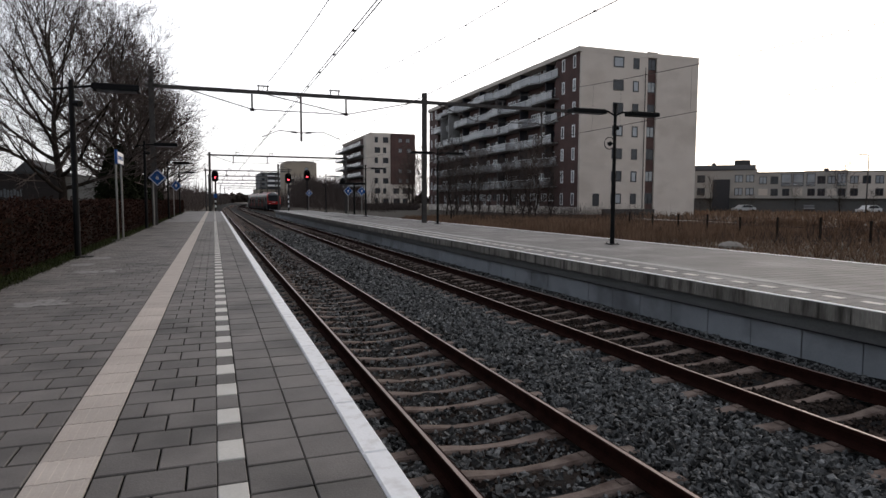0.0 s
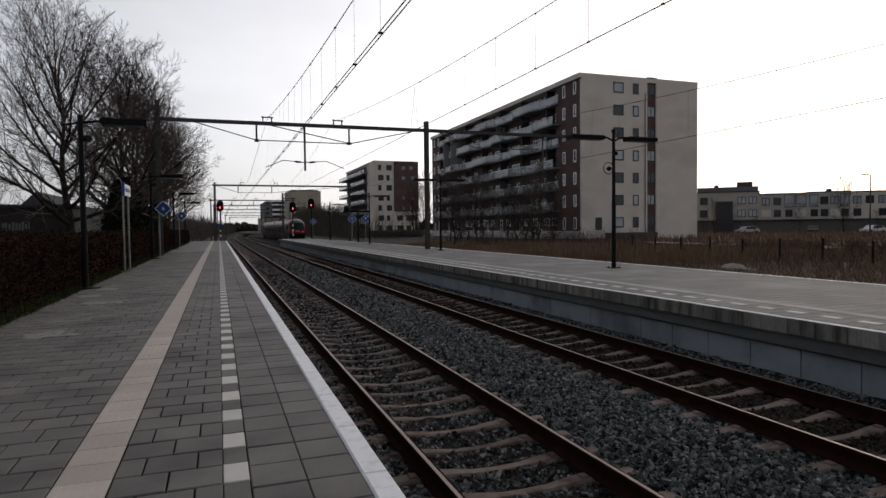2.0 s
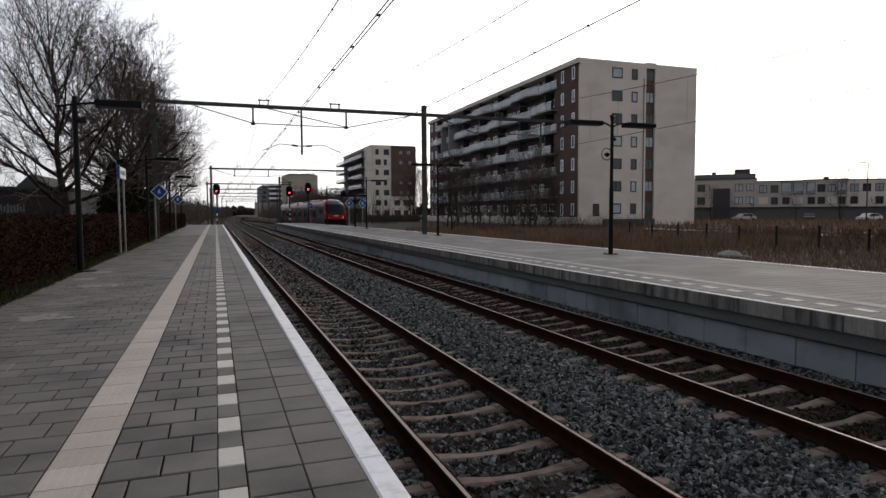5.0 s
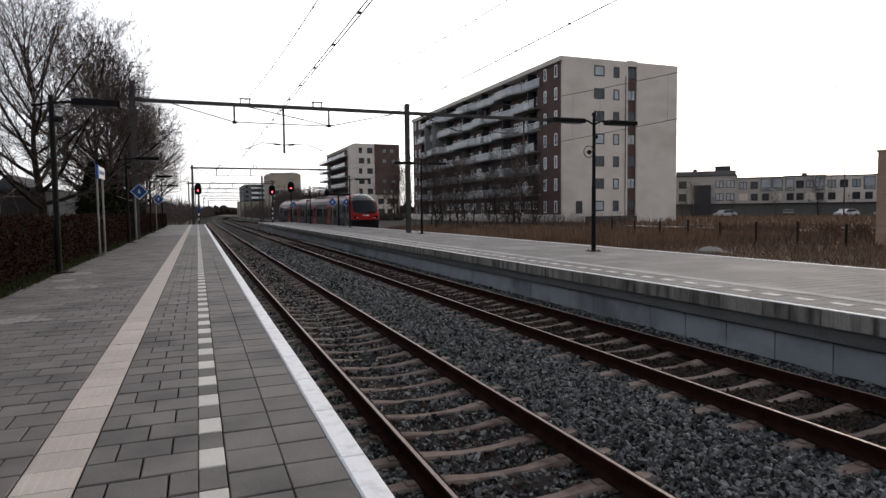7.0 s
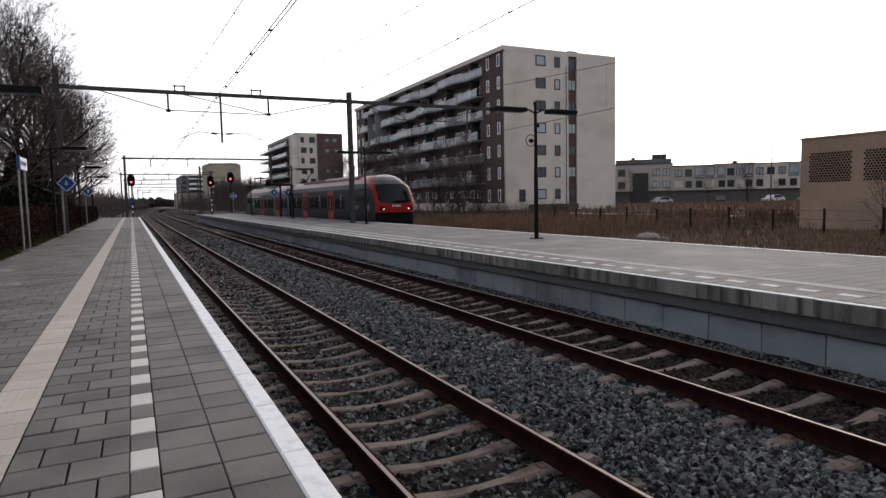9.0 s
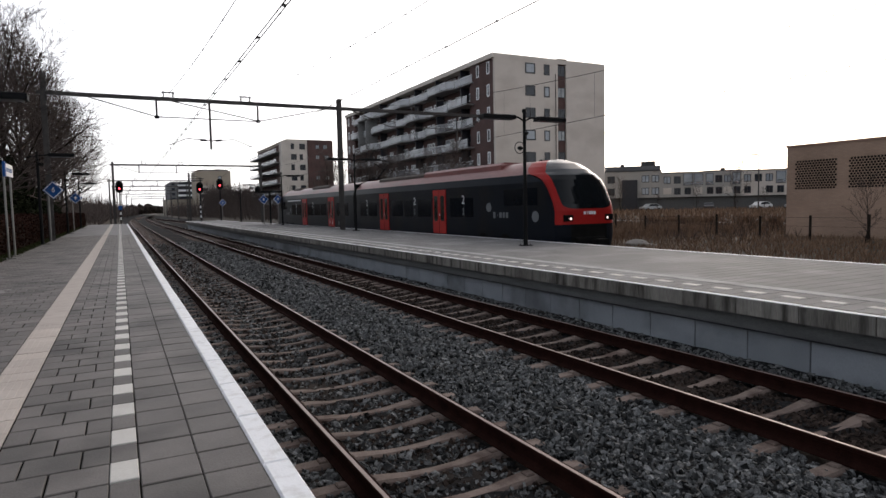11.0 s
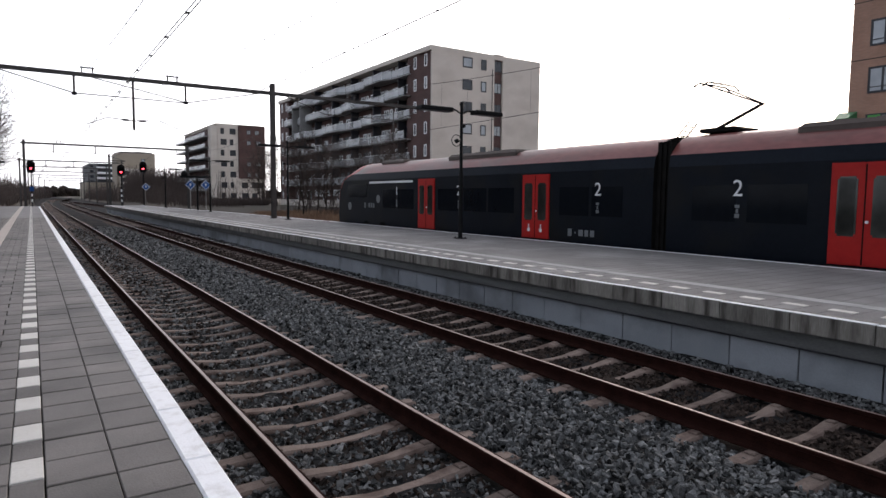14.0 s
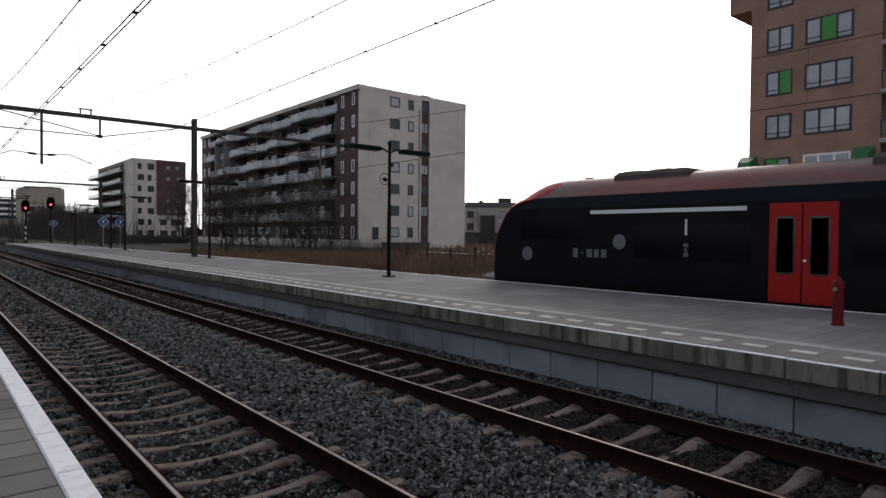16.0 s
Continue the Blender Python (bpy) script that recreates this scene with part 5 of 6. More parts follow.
def build_tower():
    t = thing("apartment_tower", "tan brick apartment tower with green panels on a brick podium", "building")
    x, y0, y1 = 44.6, -22.0, 20.0
    yb = 12.2
    part("wall", Mesh().box(x, x + 16, yb, y1, 3.0, 33), TAN_BRICK, t, "tan brick wall")
    # recess tone again: shade behind the balconies is in the wall's colour
    part("balcony_wall", Mesh().box(x + 1.8, x + 16, y0, yb, 3.0, 33), RECESS_SHADE, t, "recessed wall behind balconies, grey darkened for shade")
    part("roof", Mesh().box(x - 0.1, x + 16, y0, y1 + 0.1, 33, 33.4), ROOFING, t)
    part("corner_bay", Mesh().box(x - 0.02, x + 6, y1 - 0.2, y1 + 1.5, 17.3, 32.9), TAN_BRICK, t, "projecting upper corner bay")
    rnd = random.Random(2)
    for k in range(9):
        top = 7.15 + 2.93 * k
        face = ("x", x)
        window(t, face, 17.26, 18.93, top - 1.9, top - 0.26, GLASS_SKY, splits=2, fw=0.13, sash=True)
        if k in (0, 2, 6):
            part("green_panel", Mesh().box(x - 0.07, x + 0.02, 17.33 if k else 18.1, 18.0 if k else 18.8, top - 1.8, top - 0.34), GREEN, t, "bright green panel")
        window(t, face, 13.74, 16.5, top - 1.85, top - 0.2, GLASS_SKY, FRAME_WHITE if k == 0 else FRAME_DARK, splits=3, fw=0.13, sash=k > 0)
        if k in (3, 5):
            part("green_panel", Mesh().box(x - 0.07, x + 0.02, 14.7, 15.5, top - 1.75, top - 0.3), GREEN, t, "bright green panel")
        zf = 4.6 + 2.93 * k
        slab = part("balcony", Mesh().box(x - 0.35, x + 1.9, y0, yb - 0.02, zf - 0.28, zf), PLASTER, t, "white balcony slab")
        q = yb - 0.1
        while q > y0 + 12:
            part("balustrade", Mesh().box(x - 0.33, x - 0.31, q - 1.8, q - 0.04, zf + 0.1, zf + 1.02), TOWER_GLASS, slab, "clear grey glass balustrade")
            part("post", Mesh().box(x - 0.36, x - 0.30, q - 0.04, q + 0.02, zf, zf + 1.06), FRAME_DARK, slab)
            q -= 1.86
        part("top_rail", Mesh().box(x - 0.36, x - 0.29, y0 + 12, yb - 0.02, zf + 1.03, zf + 1.08), FRAME_DARK, slab, "dark balcony rail")
        for q in np.arange(yb - 2.4, y0 + 2, -3.9):
            window(t, ("x", x + 1.8), q - 0.9, q + 0.9, zf + 0.1, zf + 2.15, GLASS_BRIGHT, FRAME_DARK, splits=2, fw=0.12)
    for yy, z0 in ((19.9, 4.2), (12.95, 4.4)):
        m = Mesh()
        m.v += [(x - 1.3, yy - 0.55, z0), (x - 0.2, yy - 0.55, z0), (x - 0.2, yy + 0.55, z0), (x - 1.3, yy + 0.55, z0), (x - 1.3, yy - 0.5, 6.6), (x - 0.2, yy - 0.55, 7.1), (x - 0.2, yy + 0.55, 7.1), (x - 1.3, yy + 0.3, 6.6)]
        m.f += [(3, 2, 1, 0), (4, 5, 6, 7), (0, 1, 5, 4), (1, 2, 6, 5), (2, 3, 7, 6), (3, 0, 4, 7)]
        part("green_hood", m, TEAL, t, "green rooftop hood")
    # podium with perforated brick screens
    pod = part("podium", Mesh().box(30.8, x + 16, y0, 20.6, FIELD_Z, 4.02), SAND_BRICK, t, "sand brick podium")
    part("coping", Mesh().box(30.75, x, y0, 20.65, 4.02, 4.12), TAN_BRICK, pod)
    y = 20.16
    while y > y0 + 3:
        # black blocks on the wall stand in for the shaded holes
        m = Mesh()
        for r in range(12):
            for cidx in range(14):
                yy = y - 0.06 - 0.147 * cidx - (0.073 if r % 2 else 0)
                zz = 1.92 + 0.122 * r
                m.box(30.786, 30.9, yy - 0.047, yy + 0.047, zz - 0.045, zz + 0.045)
        tagged(part("brick_screen", m, T_BLACK, pod, "black blocks painted in as shaded holes of a brick screen"), kind="stuff")
        y -= 2.64
    for q in np.arange(18.0, y0 + 8, -1.54):
        part("rail_panel", Mesh().box(37.0, 37.02, q - 1.5, q - 0.04, 4.15, 5.02), TOWER_GLASS, pod, "terrace railing panel")
        part("rail_post", Mesh().box(36.97, 37.03, q - 0.03, q + 0.01, 4.02, 5.02), FRAME_DARK, pod)
    part("top_rail", Mesh().box(36.96, 37.04, y0 + 8, 18.0, 5.02, 5.08), FRAME_DARK, pod)
    part("side_door", Mesh().box(30.77, 30.82, 9.2, 10.2, FIELD_Z, 1.7), PANEL, pod, "grey service door")


def build_left_buildings():
    t = thing("flat_roofed_shed", "low dark brick building with a pale end wall behind the hedge", "building")
    part("wall", Mesh().box(-24, -8.2, 42, 52, -0.3, 2.85), DARK_WALL, t)
    part("pale_wall", Mesh().box(-8.2, -6.4, 42.3, 52, -0.3, 2.75), PLASTER, t, "pale grey end wall")
    part("roof", Mesh().box(-24.2, -8.0, 41.8, 52.2, 2.85, 3.0), ROOFING, t)
    m = Mesh()
    rnd = random.Random(6)
    for i in range(9):
        u = -11.7 + 0.16 * i
        m.box(u, u + rnd.uniform(0.06, 0.13), 41.97, 42.0, 1.45 + rnd.uniform(0, 0.15), 1.8 + rnd.uniform(0, 0.25))
    part("graffiti", m, T_GREY, t, "unreadable pale painted marks")
    t = thing("house", "dark house with a steep tiled gable roof", "house")
    part("wall", Mesh().box(-19, -14, 70, 80, -0.3, 2.9), DARK_WALL, t)
    m = Mesh().quad((-19.0, 69.6, 2.8), (-16.5, 69.6, 5.3), (-16.5, 80.4, 5.3), (-19.0, 80.4, 2.8)).quad((-16.5, 69.6, 5.3), (-14.0, 69.6, 2.8), (-14.0, 80.4, 2.8), (-16.5, 80.4, 5.3))
    m.quad((-19.0, 69.6, 2.8), (-14.0, 69.6, 2.8), (-16.5, 69.6, 5.3))
    part("roof", m, ROOFING, t, "dark steep tiled roof")


build_big_block()
build_small_block()
build_far_blocks()
t = thing("warehouse", "long low sand-coloured trackside building far off", "building")
part("wall", Mesh().box(21.5, 33, 330, 380, FIELD_Z, 7.0), FAR_BEIGE, t)
part("roof", Mesh().box(21.3, 33.2, 329.8, 380.2, 7.0, 7.4), ROOFING, t)
build_row_houses()
build_tower()
build_left_buildings()


# overhead line
def h_beam(x, y, z0, z1, w=0.24, d=0.26):
    m = Mesh()
    m.box(x - w / 2, x + w / 2, y - d / 2, y - d / 2 + 0.025, z0, z1).box(x - w / 2, x + w / 2, y + d / 2 - 0.025, y + d / 2, z0, z1).box(x - 0.012, x + 0.012, y - d / 2 + 0.025, y + d / 2 - 0.025, z0, z1)
    return m


def build_portal(y, xl, xr, xe, zb, label, detail=True, zl=0.0, zr=0.0):
    t = thing("catenary_portal", label, "overhead line portal", "catenary portals")
    part("mast", h_beam(xl, y, zl - 1.0, zb + (1.05 if detail else 0.35), 0.26, 0.3), GREYSTEEL, t, "grey-brown steel mast")
    part("mast", h_beam(xr, y, zr - 1.0, zb + 0.58, 0.26, 0.3), GREYSTEEL, t, "grey-brown steel mast")
    part("crossbeam", Mesh().box(xl - 0.3, xe, y - 0.11, y + 0.11, zb - 0.10, zb + 0.10), GREYSTEEL, t, "long steel crossbeam")
    if not detail:
        for x in (2.4, 6.6):
            part("drop_tube", Mesh().tube((x, y, zb), (x, y, zb - 1.0), 0.06), GREYSTEEL, t)
            m = Mesh().box(x + 0.3, x + 0.36, y - 0.05, y + 0.05, zb + 0.1, zb + 0.4).box(x + 0.7, x + 0.76, y - 0.05, y + 0.05, zb + 0.1, zb + 0.4).box(x + 0.3, x + 0.76, y - 0.05, y + 0.05, zb + 0.36, zb + 0.42)
            part("insulator_frame", m, GREYSTEEL, t)
        part("tie", Mesh().path([(xl, y, zb), (2.4, y, zb - 0.9), (6.6, y, zb - 0.9), (xr, y, zb)], 0.03), GREYSTEEL, t)
        return
    for x, dz in ((2.17, 1.02), (7.69, 1.02), (21.25, 2.5)):
        tube = part("drop_tube", Mesh().tube((x, y, zb - 0.1), (x, y, zb - dz), 0.055), GREYSTEEL, t)
        if dz < 2:
            part("insulator", Mesh().tube((x - 0.12, y, zb - dz), (x + 0.12, y, zb - dz), 0.09, 0.09, 8), BLACK, tube)
    part("tie", Mesh().path([(xl + 1.8, y, zb - 0.05), (2.17, y, zb - 1.0), (7.69, y, zb - 1.03), (xr - 0.9, y, zb - 0.1)], 0.032), GREYSTEEL, t, "lower tie rod")
    part("tie", Mesh().tube((3.0, y, zb - 0.1), (7.7, y, zb - 1.0), 0.03), GREYSTEEL, t, "diagonal tie rod")
    part("tie", Mesh().path([(xr + 0.9, y, zb - 0.1), (16.2, y, zb - 1.0), (21.4, y, zb - 1.0), (23.6, y, zb - 0.1)], 0.032), GREYSTEEL, t, "lower tie rod")
    part("centre_hanger", Mesh().tube((4.97, y, zb - 0.1), (4.97, y, zb - 2.75), 0.065), GREYSTEEL, t, "long centre hanger tube")
    for s in (-1, 1):
        arm = part("registration_arm", Mesh().path([(4.97, y, zb - 2.25), (4.97 + s * 1.3, y, zb - 2.15), (4.97 + s * 2.3, y - 0.3, zb - 2.6)], 0.026), GREYSTEEL, t)
        part("insulator", Mesh().tube((4.97 + s * 0.25, y, zb - 2.24), (4.97 + s * 0.6, y, zb - 2.21), 0.06, 0.06, 8), BLACK, arm)
    for x in (2.8, 7.0, 18.05):
        m = Mesh().box(x - 0.28, x - 0.22, y - 0.06, y + 0.06, zb + 0.1, zb + 0.42).box(x + 0.22, x + 0.28, y - 0.06, y + 0.06, zb + 0.1, zb + 0.42).box(x - 0.34, x + 0.34, y - 0.05, y + 0.05, zb + 0.34, zb + 0.40)
        part("insulator_frame", m, GREYSTEEL, t, "small steel frame on the beam")


SUPPORTS = [-31.0, 38.6, 85.0, 130.0, 160.0, 192.0, 228.0, 268.0, 310.0]


CLAMP = Mesh().box(-0.045, 0.045, -0.025, 0.025, -0.014, 0.03, 0.008).data("wire_clamp", WIRE)


def build_wires():
    for x, sb, zc, low, dx, wr in ((TRACK_1, s_bend, 4.59, 5.72, 0.035, 0.0105), (TRACK_2, s_bend, 4.80, 5.86, 0.003, 0.0085), (TRACK_3, far_bend, 4.56, 5.82, 0.0, 0.0105)):
        t = thing("overhead_line", "contact and carrier wires above a track", "overhead wires", "overhead wires")
        for d in ((-dx, dx) if dx else (0.0,)):
            ys = [-40, 0, 30, 40, 50, 60, 85, 110, 130, 150, 180, 205, 230, 270, 310]
            part("contact_wire", Mesh().path([(x + d + sb(y), y, zc) for y in ys], wr, 5), WIRE, t)
        run = []
        for a, b in zip(SUPPORTS, SUPPORTS[1:]):
            pts = []
            n = 34 if a < 0 else 16
            for i in range(n + 1):
                u = i / n
                y = a + (b - a) * u
                z = low + (8.05 - low) * (2 * u - 1) ** 2
                xo = 0.35 * (2 * u - 1) ** 4
                pts.append((x + xo + sb(y), y, z))
                if 0 < i < n and a < 60:
                    if dx and -2 < y < 38:
                        part("wire_clamp", CLAMP, WIRE, t, at=pose(x + sb(y), y, zc) @ Matrix.Scale(0.85 if x < 5 else 0.6, 4))
                        part("wire_clamp", CLAMP, WIRE, t, at=pose(x + xo + sb(y), y, z - 0.01) @ Matrix.Scale(0.55, 4))
                    part("dropper", Mesh().tube((x + xo + sb(y), y, z), (x + sb(y), y, zc), 0.003, 0.003, 4), WIRE, t)
            run += pts if not run else pts[1:]
        part("carrier_wire", Mesh().path(run, wr, 5), WIRE, t)
    m = Mesh()
    m.path([(TRACK_2, 20.7, 6.3), (TRACK_2 - 0.05, 20.75, 5.6), (TRACK_2 - 0.12, 20.8, 5.05), (TRACK_2, 20.85, 4.9), (TRACK_2 + 0.12, 20.8, 5.05), (TRACK_2 + 0.04, 20.75, 5.8)], 0.006, 4)
    solid("jumper_cable", m, WIRE, "thin jumper cable looped between the wires", "cable")


build_portal(38.6, -3.16, 12.75, 24.0, 7.70, "steel catenary portal spanning all tracks with trussed crossbeam")
build_portal(85.0, -0.45, 16.9, 17.2, 7.12, "steel catenary portal at the platform end", False, 0.0, -0.5)
for py in SUPPORTS[3:]:
    sh = s_bend(py)
    build_portal(py, -1.5 + sh, 14.2 + sh * 0.6, 14.6 + sh * 0.6, 7.2, "distant steel catenary portal over the line", False, -0.5, -0.5)
t = thing("catenary_mast", "single dark steel mast with a short bracket between the tracks", "overhead line mast")
part("mast", h_beam(10.34, 110.0, -1.2, 7.6, 0.3, 0.3), GREYSTEEL, t)
part("bracket", Mesh().box(10.2, 12.6, 109.9, 110.1, 6.55, 6.7).tube((10.4, 110, 7.3), (12.4, 110, 6.7), 0.04), GREYSTEEL, t)
build_wires()


# platform furniture
def build_double_lamp(x, y, arms, label):
    t = thing("platform_lamp", label, "lamp post", "platform lamps", at=pose(x, y, 0))
    m = Mesh().tube((0, 0, 0), (0, 0, 2.2), 0.075, 0.07, 12)
    m.tube((0, 0, 2.2), (0, 0, 4.56), 0.06, 0.05, 12)
    part("post", m, BLACK, t)
    f = Mesh().box(-0.17, 0.17, -0.17, 0.17, 0.0, 0.025, 0.006)
    for a in (-0.12, 0.12):
        for b in (-0.12, 0.12):
            f.tube((a, b, 0.02), (a, b, 0.06), 0.018, 0.018, 6)
    part("base_plate", f, BLACK, t, "bolted base plate")
    part("cap", Mesh().tube((0, 0, 4.5), (0, 0, 4.60), 0.085, 0.06, 10), BLACK, t)
    for s in arms:
        part("arm", Mesh().path([(0, 0, 4.20), (s * 0.25, 0, 4.32), (s * 0.6, 0, 4.35)], 0.03, 8), BLACK, t)
        hm = Mesh()
        u0, u1 = (0.5, 1.62) if s > 0 else (-1.68, -0.45)
        hm.box(u0, u1, -0.19, 0.19, 4.23, 4.37, 0.03)
        hd = part("lamp_head", hm, BLACK, t, "flat black lamp head")
        part("lens", Mesh().box(u0 + 0.08, u1 - 0.08, -0.12, 0.12, 4.218, 4.229), T_GREY, hd, "unlit lamp lens")
    ls = part("loudspeaker", Mesh().tube((-0.27, -0.02, 3.30), (-0.27, -0.14, 3.28), 0.04, 0.08, 12).box(-0.27, 0, -0.02, 0.02, 3.28, 3.32), BLACK, t, "small loudspeaker")
    loop = [(-0.27 + 0.19 * math.cos(math.pi * k / 10), -0.10, 3.30 + 0.19 * math.sin(math.pi * k / 10)) for k in range(21)]
    part("guard_ring", Mesh().path(loop, 0.014, 5), BLACK, ls, "black ring round the loudspeaker")
    part("sensor", Mesh().tube((0, -0.05, 3.82), (0, -0.16, 3.78), 0.05, 0.06, 10), BLACK, t, "small black sensor")
    return t


def build_single_lamp(x, y, label):
    t = thing("platform_lamp", label, "lamp post", "platform lamps", at=pose(x, y, 0))
    part("post", Mesh().tube((0, 0, 0), (0, 0, 4.28), 0.075, 0.06, 12), BLACK, t)
    part("base_plate", Mesh().box(-0.18, 0.18, -0.18, 0.18, 0, 0.03, 0.006).box(0.18, 0.34, -0.12, 0.1, 0.0, 0.02), BLACK, t, "bolted base plate")
    part("arm", Mesh().path([(-0.42, 0, 4.02), (0, 0, 4.10), (0.5, 0, 4.16)], 0.03, 8), BLACK, t)
    hd = part("lamp_head", Mesh().box(0.46, 1.50, -0.2, 0.2, 4.06, 4.22, 0.03), BLACK, t, "flat black lamp head")
    part("lens", Mesh().box(0.54, 1.42, -0.15, 0.15, 4.046, 4.058), T_GREY, hd, "unlit lamp lens")
    part("camera_box", Mesh().tube((0.06, 0, 3.72), (0.2, -0.12, 3.70), 0.08, 0.08, 10), BLACK, t)


for i, ly in enumerate((17.57, 36.0, 55.0, 75.5)):
    build_double_lamp((12.32, 12.75, 12.7, 12.6)[i], ly, (-1, 1) if i < 3 else (1,), "black double-armed platform lamp post on the island platform" if i < 3 else "slim black lamp post at the island's end")
for ly in (17.5, 34.3, 50.6, 67.0):
    build_single_lamp(-3.2, ly, "black lamp post with one flat head by the hedge")


def diamond(parent, x, y, z, r, mark="arrow"):
    """A diamond plate facing -y with a pale border."""
    def rhomb(q, y0, y1):
        m = Mesh()
        c = [(x - q, z), (x, z - q), (x + q, z), (x, z + q)]
        m.v += [(a, y0, b) for a, b in c] + [(a, y1, b) for a, b in c]
        m.f += [(0, 1, 2, 3), (7, 6, 5, 4)] + [(i, i + 4, (i + 1) % 4 + 4, (i + 1) % 4) for i in range(4)]
        return m

    plate = part("plate", rhomb(r, y - 0.01, y + 0.01), BLUE, parent, "blue diamond plate with pale border")
    bd = Mesh()
    for i in range(4):
        c = [(-1, 0), (0, -1), (1, 0), (0, 1)]
        (a0, b0), (a1, b1) = c[i], c[(i + 1) % 4]
        o, q = r * 0.93, r * 0.83
        bd.quad((x + a0 * o, y - 0.013, z + b0 * o), (x + a1 * o, y - 0.013, z + b1 * o), (x + a1 * q, y - 0.013, z + b1 * q), (x + a0 * q, y - 0.013, z + b0 * q))
    part("border", bd, WHITE, plate)
    if mark == "arrow":
        am = Mesh().box(x - 0.035, x + 0.035, y - 0.015, y - 0.012, z - 0.13, z + 0.02).quad((x - 0.12, y - 0.014, z), (x + 0.12, y - 0.014, z), (x, y - 0.014, z + 0.15))
        part("arrow", am, WHITE, plate)
    else:
        part("numeral", text_mesh(mark, 0.34, WHITE, "numeral"), WHITE, plate, at=Matrix.Translation((x, y - 0.015, z)) @ pose(0, 0, 0, 90))


def build_signs():
    t = thing("stop_sign_board", "blue diamond stopping-place sign numbered 6 on a grey post", "railway sign")
    part("post", Mesh().tube((-3.12, 37.5, 0), (-3.12, 37.5, 2.9), 0.04), POST_GREY, t)
    part("bracket", Mesh().tube((-3.12, 37.5, 2.55), (-2.8, 37.47, 2.55), 0.02), POST_GREY, t)
    diamond(t, -2.90, 37.44, 2.62, 0.47, "6")
    t = thing("stop_sign_board", "small blue diamond stopping-place sign on a grey post", "railway sign")
    part("post", Mesh().tube((-3.05, 54.5, 0), (-3.05, 54.5, 2.7), 0.035), POST_GREY, t)
    diamond(t, -2.85, 54.45, 2.55, 0.44)
    t = thing("station_name_board", "white and blue station name board on two grey posts", "sign")
    for py in (24.1, 25.4):
        p = part("post", Mesh().tube((-3.16, py, 0), (-3.16, py, 3.05), 0.032, 0.032, 8), POST_GREY, t)
        part("foot", Mesh().box(-3.36, -2.96, py - 0.1, py + 0.1, 0.0, 0.03, 0.006), POST_GREY, p)
    b = part("board", Mesh().box(-3.13, -3.08, 23.95, 25.45, 2.66, 3.05), WHITE, t, "white name panel")
    part("blue_edge", Mesh().box(-3.14, -3.07, 23.75, 23.95, 2.62, 3.09), BLUE, b, "blue end panel")
    m = Mesh()
    for i in range(7):
        m.box(-3.078, -3.074, 24.1 + 0.17 * i, 24.2 + 0.17 * i, 2.79, 2.92)
    part("lettering", m, BLUE, b, "name as plain dark bars")
    # double sign on the island platform
    t = thing("sign_gantry", "black T-shaped post with dome on the island platform", "sign post")
    part("post", Mesh().tube((13.05, 61.5, 0), (13.05, 61.5, 3.15), 0.085), BLACK, t)
    part("bar", Mesh().box(11.55, 14.2, 61.42, 61.58, 3.0, 3.2), BLACK, t)
    part("dome", Mesh().sphere((11.95, 61.5, 3.35), 0.3, 0.3, 0.32, 12, 8), BLACK, t)
    for sx in (12.25, 13.6):
        t = thing("stop_sign_board", "blue diamond sign with white arrow on a grey post", "railway sign", "diamond signs")
        part("post", Mesh().tube((sx, 60.6, 0), (sx, 60.6, 2.7), 0.04), POST_GREY, t)
        diamond(t, sx, 60.55, 2.35, 0.48)


def build_signal(x, y, zb, zh, label, lit=True, striped=True, plate=False):
    t = thing("railway_signal", label, "signal", "railway signals")
    part("post", Mesh().tube((x, y, zb), (x, y, zh - 0.9), 0.07), BLACK, t)
    if striped:
        for i in range(3):
            part("band", Mesh().tube((x, y, 0.5 + 0.62 * i + zb), (x, y, 0.8 + 0.62 * i + zb), 0.078, 0.078, 10), WHITE, t, "white band")
    hd = part("signal_head", Mesh().tube((x, y - 0.05, zh), (x, y + 0.06, zh), 0.42, 0.42, 20).box(x - 0.42, x + 0.42, y - 0.05, y + 0.06, zh - 0.62, zh).tube((x, y - 0.05, zh - 0.62), (x, y + 0.06, zh - 0.62), 0.42, 0.42, 20), BLACK, t, "rounded black signal head")
    for i, dz in enumerate((0.08, -0.50)):
        on = lit and i == 1
        part("hood", Mesh().tube((x, y - 0.05, zh + dz), (x, y - 0.2, zh + dz), 0.13, 0.14, 12, False), BLACK, hd)
        part("lens", Mesh().tube((x, y - 0.051, zh + dz), (x, y - 0.07, zh + dz), 0.10, 0.10, 14), LAMP_RED if on else T_GLASS, hd, "lit red lens" if on else "dark lens")
    if plate:
        part("number_plate", Mesh().box(x - 0.2, x + 0.2, y - 0.09, y - 0.07, 1.7, 2.2), BLUE, t, "blue plate with bars")


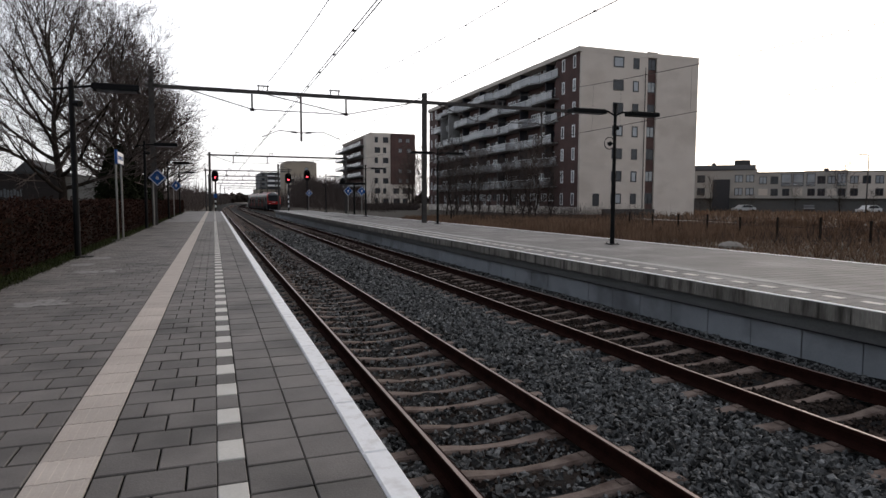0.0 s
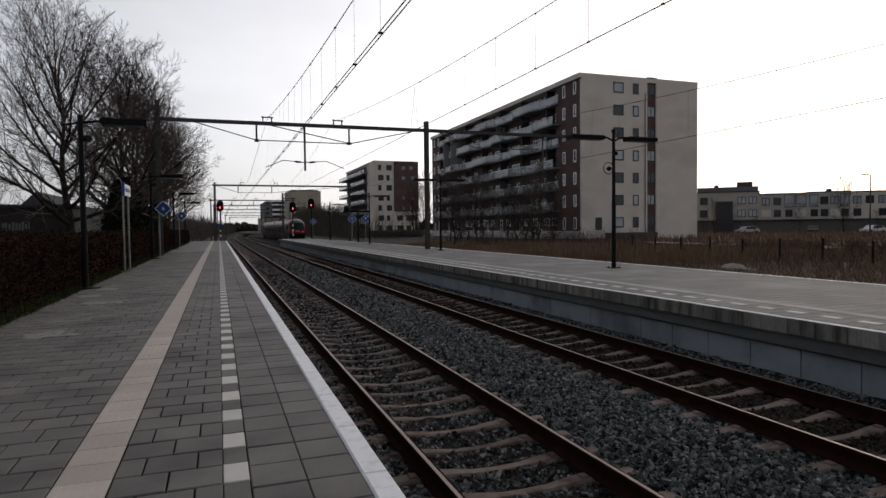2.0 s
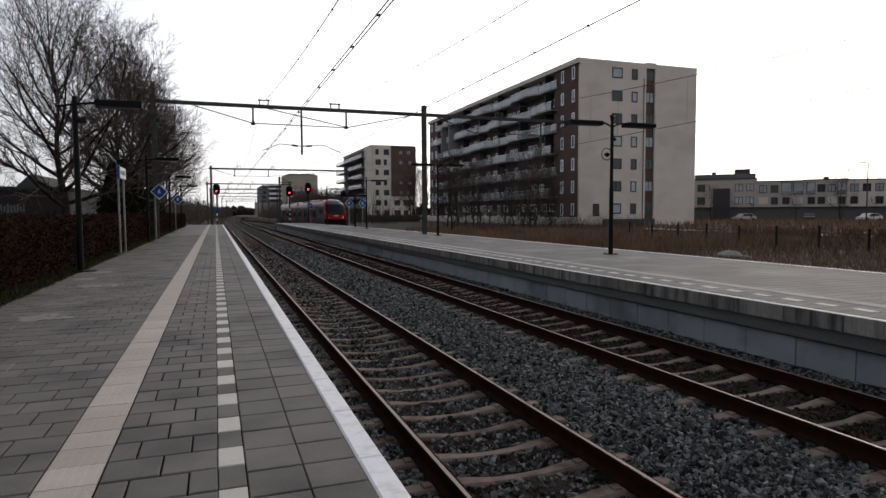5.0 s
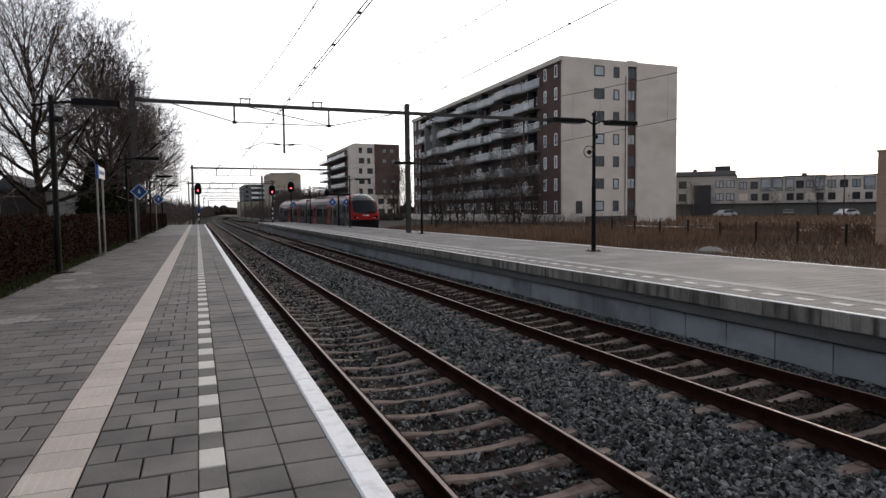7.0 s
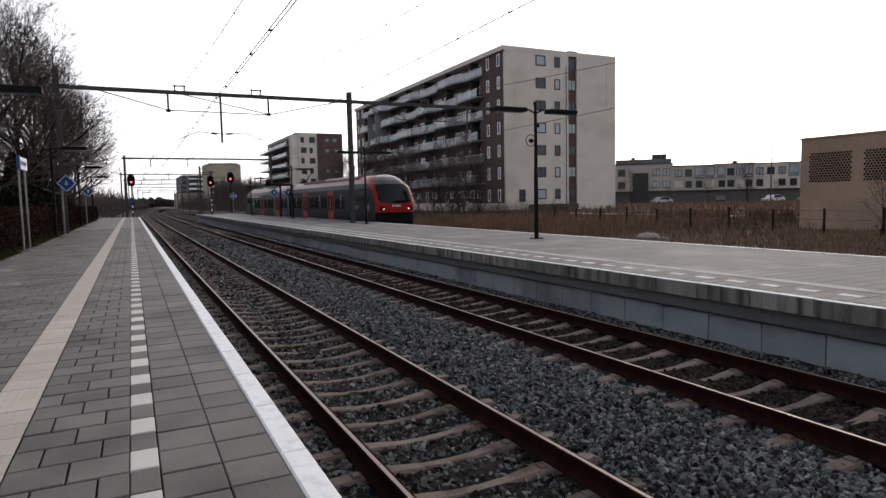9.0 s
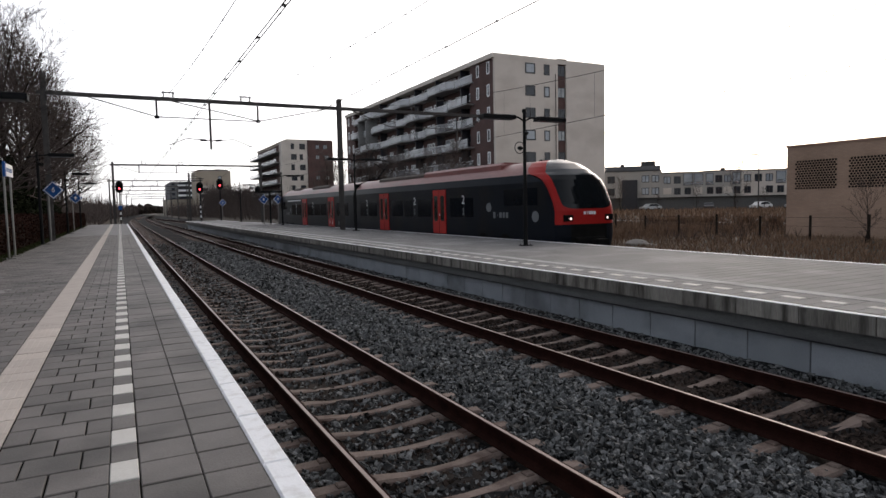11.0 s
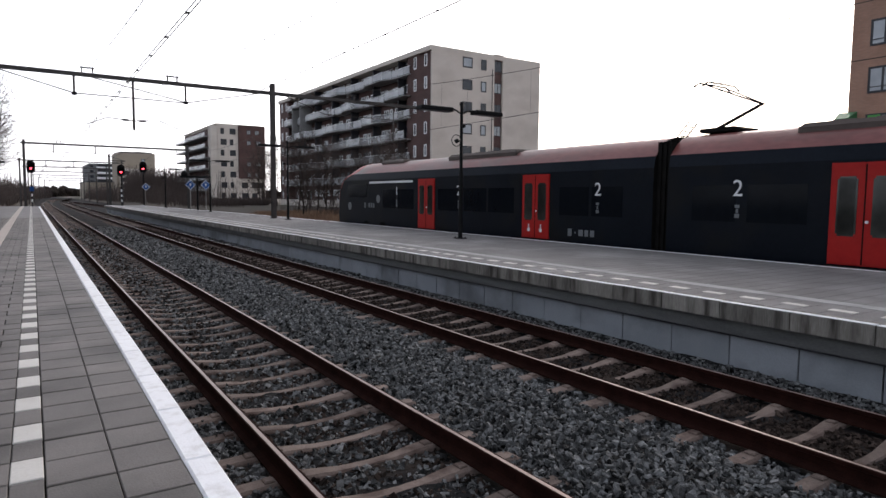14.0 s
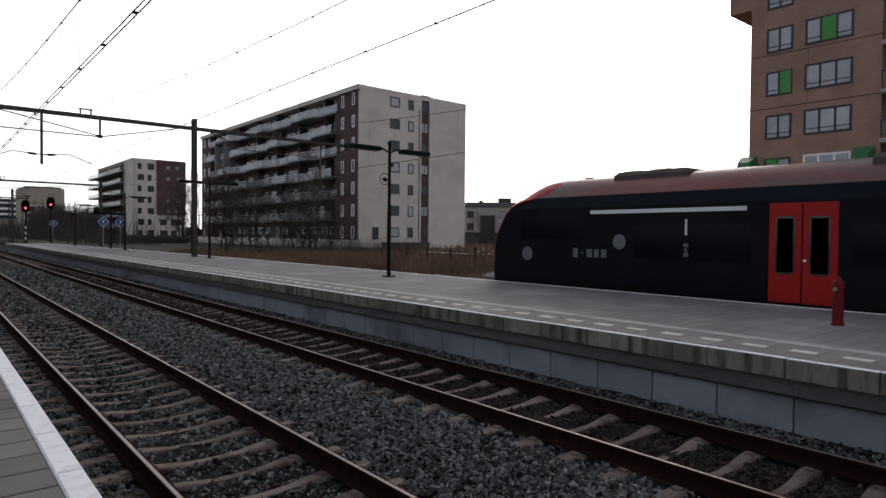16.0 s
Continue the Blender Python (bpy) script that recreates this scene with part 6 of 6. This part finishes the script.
def build_hydrant():
    t = thing("standpipe", "red standpipe with white outlet caps on the island platform", "hydrant", at=pose(11.75, 3.82, 0))
    part("column", Mesh().tube((0, 0, 0), (0, 0, 0.62), 0.085, 0.085, 14), RED_PAINT, t)
    part("base", Mesh().tube((0, 0, 0), (0, 0, 0.03), 0.10, 0.10, 14), RED_PAINT, t)
    part("dome", Mesh().tube((0, 0, 0.62), (0, 0, 0.70), 0.10, 0.095, 14).tube((0, 0, 0.70), (0, 0, 0.77), 0.085, 0.05, 14).tube((0, 0, 0.77), (0, 0, 0.82), 0.028, 0.022, 6), RED_PAINT, t)
    for s in (-1, 1):
        o = part("outlet", Mesh().tube((s * 0.05, 0, 0.60), (s * 0.15, 0, 0.60), 0.04, 0.04, 10), RED_PAINT, t)
        part("cap", Mesh().tube((s * 0.15, 0, 0.60), (s * 0.18, 0, 0.60), 0.036, 0.03, 10), POST_GREY, o, "pale outlet cap")


build_signs()
build_signal(0.15, 84.6, 0.0, 4.75, "black railway signal showing red at the platform end", True, True, True)
build_signal(9.35, 86.0, 0.0, 4.65, "black railway signal showing red on a striped post")
build_signal(12.1, 88.0, 0.0, 5.2, "black railway signal with blue diamond below", True, False)
t = thing("stop_sign_board", "blue diamond sign below a signal", "railway sign")
part("post", Mesh().tube((12.15, 86.9, 0), (12.15, 86.9, 2.4), 0.035), POST_GREY, t)
diamond(t, 12.2, 86.8, 2.4, 0.5)
build_hydrant()
solid("plastic_bag", Mesh().sphere((8.15, 1.98, -0.93), 0.09, 0.12, 0.05, 9, 5, 0.35, random.Random(1)), surf("crumpled_plastic", (0.25, 0.42, 0.5), (0.5, 0.65, 0.72), 8, 0.5), "crumpled pale blue plastic litter on the ballast", "litter")
solid("marker_post", Mesh().box(8.24, 8.27, 2.02, 2.05, -1.1, -0.52), BLACK, "thin black marker strip against the wall", "marker")


# planting
def bough(rnd, p, d, length, r, level, out, counts, up):
    """One limb that curves upward, with its side branches, added to out as (start, end, r0, r1, level)."""
    n = (6, 6, 4, 3, 2)[min(level, 4)]
    pos, dirn = Vector(p), Vector(d).normalized()
    pts = [pos.copy()]
    jit = (0.03, 0.07, 0.09, 0.10, 0.12)[min(level, 4)]
    for i in range(n):
        dirn = (dirn + Vector((rnd.gauss(0, jit), rnd.gauss(0, jit), rnd.gauss(0, jit) + up))).normalized()
        pos = pos + dirn * (length / n)
        pts.append(pos.copy())
    taper = lambda u: r * (1 - 0.8 * u)
    for i in range(n):
        out.append((pts[i], pts[i + 1], taper(i / n), taper((i + 1) / n), level))
    if level > len(counts):
        return
    k = counts[level - 1]
    turn = rnd.uniform(0, 6.28)
    for i in range(k):
        u = 0.16 + 0.84 * (i + rnd.uniform(0.1, 0.9)) / k
        f = min(u, 0.999) * n
        a, w = int(f), f - int(f)
        q = pts[a].lerp(pts[a + 1], w)
        ax = (pts[a + 1] - pts[a]).normalized()
        turn += 2.4 + rnd.uniform(-0.5, 0.5)
        side = Matrix.Rotation(turn, 3, ax) @ ax.orthogonal().normalized()
        spread = radians(rnd.uniform(24, 48))
        ln = length * rnd.uniform(0.34, 0.58) * (1.25 - 0.65 * u)
        bough(rnd, q, ax * math.cos(spread) + side * math.sin(spread), ln, min(taper(u) * 0.6, r * 0.45), level + 1, out, counts, up)


def tree_meshes(seed, height, radius, limbs, counts, trunk_r=0.28, thin=0.0055, bare=0.2, up=0.07):
    """A trunk whose limbs fan out to fill an egg-shaped crown; the lower ones reach out, the upper ones climb."""
    rnd = random.Random(seed)
    out = []
    pts = [Vector((0, 0, 0))]
    for i in range(8):
        pts.append(pts[-1] + Vector((rnd.gauss(0, 0.012), rnd.gauss(0, 0.012), 0.09)) * height)
    for i in range(8):
        out.append((pts[i], pts[i + 1], trunk_r * (1 - 0.115 * i), trunk_r * (1 - 0.115 * (i + 1)), 0))
    turn = rnd.uniform(0, 6.28)
    for i in range(limbs):
        u = bare + (0.99 - bare) * (i + rnd.uniform(0.2, 0.8)) / limbs
        w = (u - bare) / (1 - bare)
        f = min(u, 0.999) * 8
        q = pts[int(f)].lerp(pts[int(f) + 1], f - int(f))
        turn += 2.4 + rnd.uniform(-0.4, 0.4)
        tilt = radians(78 - 62 * w + rnd.uniform(-7, 7))
        d = Vector((math.cos(turn) * math.sin(tilt), math.sin(turn) * math.sin(tilt), math.cos(tilt)))
        # reach to the crown's outline
        c = Vector((0, 0, 0.44 * height))
        hi = 0.3
        while hi < height:
            e = q + d * hi - c
            if (e.x * e.x + e.y * e.y) / radius ** 2 + (e.z / ((0.56 if e.z > 0 else 0.38) * height)) ** 2 > 1:
                break
            hi += 0.1
        bough(rnd, q, d, max(hi * rnd.uniform(0.85, 1.04), 0.8), trunk_r * 0.5 * (1 - 0.7 * w), 1, out, counts, up)
    a, b = Mesh(), Mesh()
    for p, q, r0, r1, lv in out:
        (a if lv < 2 else b).tube(p, q, max(r0, thin), max(r1, thin), 7 if lv == 0 else (5 if lv < 2 else 3), False)
    return a.data("trunk", BARK, True), b.data("crown", TWIG)


def plant(meshes, x, y, z, turn, label, scale=1.0, name="tree", group="bare trees"):
    t = thing(name, label, "tree" if name == "tree" else "shrub", group, at=Matrix.Translation((x, y, z)) @ Matrix.Rotation(radians(turn), 4, "Z") @ Matrix.Scale(scale, 4))
    part("trunk", meshes[0], BARK, t)
    part("crown", meshes[1], TWIG, t, "dense bare twigs")


BIG_A = tree_meshes(1, 14.2, 5.9, 24, (11, 7, 4), 0.27, 0.0078)
BIG_B = tree_meshes(5, 14.0, 6.1, 24, (11, 7, 4), 0.25, 0.0078)
SAPLING = tree_meshes(9, 7.0, 1.9, 13, (7, 4), 0.075, 0.009, 0.12, 0.10)
for x, y, m, turn, sc in ((-7.3, 36.0, BIG_A, 20, 0.89), (-6.2, 43.5, BIG_B, 140, 0.95), (-5.8, 52.0, BIG_A, 250, 0.93), (-6.2, 61.0, BIG_B, 15, 0.92), (-6.4, 71.0, BIG_A, 100, 0.90), (-18.5, 34.5, BIG_B, 310, 0.85), (-6.3, 82, BIG_B, 60, 0.92)):
    plant(m, x, y, -0.3, turn, "tall bare winter tree behind the hedge", sc)
plant(SAPLING, -13.2, 46.0, -0.3, 40, "small bare tree behind the low building", 0.85)
spot = random.Random(17)
for i in range(36):
    y = spot.uniform(58, 96)
    x = y * spot.uniform(0.36, 0.585)
    plant(SAPLING, x, y, FIELD_Z, 47 * i, "thin bare brown sapling before the flats", spot.uniform(0.8, 1.5), group="saplings")
for i, (x, y, sc) in enumerate(((39.5, 118, 2.0), (43, 140, 2.2), (47, 150, 2.0), (44.5, 146, 1.7), (46, 143, 1.9), (48.5, 156, 2.1), (42, 134, 1.4), (45.5, 158, 1.6))):
    plant(SAPLING, x, y, FIELD_Z, 80 * i, "slender pale bare tree between the blocks of flats", sc, group="saplings")
for i, (x, y, sc) in enumerate(((84, 92, 0.6), (88, 84, 0.5), (96, 82, 0.7), (99, 76, 0.5), (104, 74, 0.65), (113, 66, 0.6), (118, 60, 0.5))):
    plant(SAPLING, x, y, FIELD_Z, 50 * i, "small bare shrub before the terraced houses", sc, group="saplings")
plant(SAPLING, 91.1, 70, FIELD_Z, 10, "bare tree before the terraced houses", 1.38)
plant(SAPLING, 79, 84, FIELD_Z, 70, "bare tree before the terraced houses", 0.95)


def build_hedge():
    t = thing("hedge", "clipped brown winter beech hedge along the platform", "hedge")
    rnd = random.Random(12)
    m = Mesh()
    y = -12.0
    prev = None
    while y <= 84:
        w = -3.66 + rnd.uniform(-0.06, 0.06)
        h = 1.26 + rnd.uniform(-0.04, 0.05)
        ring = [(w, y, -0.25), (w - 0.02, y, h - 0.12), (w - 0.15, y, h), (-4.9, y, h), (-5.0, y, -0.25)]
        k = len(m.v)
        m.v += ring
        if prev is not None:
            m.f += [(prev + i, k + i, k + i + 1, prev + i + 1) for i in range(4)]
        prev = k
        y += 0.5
    part("core", m, HEDGE_SHADE, t)
    leaves = Mesh()

    def leaf(c, s):
        n = Vector((rnd.gauss(0, 1), rnd.gauss(0, 1), rnd.gauss(0, 1))).normalized()
        a = n.orthogonal().normalized() * s
        b = n.cross(a) * 0.6
        c = Vector(c)
        leaves.quad(c - a, c - b, c + a, c + b)

    for _ in range(52000):
        y = 5 + 79 * rnd.random() ** 1.7
        s = rnd.uniform(0.02, 0.038) * (1 + y / 60)
        if rnd.random() < 0.7:
            leaf((-3.64 + rnd.gauss(0, 0.06), y, rnd.uniform(-0.05, 1.33)), s)
        else:
            leaf((rnd.uniform(-5.0, -3.65), y, 1.30 + rnd.gauss(0, 0.06)), s)
    tagged(part("leaves", leaves, LEAF, t, "dry brown leaves"), kind="stuff")
    g = Mesh()
    for _ in range(16000):
        y = 6 + 70 * rnd.random() ** 2
        x = rnd.uniform(-3.62, -3.12 if rnd.random() < 0.3 else -3.25)
        h = rnd.uniform(0.03, 0.12)
        a = rnd.uniform(0, 6.28)
        dx, dy = 0.012 * math.cos(a), 0.012 * math.sin(a)
        lx, ly = rnd.gauss(0, 0.04), rnd.gauss(0, 0.04)
        g.quad((x - dx, y - dy, -0.03), (x + dx, y + dy, -0.03), (x + lx, y + ly, h))
    solid("verge_grass", g, GRASS, "short green grass along the platform edge", "grass", "stuff")
    solid("verge", Mesh().box(-3.75, -3.25, -12, 84, -0.3, -0.012), SOIL, "narrow strip of soil under the hedge", kind="structure")


def build_conifer(x, y, h, r):
    t = thing("shrub", "dark evergreen shrub behind the hedge", "shrub", "evergreen shrubs", at=pose(x, y, -0.3))
    rnd = random.Random(int(h * 10))
    part("trunk", Mesh().tube((0, 0, 0), (0, 0, h * 0.8), 0.12, 0.03), BARK, t)
    m = Mesh()
    for _ in range(3600):
        z = h * rnd.random()
        q = r * (1 - (z / h) ** 1.6) * rnd.uniform(0.55, 1.08) + 0.05
        a = rnd.uniform(0, 6.283)
        c = Vector((q * math.cos(a), q * math.sin(a), z))
        n = Vector((rnd.gauss(0, 1), rnd.gauss(0, 1), rnd.gauss(0, 1))).normalized()
        u = n.orthogonal().normalized() * rnd.uniform(0.08, 0.18)
        w = n.cross(u) * 0.5
        m.quad(c - u, c - w, c + u, c + w)
    tagged(part("foliage", m, IVY, t, "dense dark foliage"), kind="stuff")


def build_field():
    rnd = random.Random(31)
    m = Mesh()

    def blade(x, y, z, h, w):
        a = rnd.uniform(0, 3.14)
        dx, dy = w * math.cos(a), w * math.sin(a)
        lx, ly = rnd.gauss(0, 0.28) * h, rnd.gauss(0, 0.28) * h
        m.quad((x - dx, y - dy, z), (x + dx, y + dy, z), (x + lx + dx * 0.2, y + ly + dy * 0.2, z + h))

    def gz(x):
        return float(np.interp(x, (17.6, 18.6, 20.5, 26), (-1.3, -1.0, -0.62, FIELD_Z)))

    for _ in range(120000):
        u = rnd.random()
        x = 18.6 + 30 * u ** 1.3
        y = rnd.uniform(-6, 70)
        if x > 30.2 and y < 21:
            continue
        if x > 44 and y > 68 or (42.8 < x < 46.6 and 20 < y < 66):
            continue
        patch = noise.noise((x * 0.13, y * 0.13, 3.0))
        tall = 1.0 + 0.7 * patch
        h = rnd.uniform(0.35, 0.9) * (0.5 if x < 20.5 else 1.0) * tall
        if abs(x - 20.6) < 1.6 and 18 < y < 25:
            h *= 0.3
        if y < 25:
            h *= 0.45
        if y > 34 + 0.3 * x:
            h *= 0.5
        if x > 33 and 20 < y < 60:
            h *= 0.35 if patch < 0.1 else 0.8
        if 24 < x < 33 and 28 < y < 50 and patch > -0.15:
            h *= 1.5
        if y < 24:
            h = min(h, rnd.uniform(0.12, 0.3))
        elif y < 52:
            h = min(h, rnd.uniform(0.4, 0.72) if x < 33 else rnd.uniform(0.12, 0.4))
        blade(x, y, gz(x), max(0.12, h), rnd.uniform(0.008, 0.022) * (1 + x / 60))
    for _ in range(12000):
        x, y = rnd.uniform(45, 130), rnd.uniform(22, 100)
        if 43 < x < 67 and 68 < y or x < 47:
            continue
        if x + y > 182 or (x > 43 and y < 22):
            continue
        blade(x, y, FIELD_Z, rnd.uniform(0.3, 0.9), rnd.uniform(0.05, 0.12))
    for cy, cw in ((40.0, 0.7), (37.9, 0.5), (36.6, 0.35), (35.6, 0.8), (34.2, 0.6), (31.0, 0.5), (28.6, 0.4)):
        for _ in range(260):
            blade(41.4 + rnd.gauss(0, 0.3), cy + rnd.gauss(0, cw * 0.5), FIELD_Z, rnd.uniform(0.45, 0.95), rnd.uniform(0.02, 0.05))
    solid("dry_reeds", m, REED, "field of dry brown reeds and tall grass", "reeds", "stuff")
    # brushwood: thin upright stems among the reeds and far scrub
    b = Mesh()
    for _ in range(1500):
        x = rnd.uniform(24, 44)
        y = rnd.uniform(18, 75)
        if x > 30 and y < 22:
            continue
        h = rnd.uniform(0.8, 2.1) * (0.38 if y < 52 else 1.0)
        for _ in range(3):
            b.tube((x, y, FIELD_Z), (x + rnd.gauss(0, 0.25) * h, y + rnd.gauss(0, 0.25) * h, FIELD_Z + h * rnd.uniform(0.6, 1)), 0.012, 0.004, 3, False)
    solid("brushwood", b, TWIG, "bare thin brushwood stems in the field", "brushwood", "stuff")
    s = Mesh()
    for _ in range(12000):
        if rnd.random() < 0.4:
            y = rnd.uniform(185, 270)
            x, h = y * rnd.uniform(0.115, 0.21), rnd.uniform(4, 10.5)
        elif rnd.random() < 0.3:
            y = rnd.uniform(122, 150)
            x, h = y * rnd.uniform(0.19, 0.32), rnd.uniform(0.6, 1.6)
        else:
            y = rnd.uniform(100, 420)
            x, h = rnd.uniform(-14, -2.5) + s_bend(y) if rnd.random() < 0.75 else rnd.uniform(16, 24) + s_bend(y) * 0.6 + max(0, 200 - y) * 0.05, rnd.uniform(1.5, 6.0)
        s.tube((x, y, FIELD_Z), (x + rnd.gauss(0, 0.8), y + rnd.gauss(0, 0.8), FIELD_Z + h), 0.06, 0.02, 3, False)
        s.tube((x, y, FIELD_Z + h * 0.3), (x + rnd.gauss(0, 0.9), y + rnd.gauss(0, 0.9), FIELD_Z + h * rnd.uniform(0.6, 1)), 0.04, 0.015, 3, False)
    solid("far_scrub", s, TWIG, "distant bare scrub along the railway line", "scrub", "stuff")
    w = Mesh()
    for i in range(420):
        a = rnd.uniform(-40, 75) if i < 220 else rnd.uniform(-6, 14)
        d = rnd.uniform(420, 900) if i < 220 else rnd.uniform(620, 900)
        x, y = d * math.sin(radians(a)), d * math.cos(radians(a))
        if -10 < x - 5 - s_bend(y) < 14 and y < 700:
            continue
        h = rnd.uniform(4, 9)
        for _ in range(9):
            w.sphere((x + rnd.gauss(0, 7), y + rnd.gauss(0, 6), FIELD_Z + h * rnd.uniform(0.0, 0.7)), rnd.uniform(1.5, 4), rnd.uniform(2, 4), h * rnd.uniform(0.2, 0.5), 6, 4, 0.4, rnd)
    solid("far_woods", w, BARK, "distant grey-brown woods on the horizon", "woods", "stuff")


def build_rock():
    m = Mesh().sphere((0, 0, 0), 0.55, 0.45, 0.30, 14, 8, 0.06, random.Random(3))
    m.sphere((0.5, 0.1, -0.08), 0.5, 0.35, 0.18, 12, 7, 0.06, random.Random(5))
    solid("boulder", m, ROCK, "pale grey boulder in the rough grass", "rock", at=pose(21.4, 21.6, -0.62, 0, 0, -45))


def build_fence():
    t = thing("field_fence", "row of dark wooden fence posts in the field", "fence")
    for i in range(13):
        y = 7.36 + 2.47 * i
        part("post", Mesh().box(27.46, 27.54, y - 0.04, y + 0.04, FIELD_Z - 0.2, 0.7 - 0.05 * (i % 3), 0.01), BARK, t)
    part("wire", Mesh().tube((27.5, 37.0, 0.55), (27.5, 7.36, 0.55), 0.008, 0.008, 4), WIRE, t)
    part("wire", Mesh().tube((27.5, 37.0, 0.15), (27.5, 7.36, 0.15), 0.008, 0.008, 4), WIRE, t)


def build_car(x, y, turn, paint, label):
    t = thing("car", label, "car", "parked cars", at=pose(x, y, FIELD_Z, 0, 0, turn))
    prof = [(-2.1, 0.35), (-2.12, 0.75), (-1.3, 0.9), (-0.6, 1.42), (0.9, 1.45), (1.7, 0.98), (2.05, 0.9), (2.1, 0.35)]
    m = Mesh()
    m.v += [(px, -0.85, pz) for px, pz in prof] + [(px, 0.85, pz) for px, pz in prof]
    n = len(prof)
    m.f += [(i, (i + 1) % n, n + (i + 1) % n, n + i) for i in range(n)] + [tuple(range(n - 1, -1, -1)), tuple(range(n, 2 * n))]
    part("body", m, paint, t)
    for s in (-1, 1):
        g = Mesh().quad((-1.15, s * 0.856, 0.93), (-0.58, s * 0.856, 1.35), (0.85, s * 0.856, 1.38), (1.5, s * 0.856, 0.96))
        part("side_window", g, GLASS, t)
        for wx in (-1.3, 1.3):
            part("wheel", Mesh().tube((wx, s * 0.7, 0.32), (wx, s * 0.88, 0.32), 0.32, 0.32, 14), BLACK, t)


build_hedge()
for x, y, h, r in ((-5.5, 40.0, 4.6, 1.0), (-5.3, 42.5, 5.0, 1.2), (-5.2, 46.0, 4.4, 1.3), (-5.4, 52, 4.0, 1.5), (-5.4, 60, 4.2, 1.7)):
    build_conifer(x, y, h, r)
build_field()
build_rock()
build_fence()
solid("footpath", Mesh().box(43.3, 46.2, 21, 66, FIELD_Z - 0.1, FIELD_Z + 0.02), GRAVEL, "pale gravel footpath across the field", kind="structure")
plant(SAPLING, 26.6, 14.4, FIELD_Z, 200, "thin young bare tree before the brick podium", 0.42, group="saplings")
SILVER = surf("car_silver", (0.35, 0.36, 0.37), (0.42, 0.43, 0.44), 1, 0.3, metal=0.4)
CARDARK = surf("car_dark", (0.02, 0.022, 0.028), (0.035, 0.038, 0.045), 1, 0.3)
CARWHITE = surf("car_white", (0.6, 0.6, 0.6), (0.7, 0.7, 0.7), 1, 0.3)
for i, u in enumerate((0.16, 0.30, 0.42, 0.50, 0.57, 0.72)):
    px, py = 91 + 55 * u - 5, 106 - 54 * u - 5
    build_car(px, py, (-8, 40, -5, -15, 35, -10)[i], (SILVER, CARDARK, CARWHITE, SILVER, CARDARK, CARWHITE)[i], ("silver", "dark", "white", "silver", "dark", "white")[i] + " parked car before the terraced houses")


def build_street_lamp(x, y, h):
    t = thing("street_lamp", "tall slim grey street lamp with bent arm", "street lamp", at=pose(x, y, FIELD_Z))
    part("pole", Mesh().tube((0, 0, 0), (0, 0, h), 0.13, 0.08, 8), GREYSTEEL, t)
    part("head", Mesh().path([(0, 0, h), (-0.8, 0.3, h + 0.12), (-1.5, 0.6, h + 0.1)], 0.09, 6), GREYSTEEL, t)


build_street_lamp(99.6, 72, 9.6)


def train_pose(y):
    """The train with its leading end at y, lying along the far track."""
    xf, length = TRACK_3 + far_bend(y), 43.0
    back = y + length
    for _ in range(4):
        back = y + math.sqrt(length ** 2 - (TRACK_3 + far_bend(back) - xf) ** 2)
    xb = TRACK_3 + far_bend(back)
    return pose((xf + xb) / 2, (y + back) / 2, RAIL_Z, 0, 0, -math.degrees(math.atan2(xb - xf, back - y)))


def motions():
    rows = [(0, 137.43), (1, 124.65), (2, 112.5), (3, 100.94), (4, 90.08), (5, 79.65), (6, 69.4), (7, 59.35), (8, 49.28), (9, 38.67), (10, 28.4), (11, 18.5), (11.5, 13.5), (12, 8.45), (12.5, 3.85), (13, -0.85), (13.5, -5.7), (14, -10.4), (14.5, -15.0), (15, -19.5), (15.5, -23.9), (16, -28.25)]
    walk(train, [(t, train_pose(y)) for t, y in rows])


motions()
